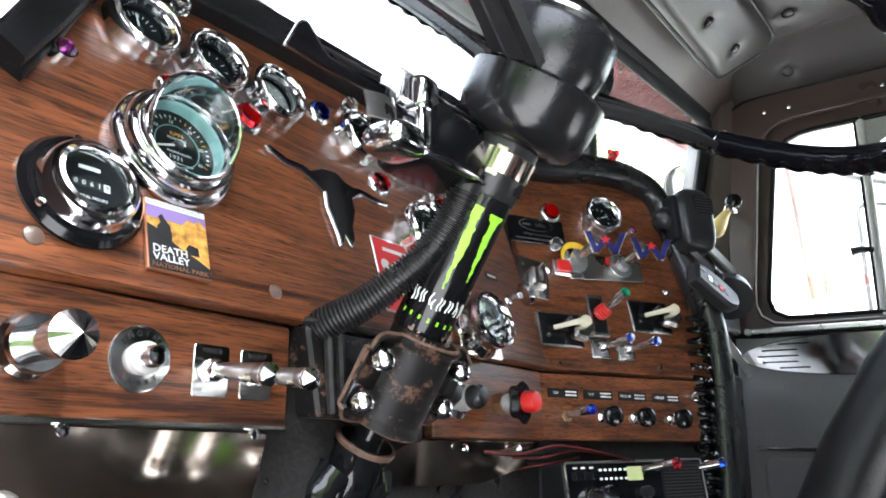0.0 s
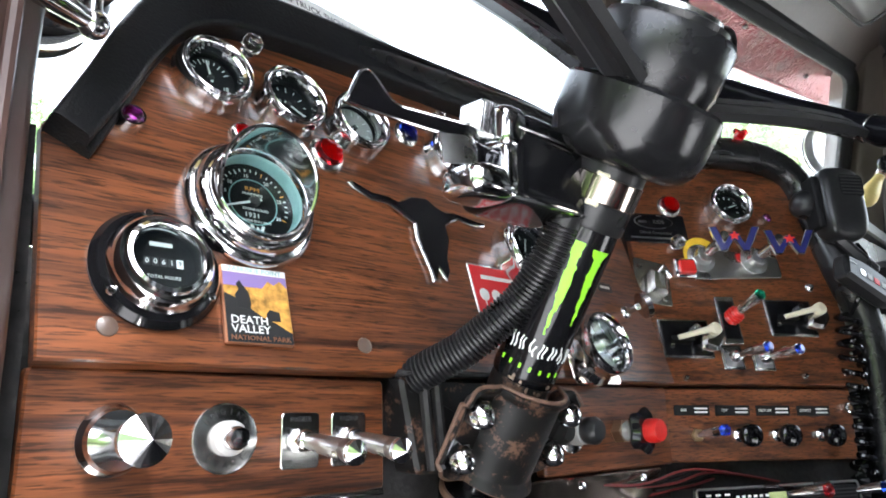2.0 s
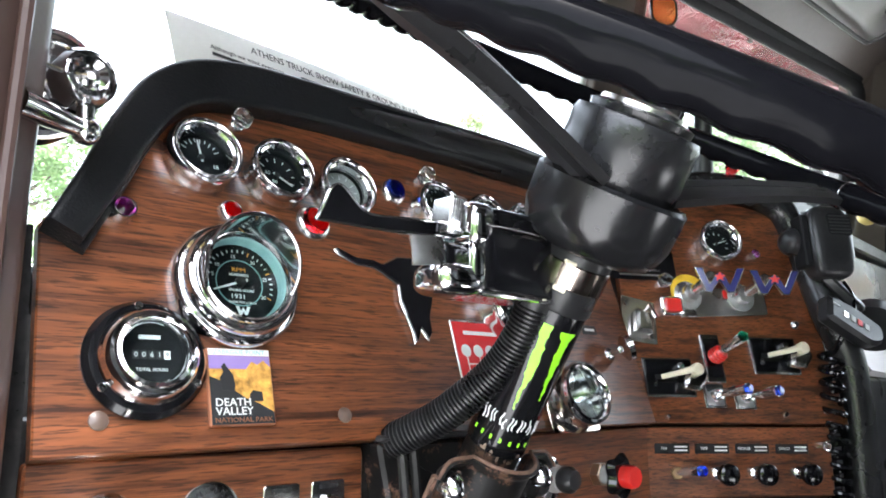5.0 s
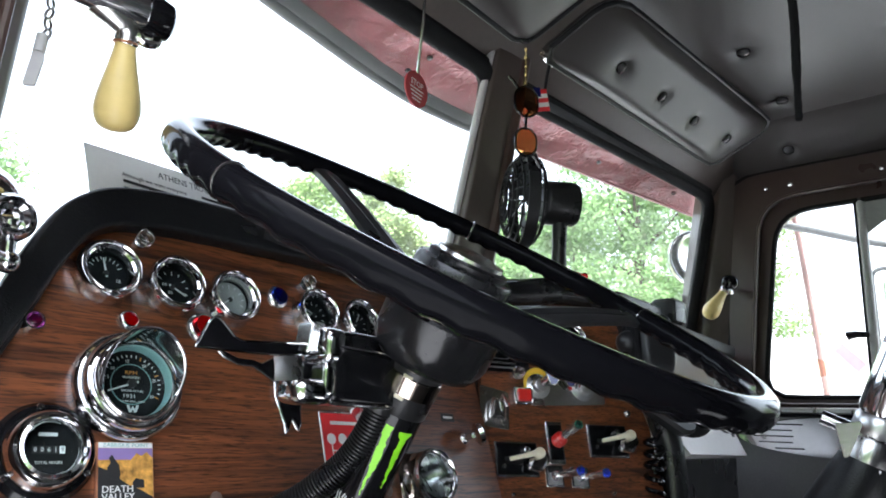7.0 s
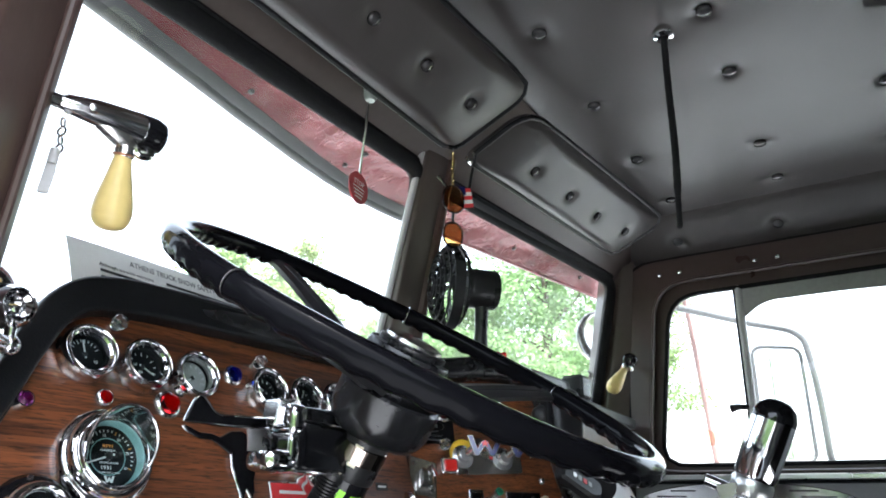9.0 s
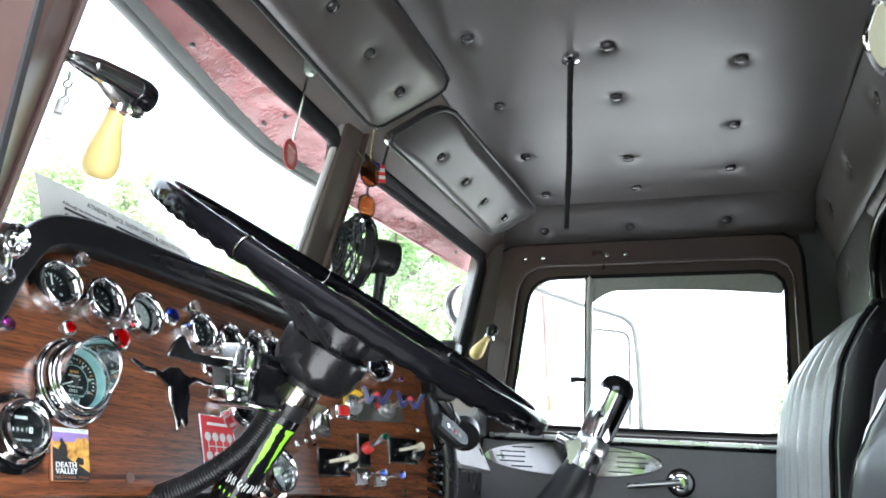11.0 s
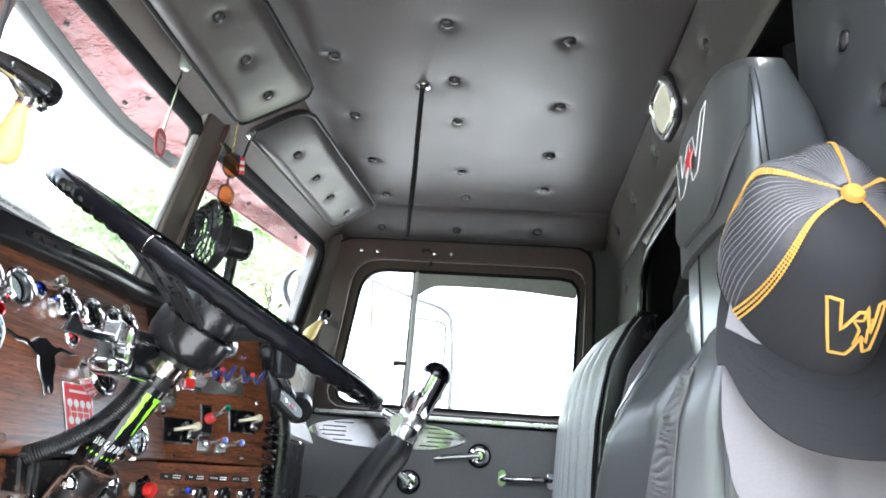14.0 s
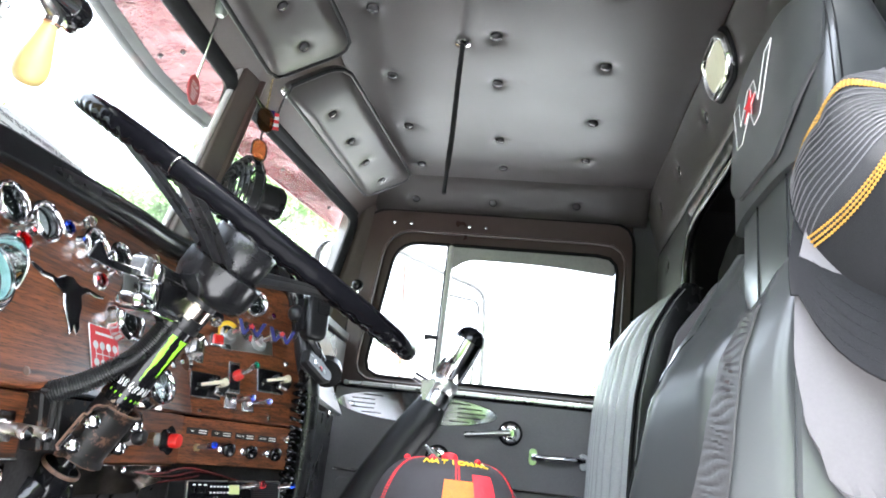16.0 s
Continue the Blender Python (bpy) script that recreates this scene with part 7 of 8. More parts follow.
part("fob", Shape().prism(rpoly([(-0.005, -0.022), (0.004, -0.022), (0.006, 0.002), (0.004, 0.012), (-0.003, 0.012)], 0.002, 3), -0.0015, 0.0015, 0.0004, axes((-0.042, -0.028, 0.932), (0.8, -0.6, 0), (0.15, 0, 1))), grey_paint, keys, "dull metal fob")
part("ferrule", Shape().tube([(-0.0405, -0.029, 0.955), (-0.041, -0.0285, 0.940)], 0.0045, 10), grey_paint, keys)

# chrome lamp beside the pillar
lamp_at = axes((-0.026, 0.040, 0.824), (0.96, 0.26, 0), (0, 0.2, -0.97))
lamp = thing("interior_lamp", "small chrome lamp on a jointed arm by the pillar", "lamp")
part("shell", Shape().lathe([(0.0, 0.0), (0.018, 0.003), (0.032, 0.014), (0.040, 0.032), (0.043, 0.052), (0.043, 0.062)], lamp_at, 36), chrome, lamp, "rounded chrome shell")
part("rim", Shape().ring([(0.043, 0.058), (0.047, 0.058), (0.047, 0.066), (0.043, 0.066)], lamp_at, 36), chrome, lamp, "chrome rim")
part("lens", Shape().lathe([(0.043, 0.062), (0.03, 0.067), (0, 0.070)], lamp_at, 36), crystal, lamp, "clear lens")
part("boss", Shape().ring([(0.006, -0.006), (0.009, -0.010), (0.0105, -0.007), (0.0125, -0.010), (0.0155, -0.004), (0.0155, 0.010), (0.006, 0.010)], axes((-0.026, 0.012, 0.8155), (0.96, 0.10, 0), (0, 0.1, 1)) @ Matrix.Diagonal((1.25, 1.25, -1, 1)), 32), chrome, lamp, "stepped chrome boss")
part("joint", Shape().lathe([(0.013, -0.006), (0.013, 0.006), (0.008, 0.008), (0.005, 0.008)], axes((-0.024, 0.020, 0.817), (0.9, 0.3, 0), (0, 0, 1)), 22), chrome, lamp)
part("rod", Shape().tube([(-0.025, 0.014, 0.814), (-0.023, 0.013, 0.795), (-0.0225, 0.013, 0.785)], [0.007, 0.0055, 0.0055], 12), chrome, lamp)
part("ball", Shape().ball(0.0095, move(-0.022, 0.012, 0.781), 16), chrome, lamp)
part("arm", Shape().tube([(-0.022, 0.012, 0.781), (-0.045, 0.0, 0.782), (-0.065, -0.01, 0.783)], [0.0055, 0.008, 0.009], 12), chrome, lamp)
part("wire", Shape().tube(spline([(-0.026, 0.006, 0.8155), (-0.04, 0.003, 0.813), (-0.06, 0.0, 0.815)], 5), 0.0015, 6), steel, lamp)

# notice on the dash top
sheet = thing("paper_notice", "printed white notice leaning behind the dash edging", "paper")
pm = axes((0.056, 0.082, 0.872), (0.99, 0.13, 0.03), (-0.02, 0.35, 0.93)) @ Matrix.Diagonal((1.03, 1.03, 1, 1))
part("page", Shape().sheet(lambda a, b: pm @ Vector((0.315 * a, 0.062 * b, 0.004 * math.sin(math.pi * a) - 0.003 * b * b)), 24, 6, 0.0004), paper, sheet)
words("ATHENS TRUCK SHOW SAFETY & GROUND RULES", 0.0105, black_ink, sheet, pm @ move(0.185, 0.0445, 0.0046), depth=0.0001, stretch=0.92)
words("Although we want everyone", 0.0066, black_ink, sheet, pm @ move(0.034, 0.0335, 0.0030), depth=0.0001, align="LEFT")
for k, (x0, x1, y) in enumerate(((0.128, 0.30, 0.0335), (0.034, 0.10, 0.025), (0.105, 0.20, 0.025), (0.205, 0.298, 0.025), (0.034, 0.29, 0.0165))):
    part("text_bar", Shape().box(x1 - x0, 0.0034, 0.0002, 0, pm @ move((x0 + x1) / 2, y, 0.0042), r=0.0005), black_ink, sheet)

# microphone, remote and coil cord by the right edging
mic = thing("radio_microphone", "black hand microphone on a clip", "microphone", axes((0.862, -0.098, 0.806), (0.80, -0.60, 0), (0.05, 0.12, 1)))
part("body", pebble((0.0, 0.0, 0.032), (0.030, 0.050, 0.022), 0.55), black_plastic, mic, sharp=60)
part("grille", Shape().prism(rrect(0.034, 0.03, 0.006), 0.051, 0.054, 0.001, move(0.008, 0.02, 0)), rubber, mic)
for k in range(6):
    part("slot", Shape().box(0.028, 0.0018, 0.001, 0, move(0.008, 0.009 + 0.0045 * k, 0.0538), r=0.0004), black_ink, mic)
part("side_ridge", Shape().prism(rrect(0.010, 0.07, 0.003), 0.02, 0.046, 0.002, move(-0.034, 0.0, 0)), rubber, mic)
part("clip", Shape().lathe([(0.010, 0), (0.010, 0.010), (0.006, 0.014)], move(-0.03, 0.02, 0.0), 16), steel, mic)
rem = thing("remote_handset", "flat black handset with small marked keys", "remote control")
a, b = Vector((0.825, -0.098, 0.798)), Vector((0.882, -0.176, 0.688))
rm = axes(a, b - a, (0.45, 0.35, 0.4))
ln = (b - a).length
part("stalk", Shape().prism(rpoly([(-0.01, -0.013), (ln * 0.7, -0.015), (ln * 0.7, 0.015), (-0.01, 0.013)], 0.008, 3), -0.006, 0.008, 0.003, rm), black_plastic, rem)
hm = axes((0.790, -0.140, 0.721), (0.082, -0.030, -0.036), (0.30, 0.20, 0.90))
part("head", Shape().prism(rpoly([(-0.008, -0.019), (0.070, -0.023), (0.094, -0.008), (0.090, 0.016), (0.030, 0.021), (-0.006, 0.015)], [0.006, 0.014, 0.014, 0.012, 0.02, 0.006], 5), -0.014, 0.008, 0.005, hm), black_plastic, rem, "black handset head")
for k in range(4):
    part("key", Shape().prism(rrect(0.0085, 0.0085, 0.001), 0.008, 0.0088, 0.0002, hm @ move(0.020 + 0.0125 * k, -0.003, 0)), (steel, grey_plastic, red_print, grey_plastic)[k], rem)
part("mark", Shape().prism(rrect(0.012, 0.002, 0.0008), 0.008, 0.0086, 0, hm @ move(0.004, 0.004, 0)), grey_plastic, rem, "pale printed line")
part("ball", Shape().ball(0.019, move(0.818, -0.092, 0.812), 18), black_plastic, rem)
part("pod", Shape().tube([Vector((0.892, -0.155, 0.700)), Vector((0.915, -0.15, 0.716))], [0.034, 0.03], 20), black_plastic, rem, "round black pod behind the keys")
coil = []
for k in range(16 * 14 + 1):
    a = 2 * math.pi * k / 14
    coil.append(Vector((0.822, -0.127, 0.668 - 0.0160 * k / 14)) + Vector((0.0125 * math.cos(a), 0.0125 * math.sin(a), 0)))
cord = thing("coil_cord", "black coiled microphone cord hanging by the edging", "cord")
part("coil", Shape().tube(coil, 0.0036, 8), black_gloss, cord)
part("lead", Shape().tube(spline([(0.862, -0.135, 0.76), (0.848, -0.150, 0.735), (0.836, -0.150, 0.705), (0.826, -0.140, 0.685), (0.8345, -0.127, 0.668)], 6), 0.003, 7), black_gloss, cord)

# radio below the switch panel
rad = thing("cb_radio", "black two-way radio hung below the dash", "radio", on_wing(0.085, -0.128, 0.030) @ pose(0, 0, 0, -6, 0, 2))
part("case", Shape().prism(rrect(0.200, 0.056, 0.004), -0.16, 0.0, 0.002), black_plastic, rad)
part("front", Shape().prism(rrect(0.196, 0.052, 0.003), 0.0, 0.004, 0.0015), black_gloss, rad)
part("rim", Shape().tube([(x, y, 0.003) for x, y in rrect(0.197, 0.053, 0.003, 3)], 0.0012, 6, True), brushed, rad, "thin bright rim")
part("speaker_grille", Shape().prism(rrect(0.062, 0.046, 0.002), 0.004, 0.0052, 0.0005, move(0.064, 0.0, 0)), rubber, rad)
for k in range(11):
    part("slot", Shape().box(0.056, 0.0016, 0.0006, 0, move(0.064, -0.019 + 0.0038 * k, 0.0050), r=0.0003), black_ink, rad)
part("display", Shape().prism(rrect(0.022, 0.016, 0.001), 0.004, 0.005, 0.0003, move(-0.004, 0.012, 0)), material("pale display", (0.5, 0.55, 0.25), 0.4), rad, "pale green display")
for k in range(3):
    part("small_switch", Shape().prism(rrect(0.006, 0.010, 0.002), 0.004, 0.010, 0.001, move(-0.086 + 0.011 * k, 0.011, 0)), black_gloss, rad)
    part("word_bar", Shape().box(0.006, 0.0022, 0.0002, 0, move(-0.086 + 0.011 * k, 0.020, 0.004), r=0.0004), white_ink, rad)
for k in range(6):
    for j in range(2):
        part("word_bar", Shape().box(0.004, 0.0026, 0.0002, 0, move(-0.052 + 0.007 * k, 0.017 - 0.010 * j, 0.004), r=0.0004), white_ink, rad)
for x, y, r in ((-0.070, -0.012, 0.011), (-0.046, -0.010, 0.010), (0.006, -0.010, 0.007)):
    part("knob", Shape().lathe([(r, 0.004), (r, 0.012), (r * 0.85, 0.016), (0, 0.017)], move(x, y, 0), 20), chrome if r > 0.008 else black_plastic, rad)
lm = pose(0.008, 0.016, 0.004, -4, 38, 0)
part("toggle", Shape().lathe([(0.004, 0), (0.004, 0.012), (0.0058, 0.018), (0.0062, 0.038)], lm, 16), chrome, rad, "chrome toggle")
part("jewel", Shape().prism(circle(0.0075, 10), 0.038, 0.046, 0.002, lm), ruby, rad, "red jewel tip")
lm2 = pose(0.094, 0.016, 0.0, -4, 30, 0)
part("toggle", Shape().lathe([(0.004, 0), (0.0055, 0.02), (0.006, 0.030)], lm2, 14), chrome, rad)
part("jewel", Shape().prism(circle(0.0066, 10), 0.030, 0.036, 0.002, lm2), sapphire, rad, "blue jewel tip")
part("word_bar", Shape().box(0.040, 0.0034, 0.0002, 0, move(0.066, -0.0225, 0.0053), r=0.0006), white_ink, rad)
part("mic_plug", Shape().tube([rad.matrix_basis.inverted() @ (rad.matrix_basis @ Vector(p)) for p in ((-0.070, -0.012, 0.016), (-0.068, -0.016, 0.034), (-0.055, -0.026, 0.046), (-0.035, -0.045, 0.05))], [0.008, 0.007, 0.005, 0.0045], 12), black_plastic, rad)
wire_red = material("dusty red wire", (0.16, 0.02, 0.02), 0.5)
for k in range(5):
    y0 = 0.02 + 0.012 * k
    w = spline([(0.30 + 0.05 * k, 0.03, 0.47 - 0.004 * k), (0.40 + 0.04 * k, 0.01, 0.485 - 0.006 * k), (0.52 + 0.03 * k, -0.01, 0.478 - 0.002 * k), (0.62 + 0.02 * k, -0.02, 0.488 - 0.003 * k), (0.74, -0.06, 0.47)], 6)
    tagged(part("wire", Shape().tube(w, 0.0013, 6), wire_red if k % 2 == 0 else rubber), "thin wire hanging below the dash", "wire", group="dash wires")

# ---------- gear lever ----------
GX = 0.78
gear = thing("gear_lever", "chrome-topped gear lever with a leather sleeve", "gear lever")
gp = lambda y, z: Vector((GX, y, z))
ga, gb = gp(-0.424, 0.684), gp(-0.476, 0.796)
gd = (gb - ga).normalized()
kb = along(ga, gb)
part("grip", Shape().lathe([(0.026, 0.020), (0.0285, 0.026), (0.0300, 0.075), (0.0300, 0.105)], kb, 32), chrome, gear, "chrome grip")
part("cap", Shape().lathe([(0.0302, 0.104), (0.0300, 0.112), (0.026, 0.124), (0.016, 0.133), (0, 0.136)], kb, 32), black_gloss, gear, "gloss black domed cap")
part("collar", Shape().lathe([(0.024, -0.040), (0.0285, -0.036), (0.0285, -0.008), (0.027, -0.006), (0.0285, -0.004), (0.0285, 0.016), (0.025, 0.022)], kb, 30), brushed, gear, "ribbed metal collar")
part("splitter", Shape().tube([ga + gd * 0.004 + Vector((0, 0.024, 0)), ga + gd * 0.016 + Vector((-0.01, 0.062, 0.004))], [0.0085, 0.0085], 12), chrome, gear, "small range button")
part("clip", Shape().prism(rpoly([(-0.02, -0.018), (0.012, -0.024), (0.018, 0.016), (-0.01, 0.02)], 0.004, 3), 0, 0.003, 0.001, axes(ga + Vector((-0.026, 0.02, -0.006)), (0, 1, 0), (0, 0, 1))), steel, gear)
part("sleeve", Shape().tube([ga - gd * 0.034, ga - gd * 0.06, gp(-0.36, 0.575), gp(-0.31, 0.49), gp(-0.25, 0.36), gp(-0.20, 0.22)], [0.029, 0.035, 0.037, 0.039, 0.042, 0.045], 20), vinyl_black, gear, "stitched black leather sleeve")
part("seam", Shape().tube([ga - gd * 0.045 + Vector((-0.020, -0.022, 0)), gp(-0.385, 0.565) + Vector((-0.020, 0, 0)), gp(-0.335, 0.48) + Vector((-0.02, 0, 0))], 0.0018, 6), white_ink, gear)
part("boot", Shape().lathe([(0.13, 0.0), (0.12, 0.03), (0.10, 0.05), (0.10, 0.09), (0.07, 0.12), (0.07, 0.16), (0.045, 0.20), (0.04, 0.25)], move(GX, -0.18, 0.0), 30), rubber, gear, "rubber floor boot")


# ---------- seats ----------
def loft(sections, n=28):
    """A closed skin through outlines of equal count, ends capped."""
    s = Shape()
    verts = [p for sec in sections for p in sec]
    m = len(sections[0])
    faces = []
    for k in range(len(sections) - 1):
        faces += [(k * m + j, k * m + (j + 1) % m, (k + 1) * m + (j + 1) % m, (k + 1) * m + j) for j in range(m)]
    faces += [tuple(range(m))[::-1], tuple((len(sections) - 1) * m + j for j in range(m))]
    return s.add(verts, faces)


def between(table, z):
    """A value read from rows of (height, value)."""
    for (z0, a), (z1, b) in zip(table, table[1:]):
        if z <= z1:
            t = min(1, max(0, (z - z0) / (z1 - z0)))
            t = t * t * (3 - 2 * t) * 0.4 + t * 0.6
            return a + (b - a) * t
    return table[-1][1]


SX = 0.245
RIDGE = [(0.42, -0.735), (0.52, -0.742), (0.60, -0.757), (0.66, -0.768), (0.70, -0.786), (0.74, -0.809), (0.78, -0.839), (0.854, -0.880), (0.905, -0.905)]
WING = [(0.42, -0.785), (0.60, -0.788), (0.66, -0.789), (0.70, -0.794), (0.735, -0.807), (0.82, -0.847), (0.90, -0.889), (0.92, -0.905)]
WIDE = [(0.42, 0.272), (0.70, 0.272), (0.80, 0.268), (0.86, 0.258), (0.90, 0.235), (0.92, 0.205)]

seat = thing("driver_seat", "high-backed driver seat in grey-green leather", "seat")
secs = []
for k in range(24):
    z = 0.42 + 0.50 * k / 23
    w = between(WIDE, z)
    back = -0.945
    o = rpoly([(-w, back), (w, back), (w, between(WING, z) - 0.016), (w - 0.045, between(WING, z) - 0.030), (0.135, -0.884), (-0.135, -0.884), (-w + 0.045, between(WING, z) - 0.030), (-w, between(WING, z) - 0.016)], 0.012, 3)
    secs.append([(SX + x, y, z) for x, y in o])
part("backrest", loft(secs), leather, seat, "grey-green leather backrest with wings")
secs = []
for k in range(12):
    z = 0.44 + 0.52 * k / 11
    o = rpoly([(-0.145, -0.90), (0.145, -0.90), (0.142, -0.882), (0.06, -0.877), (-0.06, -0.877), (-0.142, -0.882)], 0.010, 3)
    secs.append([(SX + x, y, z) for x, y in o])
part("centre_panel", loft(secs), leather, seat, "narrow leather centre panel")
for x in (-0.055, 0.055):
    part("seam", Shape().tube([(SX + x, -0.8765, 0.45 + 0.05 * k) for k in range(11)], 0.0016, 6), vinyl_black, seat, "dark sewn seam")
for side in (-1, 1):
    secs = []
    for k in range(26):
        z = 0.43 + 0.465 * k / 25
        ry, wy, w = between(RIDGE, z), between(WING, z), between(WIDE, z)
        o = rpoly([(0.10, -0.90), (w - 0.03, -0.90), (w - 0.006, wy - 0.010), (w - 0.035, 0.5 * (wy + ry) + 0.004), (0.205, ry), (0.188, ry - 0.004), (0.125, min(-0.822 + 0.0 * z, ry - 0.03))], 0.010, 3)
        pts = [(SX + side * x, y, z) for x, y in o]
        secs.append(pts if side > 0 else pts[::-1])
    bol = part("bolster", loft(secs), leather, seat, "thick leather side bolster")
    if side < 0:
        def gathered(a, b):
            z = 0.45 + 0.26 * a
            ry, wy = between(RIDGE, z), between(WING, z)
            fold = 0.0011 * math.sin(a * 230 + 4 * math.sin(b * 3 + a * 31)) * math.sin(math.pi * b)
            return (SX - (0.210 + 0.030 * b), ry + (0.5 * (wy + ry) - ry) * b + 0.0035 + fold, z)
        part("pleat", Shape().sheet(gathered, 120, 8, 0.002), leather_mid, bol, "gathered outer strip with sewn edge")
    part("seam", Shape().tube([(SX + side * 0.208, between(RIDGE, 0.45 + 0.02 * k) + 0.0006, 0.45 + 0.02 * k) for k in range(19)], 0.0011, 5), vinyl_black, bol, "dark sewn seam")
    if side > 0:
        part("piping", Shape().tube([(SX + side * (between(WIDE, 0.45 + 0.022 * k) + 0.001), between(WING, 0.45 + 0.022 * k) - 0.012, 0.45 + 0.022 * k) for k in range(21)], 0.0028, 7), leather_light, seat, "pale piping along the wing")
    cloth_edge = [(0.50, -0.935), (0.525, -0.875), (0.565, -0.828), (0.61, -0.806), (0.66, -0.799), (0.72, -0.801), (0.773, -0.812), (0.85, -0.86), (0.91, -0.925)]

    def side_cloth(a, b):
        z = 0.505 + 0.395 * a
        y0 = between(cloth_edge, z) - 0.004
        y = y0 + (-0.94 - y0) * b
        crease = 0.003 * math.sin(60 * (b + a)) * math.exp(-((a - 0.12) / 0.1) ** 2)
        puff = 0.010 * math.sin(math.pi * min(1, b * 1.5 + 0.05)) * math.sin(math.pi * min(1, a * 1.1 + 0.04))
        return (SX + side * (min(between(WIDE, z), 0.272) + 0.004 + puff + crease), y, z)

    part("side_panel", Shape().sheet(side_cloth, 40, 16, -0.006 * side), leather_light, seat, "light grey cloth outer side")
HX = 0.2625
secs = []
for k in range(16):
    t = k / 15
    z = 0.915 + 0.186 * t
    w = 0.172 * (0.95 + 0.05 * min(1, t * 2.5)) * (1 - 0.07 * max(0, t - 0.7) / 0.3)
    f0 = -0.867 - 0.010 * t ** 2
    dome_z = lambda x: 0.046 * t ** 3 * (1 - (x / 0.172) ** 2)
    bk = -0.990 + 0.048 * t ** 2
    o = rpoly([(-w, bk), (w, bk), (w, f0 - 0.014), (w * 0.5, f0 - 0.001), (0, f0), (-w * 0.5, f0 - 0.001), (-w, f0 - 0.014)], [0.035, 0.035, 0.014, 0.05, 0.05, 0.05, 0.014], 5)
    secs.append([(HX + x, y, z + dome_z(x)) for x, y in o])
for shrink, lift in ((0.97, 0.006), (0.90, 0.011), (0.76, 0.015), (0.5, 0.017)):
    secs.append([(HX + (x - HX) * shrink, -0.912 + (y + 0.912) * shrink * 0.95, z + lift) for x, y, z in secs[15]])
head = part("headrest", loft(secs), leather, seat, "padded leather headrest")


def flap(a, b):
    s = 2 * a - 1
    low = 0.936 + 0.080 * max(0, (abs(s) - 0.40) / 0.60) ** 1.4
    z = low + (1.090 - low) * b
    t = (z - 0.915) / 0.178
    return (HX + 0.1685 * s, -0.8640 - 0.010 * max(0, t) ** 2 - 0.017 * abs(s) ** 5 - 0.001 * (1 - b), z + 0.046 * max(0, t) ** 3 * (1 - s * s))


part("flap", Shape().sheet(flap, 40, 18, 0.004), leather, head, "leather front panel with a curved hem")
part("hem", Shape().tube([Vector(flap(0.03 + 0.94 * k / 40, 0.0)) + Vector((0, -0.0012, 0.0005)) for k in range(41)], 0.0014, 6), leather_light, head, "pale turned hem")
for off in (0.0, 0.008):
    part("stitch", Shape().tube([(HX - 0.1735 - 0.0004 * (off > 0) + 0.012 * max(0, k - 8) ** 2 / 16, -0.886 - off - 0.010 * (1 - k / 12), 0.93 + 0.0145 * k) for k in range(12)], 0.0009, 5), vinyl_black, head, "double row of stitching")
em = Matrix.Translation((0.279, -0.8618, 1.047)) @ Matrix(((-1, 0, 0, 0), (0, -0.06, 1, 0), (0, 1, 0.06, 0), (0, 0, 0, 1)))
zig = [(-0.083, 0.034), (-0.058, 0.038), (-0.040, -0.006), (-0.016, 0.036), (0.012, 0.036), (0.036, -0.006), (0.054, 0.052), (0.080, 0.056), (0.050, -0.034), (0.026, -0.038), (0.0, -0.004), (-0.026, -0.040), (-0.050, -0.038)]
part("emblem", Shape().tube([em @ Vector((x, y, 0)) for x, y in zig], 0.0007, 6, True), white_ink, head, "white embroidered zigzag outline")
pts = []
for i in range(10):
    a, r = radians(90 + 36 * i), (0.024 if i % 2 == 0 else 0.0095)
    pts.append((0.0 + r * math.cos(a), 0.004 + r * math.sin(a)))
part("star", Shape().prism(pts, -0.001, 0.002, 0.0004, em), red_thread, head, "red embroidered star")
part("star_edge", Shape().tube([em @ Vector((x * 1.08, 0.004 + (y - 0.004) * 1.08, 0.001)) for x, y in pts], 0.0006, 5, True), white_ink, head)
part("cushion", loft([[(x, y, z) for x, y in rpoly([(0.25 - w, -0.86), (0.25 + w, -0.86), (0.25 + w, -0.42), (0.25 - w, -0.42)], 0.05, 4)] for w, z in ((0.235, 0.33), (0.25, 0.35), (0.25, 0.43), (0.235, 0.452))]), leather, seat, "leather seat cushion")
part("base", Shape().prism(rrect(0.40, 0.38, 0.03), 0.0, 0.34, 0.005, move(0.25, -0.64, 0)), black_plastic, seat)
part("hook", Shape().tube([(-0.015, -0.900, 0.83), (-0.045, -0.898, 0.832), (-0.070, -0.897, 0.846)], 0.004, 8), black_plastic, seat)

def pillow_point(a, b):
    th, ph = 2 * math.pi * a, math.pi * (b - 0.5)
    c = math.copysign(abs(math.cos(ph)) ** 0.6, math.cos(ph))
    x, z = math.cos(th) * c, math.sin(th) * c
    x, z = math.copysign(abs(x) ** 0.7, x), math.copysign(abs(z) ** 0.7, z)
    return (0.93 + 0.22 * x, -1.08 + 0.07 * math.sin(ph) + 0.006 * noise.noise((x * 4, z * 4, 1)), 0.98 + 0.16 * z)


tagged(part("pillow", Shape().sheet(pillow_point, 48, 24), cloth_black), "black pillow standing in the sleeper opening", "pillow")

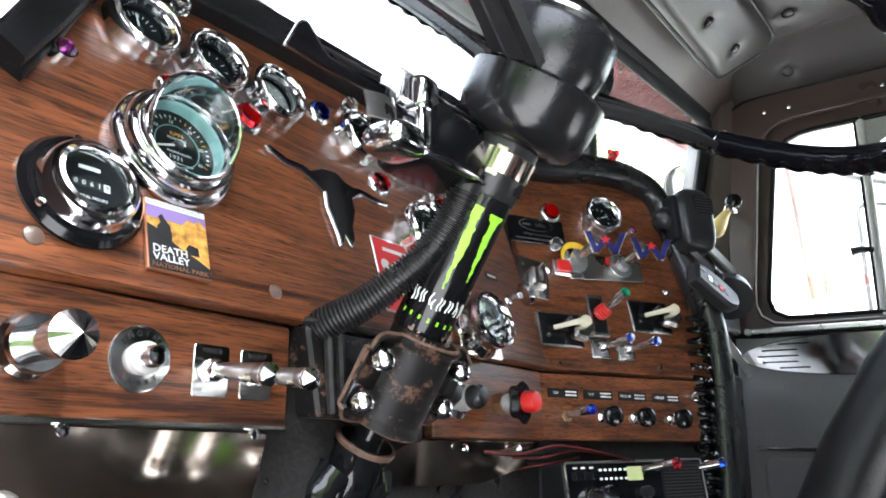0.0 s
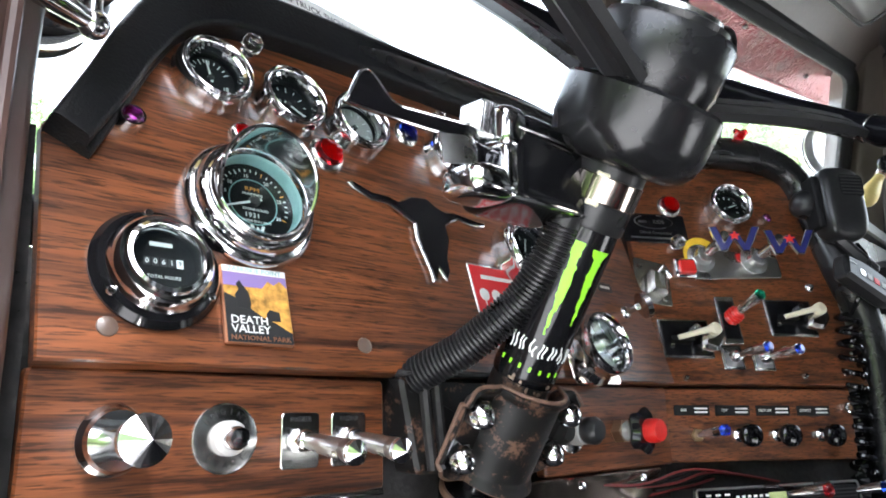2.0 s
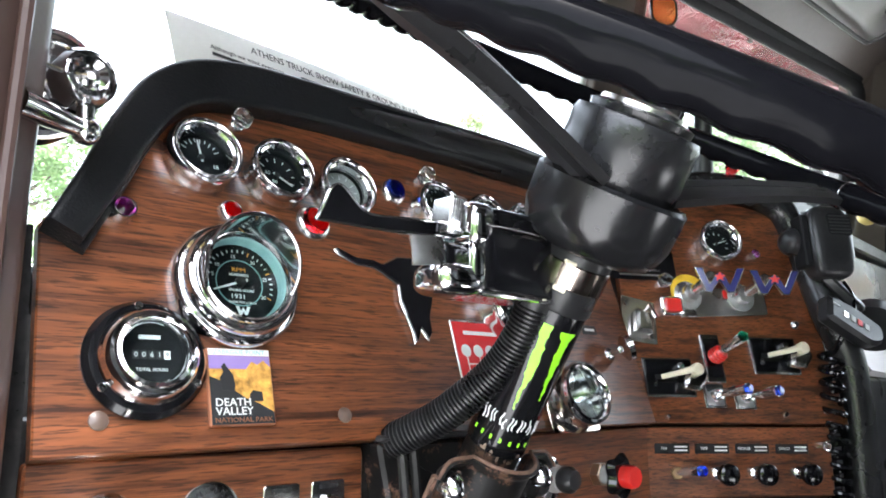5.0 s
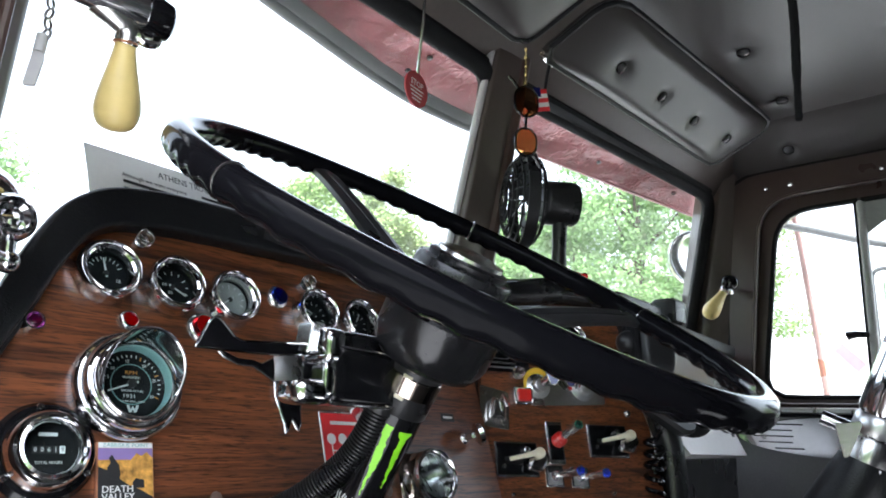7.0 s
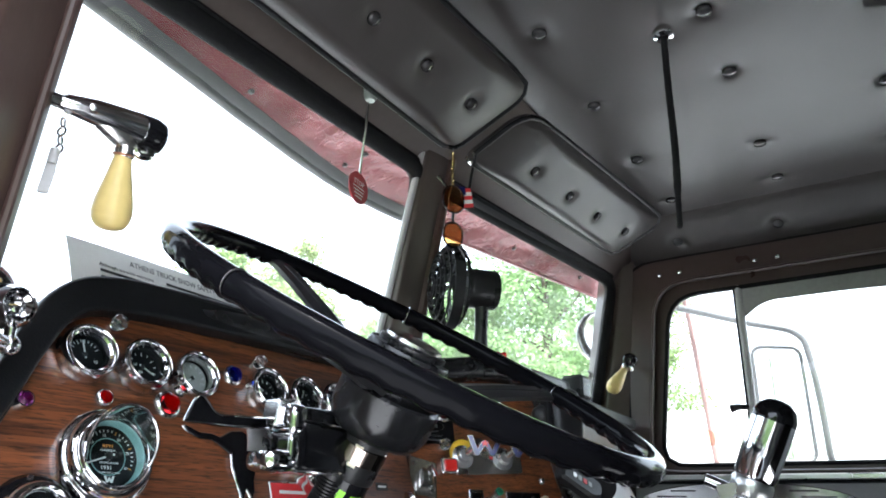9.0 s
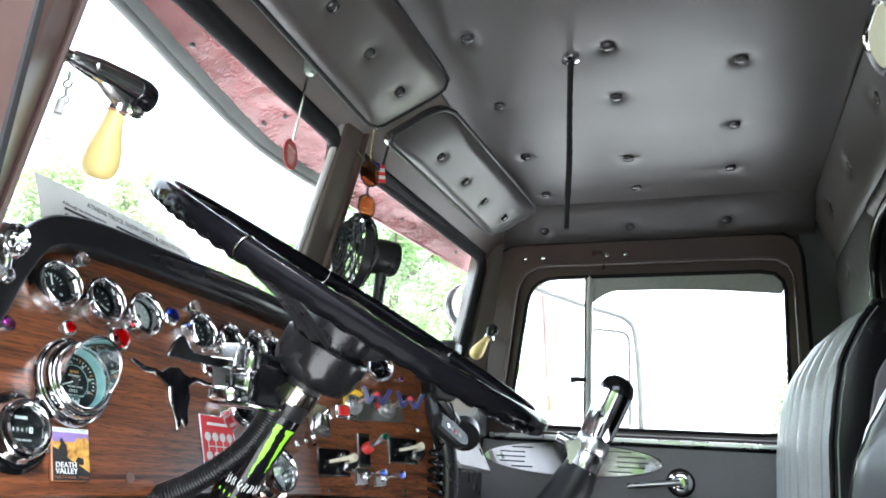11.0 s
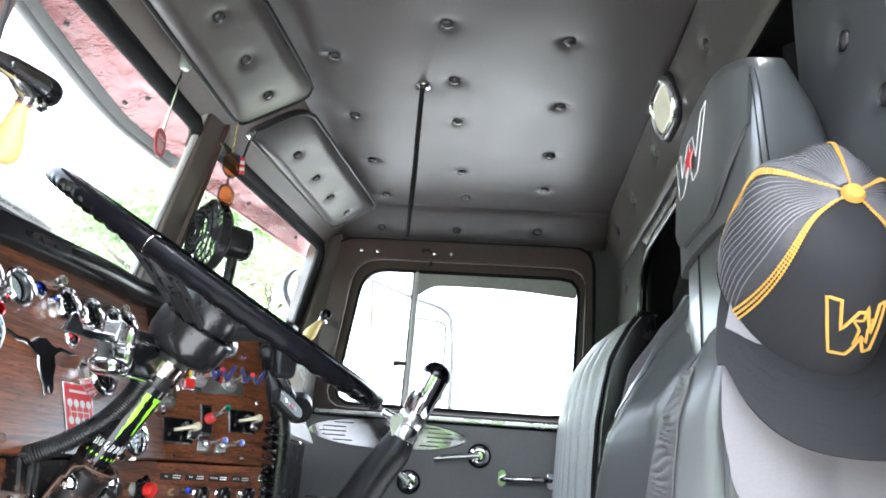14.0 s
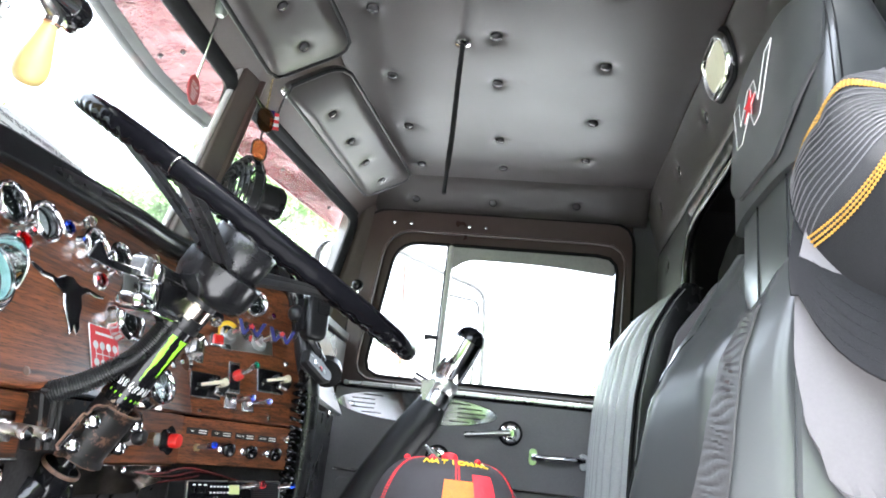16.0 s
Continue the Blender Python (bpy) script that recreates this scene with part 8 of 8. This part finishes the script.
pass_seat = thing("passenger_seat", "passenger seat with channelled vinyl front and black sides", "seat")
ribs = 14
SIDE_SEAM = [(0.40, -0.80), (0.596, -0.805), (0.712, -0.811), (0.78, -0.822), (0.856, -0.838), (0.92, -0.868), (0.96, -0.897)]
for k in range(ribs):
    w = 0.50 / ribs
    xa = 0.932 + 0.50 * (k + 0.5) / ribs
    bulge = 0.062 * (1 - abs((xa - 1.182) / 0.25) ** 2.6)
    secs = []
    for j in range(15):
        z = 0.44 + 0.52 * j / 14
        y = between(SIDE_SEAM, z) + bulge * (1 - 0.55 * max(0, (z - 0.80) / 0.16) ** 2)
        secs.append([(xa + 0.515 * w * math.cos(a), y - 0.020 + 0.020 * math.sin(a), z) for a in [2 * math.pi * i / 12 for i in range(12)]])
    secs.append([(xa + (x - xa) * 0.8, y - 0.022, z + 0.012) for x, y, z in secs[-1]])
    part("channel", loft(secs), channel_vinyl, pass_seat)
body = []
for j in range(15):
    z = 0.40 + 0.565 * j / 14
    fy = between(SIDE_SEAM, z)
    o = rpoly([(0.920, -0.945), (1.44, -0.945), (1.44, fy - 0.004), (0.920, fy - 0.004)], [0.02, 0.02, 0.006, 0.006], 3)
    body.append([(x, y, z) for x, y in o])
body.append([(1.18 + (x - 1.18) * 0.97, -0.92 + (y + 0.92) * 0.8, 0.976) for x, y, z in body[-1]])
body.append([(1.18 + (x - 1.18) * 0.92, -0.92 + (y + 0.92) * 0.5, 0.981) for x, y, z in body[-1]])
part("shell", loft(body), black_seat, pass_seat, "glossy black vinyl sides and back")
part("piping", Shape().tube([(0.9195, between(SIDE_SEAM, 0.44 + 0.026 * k) - 0.002, 0.44 + 0.026 * k) for k in range(21)], 0.0045, 8), black_seat, pass_seat, "black piping")
part("stitching", Shape().tube([(0.9185, between(SIDE_SEAM, 0.44 + 0.026 * k) - 0.012, 0.44 + 0.026 * k) for k in range(21)], 0.0012, 5), grey_plastic, pass_seat, "grey stitching")
part("cushion", loft([[(x, y, z) for x, y in rpoly([(0.94, -0.86), (1.42, -0.86), (1.42, -0.42), (0.94, -0.42)], 0.05, 4)] for z in (0.32, 0.34, 0.42, 0.44)]), vinyl_black, pass_seat)
part("base", Shape().prism(rrect(0.42, 0.40, 0.03), 0.0, 0.33, 0.005, move(1.18, -0.64, 0)), black_plastic, pass_seat)


# ---------- caps ----------
SQUEEZE, CRUMPLE, LEAN = [1.0], [0.0], [0.0]


def crown_point(a, b, r=0.093):
    """Cap crown: a round from the front, b from the brim line to the button."""
    th = 2 * math.pi * a
    up = math.sin(b * math.pi / 2)
    rad = math.cos(b * math.pi / 2) ** 0.62
    front = 0.5 + 0.5 * math.cos(th)
    h = (0.098 + 0.014 * front * math.sin(math.pi * min(1, b * 1.1))) * up
    p = Vector((r * (1.0 if math.sin(th) > 0 else SQUEEZE[0]) * rad * math.sin(th), r * 1.0 * rad * math.cos(th) + 0.006 * front * math.sin(b * math.pi) - LEAN[0] * h, h))
    slack = CRUMPLE[0] * min(1, max(0, (0.62 - front) * 4)) * math.sin(math.pi * min(1, b * 1.15))
    return p * (1 + slack * (0.75 + noise.noise(p * 21) + 0.5 * noise.noise(p * 47)))


def cap(name, label, m, front_mat, back_mat, thread, brim_mat, mesh_back):
    c = thing(name, label, "cap", m)

    def seam_line(a, b):
        """The two front seams draw together half way up."""
        d = abs(abs(a if a < 0.5 else a - 1) - 0.17)
        return a - (0.035 if mesh_back and d < 0.02 else 0.0) * math.sin(math.pi * b) * (1 if 0 < a < 0.5 else -1)

    def region(a0, a1, nm, mat, lab, nu):
        part(nm, Shape().sheet(lambda a, b: crown_point(seam_line(a0, b) + (seam_line(a1, b) - seam_line(a0, b)) * a, b * 0.985), nu, 16, 0.0018), mat, c, lab, sharp=60)

    region(-0.17, 0.17, "front_panel", front_mat, "cotton front panel", 26)
    region(0.17, 0.83, "back_panel", back_mat, "mesh back" if mesh_back else "cotton back", 44)
    if mesh_back:
        for k in range(62):
            a = 0.175 + 0.65 * k / 61
            part("mesh_thread", Shape().tube([crown_point(a + 0.004 * math.sin(j * 0.9), 0.02 + 0.955 * j / 11) * 1.020 for j in range(12)], 0.00075, 4, caps=False), mesh_thread, c)
    seams = (0.17, -0.17, 0.315, -0.315, 0.5) if mesh_back else (0.0, 0.17, -0.17, 0.335, -0.335, 0.5)
    for a in seams:
        for off in (-0.0075, 0.0, 0.0075) if mesh_back else (-0.0055, 0.0055):
            n = 90
            wide = 0.0013 if mesh_back else 0.0012
            part("stitching", Shape().tube([crown_point(seam_line(a, j / n) + off * (1 - 0.6 * j / n), 0.02 + 0.972 * j / n) * (1.026 if mesh_back else 1.012) for j in range(n + 1)], [wide * (0.35 + 0.75 * (j % 2)) for j in range(n + 1)], 6), thread, c)
    part("button", Shape().lathe([(0.0100, 0), (0.0100, 0.003), (0.0075, 0.0065), (0, 0.008)], Matrix.Translation(crown_point(0, 1.0) + Vector((0, 0, 0.002))), 18), thread, c, "covered button")

    def brim(a, b):
        half = 82 if mesh_back else 68
        base = crown_point((-half + 2 * half * a) / 360, 0.0)
        x = base.x * (1 + 0.10 * math.sin(math.pi * 0.62 * b))
        q = min(1.0, abs(base.x) / 0.086)
        end = 0.052 + (0.114 if mesh_back else 0.124) * math.sqrt(max(0.0, 1 - (0.95 * q) ** 2.6))
        sag = 0.2 if mesh_back else 1.0
        return (x, base.y + (end - base.y) * b, 0.001 - sag * (0.010 * b + 0.020 * (x / 0.088) ** 2 * b))

    part("brim", Shape().sheet(brim, 26, 8, 0.003), brim_mat, c, "curved brim", sharp=60)
    for j in range(5):
        part("brim_stitch", Shape().tube([Vector(brim(k / 20, 0.2 + 0.16 * j)) + Vector((0, 0, 0.0002)) for k in range(21)], 0.00016, 4), brim_mat, c)
    part("band", Shape().tube([crown_point(k / 48, 0.0) for k in range(48)], 0.0025, 6, True), front_mat, c)
    return c


cm = Matrix(((0.022, -0.3437, -0.9386), (0.9982, 0.0537, 0.0038), (0.0491, -0.9374, 0.3444))).to_4x4()
cm.translation = (-0.020, -0.8985, 0.792)
cm = cm @ Matrix.Diagonal((0.95, 1.0, 0.90, 1))
SQUEEZE[0], CRUMPLE[0], LEAN[0] = 0.55, 0.11, 0.30  # pressed against the door post on that side
tc = cap("trucker_cap", "black trucker cap, mesh back, golden stitching, hung on the seat", cm, cloth_black, mesh_cloth, gold_thread, cap_brim, True)


def on_crown(a, b, lift=1.024):
    return crown_point(a, b) * lift


def dense(outline, n=6):
    """The outline with each edge cut into n."""
    out = []
    for (x0, y0), (x1, y1) in zip(outline, outline[1:] + outline[:1]):
        out += [(x0 + (x1 - x0) * k / n, y0 + (y1 - y0) * k / n) for k in range(n)]
    return out


logo = [(-0.105, 0.56), (-0.072, 0.56), (-0.058, 0.36), (-0.030, 0.50), (-0.002, 0.50), (0.030, 0.34), (0.046, 0.54), (0.076, 0.54), (0.050, 0.20), (0.022, 0.20), (-0.004, 0.32), (-0.034, 0.18), (-0.066, 0.18)]
part("emblem", Shape().tube([on_crown(-x - 0.018, y) for x, y in dense([(u * 0.70, 0.300 + (v - 0.37) * 0.72) for u, v in logo])], 0.0015, 6, True), gold_thread, tc, "golden embroidered emblem outline")
pts = []
for i in range(10):
    a, r = radians(90 + 36 * i), (1.0 if i % 2 == 0 else 0.42)
    pts.append((0.029 * r * math.cos(a), 0.315 + 0.110 * r * math.sin(a)))
part("emblem_star", Shape().tube([on_crown(x - 0.018, y) for x, y in dense(pts, 3)], 0.0012, 6, True), gold_thread, tc, "golden embroidered star")
SQUEEZE[0], CRUMPLE[0], LEAN[0] = 1.0, 0.0, 0.0

rc = cap("baseball_cap", "dark grey cap with red stitching resting on the seat", pose(0.275, -0.510, 0.455, 0, 0, 104), cloth_grey, cloth_grey, red_thread, cloth_grey, False)
for k, ch in enumerate("NATIONAL"):
    a = 0.085 - 0.170 * k / 7
    p, q = on_crown(a, 0.66), on_crown(a - 0.01, 0.66)
    p2 = on_crown(a, 0.70)
    xdir, ydir = (q - p), (p2 - p)
    words(ch, 0.013, yellow_ink, rc, axes(p * 1.01, xdir, ydir), depth=0.0006)
patch = Shape().sheet(lambda a, b: on_crown(0.065 - 0.13 * a, 0.20 + 0.36 * b, 1.015), 10, 6, 0.001)
part("patch", patch, material("pale embroidery", (0.40, 0.36, 0.34), 0.8, 0, 0.3, 900, 60, bump=0.5), rc, "pale embroidered patch")
part("patch_truck", Shape().sheet(lambda a, b: on_crown(0.03 - 0.08 * a, 0.22 + 0.26 * b, 1.03), 8, 5, 0.001), material("orange embroidery", (0.6, 0.13, 0.02), 0.75, 0, 0.25, 900, 70, bump=0.5), rc, "orange embroidered truck shape")
part("patch_flag", Shape().sheet(lambda a, b: on_crown(-0.035 - 0.05 * a, 0.36 + 0.18 * b, 1.035), 6, 4, 0.001), red_thread, rc, "red embroidered field")
for a in (0.085, -0.085, 0.25):
    part("eyelet", Shape().ball(0.004, Matrix.Translation(on_crown(a, 0.76)), 10), red_thread, rc)

# ---------- outside ----------
GROUND = -1.15
def ground_material():
    m = material("mown grass and gravel", (0.15, 0.16, 0.09), 0.9, 0.0, 0.5, 3.0, 0.25, bump=0.4, bump_scale=30)
    return m


tagged(part("ground", Shape().prism([(-1500, -1500), (1500, -1500), (1500, 1500), (-1500, 1500)], GROUND - 0.2, GROUND), ground_material()), "grassy field reaching the horizon", "ground", kind="structure")
lot = material("pale gravel", (0.40, 0.40, 0.40), 0.9, 0.0, 0.25, 12.0, 0.4, bump=0.5, bump_scale=40)
tagged(part("pavement", Shape().prism(rpoly([(-14, -12), (9, -12), (9, 7.5), (-14, 7.5)], 2.0, 5), GROUND - 0.1, GROUND + 0.01), lot), "pale gravel parking lot", "pavement", kind="structure")

bark = material("grey bark", (0.09, 0.07, 0.055), 0.9, 0.0, 0.4, 30, 4, bump=0.6, bump_scale=25)


def leaf_material(name, color):
    m = material(name, color, 0.6, 0.0, 0.45, 2.0, 0.5)
    b = m.node_tree.nodes["Principled BSDF"]
    n, l = m.node_tree.nodes, m.node_tree.links
    tr, mix, out = n.new("ShaderNodeBsdfTranslucent"), n.new("ShaderNodeMixShader"), n["Material Output"]
    tr.inputs[0].default_value = (*[min(1, c * 2.6) for c in color], 1)
    mix.inputs[0].default_value = 0.62
    l.new(b.outputs[0], mix.inputs[1]), l.new(tr.outputs[0], mix.inputs[2]), l.new(mix.outputs[0], out.inputs[0])
    return m


leaf_green = leaf_material("green leaves", (0.112, 0.172, 0.074))
leaf_yellow = leaf_material("yellow-green leaves", (0.125, 0.172, 0.068))
leaf_pale = leaf_material("pale green leaves", (0.125, 0.155, 0.068))


def tree(x, y, height, width, seed, leaves, label, count=5200, size=0.17):
    rnd = random.Random(seed)
    t = thing("tree", label, "tree", move(x, y, GROUND))
    trunk = Shape()
    hb = height * 0.55
    trunk.tube([(0, 0, -0.1), (0.05, 0.03, hb * 0.4), (-0.04, 0.05, hb * 0.75), (0, 0, height * 0.86)], [0.20, 0.16, 0.11, 0.03], 10)
    tips = []
    for k in range(13):
        a, z0 = rnd.uniform(0, 6.28), rnd.uniform(0.22, 0.75) * height
        reach = width * rnd.uniform(0.55, 0.95) * (1.1 - 0.7 * z0 / height)
        tip = (reach * math.cos(a), reach * math.sin(a), z0 + rnd.uniform(0.08, 0.2) * height)
        trunk.tube([(0, 0, z0), (tip[0] * 0.5, tip[1] * 0.5, z0 + 0.4 * (tip[2] - z0)), tip], [0.06, 0.04, 0.012], 6)
        tips.append(tip)
    tips += [(rnd.uniform(-0.2, 0.2) * width, rnd.uniform(-0.2, 0.2) * width, height * rnd.uniform(0.75, 0.98)) for _ in range(6)]
    part("trunk", trunk, bark, t)
    verts, faces = [], []
    clumps = []
    for tip in tips:
        for _ in range(3):
            clumps.append((tip[0] + rnd.gauss(0, 0.25), tip[1] + rnd.gauss(0, 0.25), tip[2] + rnd.gauss(0, 0.22), rnd.uniform(0.28, 0.6)))
    for k in range(count):
        cx, cy, cz, r = rnd.choice(clumps)
        u, v, w = rnd.gauss(0, 0.5), rnd.gauss(0, 0.5), rnd.gauss(0, 0.42)
        p = Vector((cx + r * u, cy + r * v, cz + r * w))
        a = Vector((rnd.gauss(0, 1), rnd.gauss(0, 1), rnd.gauss(0, 0.6))).normalized() * size * rnd.uniform(0.5, 1.1)
        b = a.cross(Vector((rnd.gauss(0, 1), rnd.gauss(0, 1), rnd.gauss(0, 1)))).normalized() * size * 0.32
        i = len(verts)
        verts += [tuple(p - a * 0.5), tuple(p + b), tuple(p + a * 0.6), tuple(p - b)]
        faces.append((i, i + 1, i + 2, i + 3))
    me = bpy.data.meshes.new("crown")
    me.from_pydata(verts, [], faces)
    me.materials.append(leaves)
    c = new("crown", me)
    c.parent = t
    tagged(c, "loose leafy crown")
    return t


TREES = [(80, 15, 19.0, 2.6, leaf_green, "tall leafy green tree"), (89, 19, 17.5, 2.8, leaf_green, "leafy green tree behind the lot"), (52, 16, 18.6, 2.4, leaf_yellow, "yellow-green tree beyond the lot"), (46.5, 17, 19.4, 2.6, leaf_pale, "pale green tree beyond the lot"),
         (49, 21, 17.5, 3.0, leaf_green, "green tree behind the lot"), (30, 14, 19.8, 2.6, leaf_green, "full green tree beyond the lot"), (25, 15, 22.5, 3.0, leaf_green, "tall full green tree"), (20, 17, 19.0, 3.0, leaf_yellow, "broad yellow-green tree beyond the lot"), (35, 20, 17.0, 3.2, leaf_green, "green tree at the field's edge"), (40, 22, 14.5, 3.0, leaf_yellow, "low yellow-green tree past the lot"), (-8.5, 17, 10.0, 1.2, leaf_yellow, "small pale green tree"), (62, 24, 11.0, 3.0, leaf_green, "distant green tree past the field")]
for k, (az, dist, el, wid, lv, lab) in enumerate(TREES):
    x, y = -0.4 + dist * math.cos(radians(az)), -0.6 + dist * math.sin(radians(az))
    tree(x, y, 0.65 + dist * math.tan(radians(el)) - GROUND, wid, 11 + k, lv, lab, 20000 if dist < 20 else 12000, 0.105 if dist < 20 else 0.13)

# mirror bracket outside the passenger door
mirror_grey = material("weathered grey metal", (0.10, 0.10, 0.10), 0.5, 0.3, 0.2)
mirror = thing("mirror_bracket", "tubular mirror bracket outside the passenger door", "mirror")
part("post", Shape().tube([(1.80, -0.09, 1.36), (1.84, -0.10, 1.22), (1.86, -0.13, 0.80), (1.80, -0.14, 0.62)], 0.008, 10), material("faded red paint", (0.34, 0.20, 0.18), 0.45), mirror, "faded red post")
part("loop", Shape().tube(spline([(1.62, -0.02, 1.24), (1.95, -0.23, 1.22), (2.05, -0.36, 1.19), (2.06, -0.39, 1.10), (2.06, -0.40, 0.85), (2.03, -0.38, 0.74), (1.62, -0.16, 0.60)], 6), 0.010, 10), mirror_grey, mirror, "grey loop")
part("inner_loop", Shape().tube([axes((2.04, -0.30, 0.98), (0.55, -0.83, 0), (0, 0, 1)) @ Vector((x, y, 0)) for x, y in rrect(0.15, 0.34, 0.03, 4)], 0.006, 8, True), mirror_grey, mirror, "slim grey frame")
spot = thing("spotlight", "round chrome spotlight outside the passenger pillar", "spotlight", axes((1.66, 0.125, 1.150), (0.8, -0.6, 0), (0, 0, 1)))
part("shell", Shape().lathe([(0, -0.055), (0.035, -0.050), (0.065, -0.030), (0.078, 0.0), (0.080, 0.012)], None, 32), chrome, spot, "chrome shell")
part("lens", Shape().lathe([(0.079, 0.010), (0.070, 0.018), (0.04, 0.026), (0, 0.028)], None, 32), crystal, spot, "clear lens")
part("stem", Shape().tube([(0, -0.07, 0), (-0.03, -0.12, 0.03), (-0.10, -0.13, 0.08)], 0.012, 10), chrome, spot)

# a parked truck beyond the passenger window
rig = thing("parked_truck", "parked red and white truck in pale daylight", "truck", pose(9.5, 1.75, GROUND, 0, 0, 8))
red_body = material("faded red truck paint", (0.5, 0.09, 0.05), 0.3, 0, 0.1, 20, 2, coat=0.4)
white_body = material("white truck paint", (0.78, 0.77, 0.75), 0.35, 0, 0.05, 20, 2, coat=0.3)
part("cab", Shape().prism(rpoly([(-1.2, 0.9), (1.3, 0.9), (1.3, 2.1), (1.1, 2.95), (-1.2, 3.0)], 0.15, 4), -1.1, 1.1, 0.06, pose(0, 0, 0, 90)), white_body, rig, "white cab")
part("stripe", Shape().box(2.5, 0.45, 2.24, 0.03, pose(0.05, 1.12, 1.55, 90)), red_body, rig, "red band")
part("bonnet", Shape().prism(rpoly([(1.2, 0.8), (3.0, 0.8), (3.0, 1.9), (1.2, 2.1)], 0.15, 4), -0.85, 0.85, 0.08, pose(0, 0, 0, 90)), red_body, rig, "red bonnet")
part("side_window", Shape().box(1.0, 0.7, 0.02, 0.01, pose(0.1, -1.10, 2.4, 90)), clear, rig)
for x in (2.2, -0.6, -2.2):
    for y in (-1.0, 1.0):
        wv = part("wheel", Shape().ring([(0.28, -0.14), (0.50, -0.14), (0.53, -0.10), (0.53, 0.10), (0.50, 0.14), (0.28, 0.14)], pose(x, y, 0.53, 90), 32), rubber, rig, "black tyre")
        part("rim", Shape().lathe([(0.29, -0.10), (0.27, 0.06), (0.12, 0.02), (0, 0.03)], pose(x, y, 0.53, 90), 20), steel, wv)
part("frame", Shape().box(5.4, 0.9, 0.3, 0.03, move(0.2, 0, 0.6)), black_paint, rig)
part("exhaust", Shape().tube([(-1.4, -0.95, 0.9), (-1.4, -0.95, 3.5)], 0.08, 12), chrome, rig, "chrome exhaust stack")

# trees added out of view along the driver's side, to show in the chrome
for k in range(9):
    az, dist = 118 + 20 * k, 8.5 + 1.5 * (k % 2)
    x, y = -0.4 + dist * math.cos(radians(az)), -0.6 + dist * math.sin(radians(az))
    tree(x, y, 0.65 + dist * math.tan(radians(12 + 3 * (k % 3 == 1))) - GROUND, 3.6, 40 + k, leaf_green if k % 3 else leaf_yellow, "unseen leafy tree added on the driver's side for reflections", 5200, 0.42)
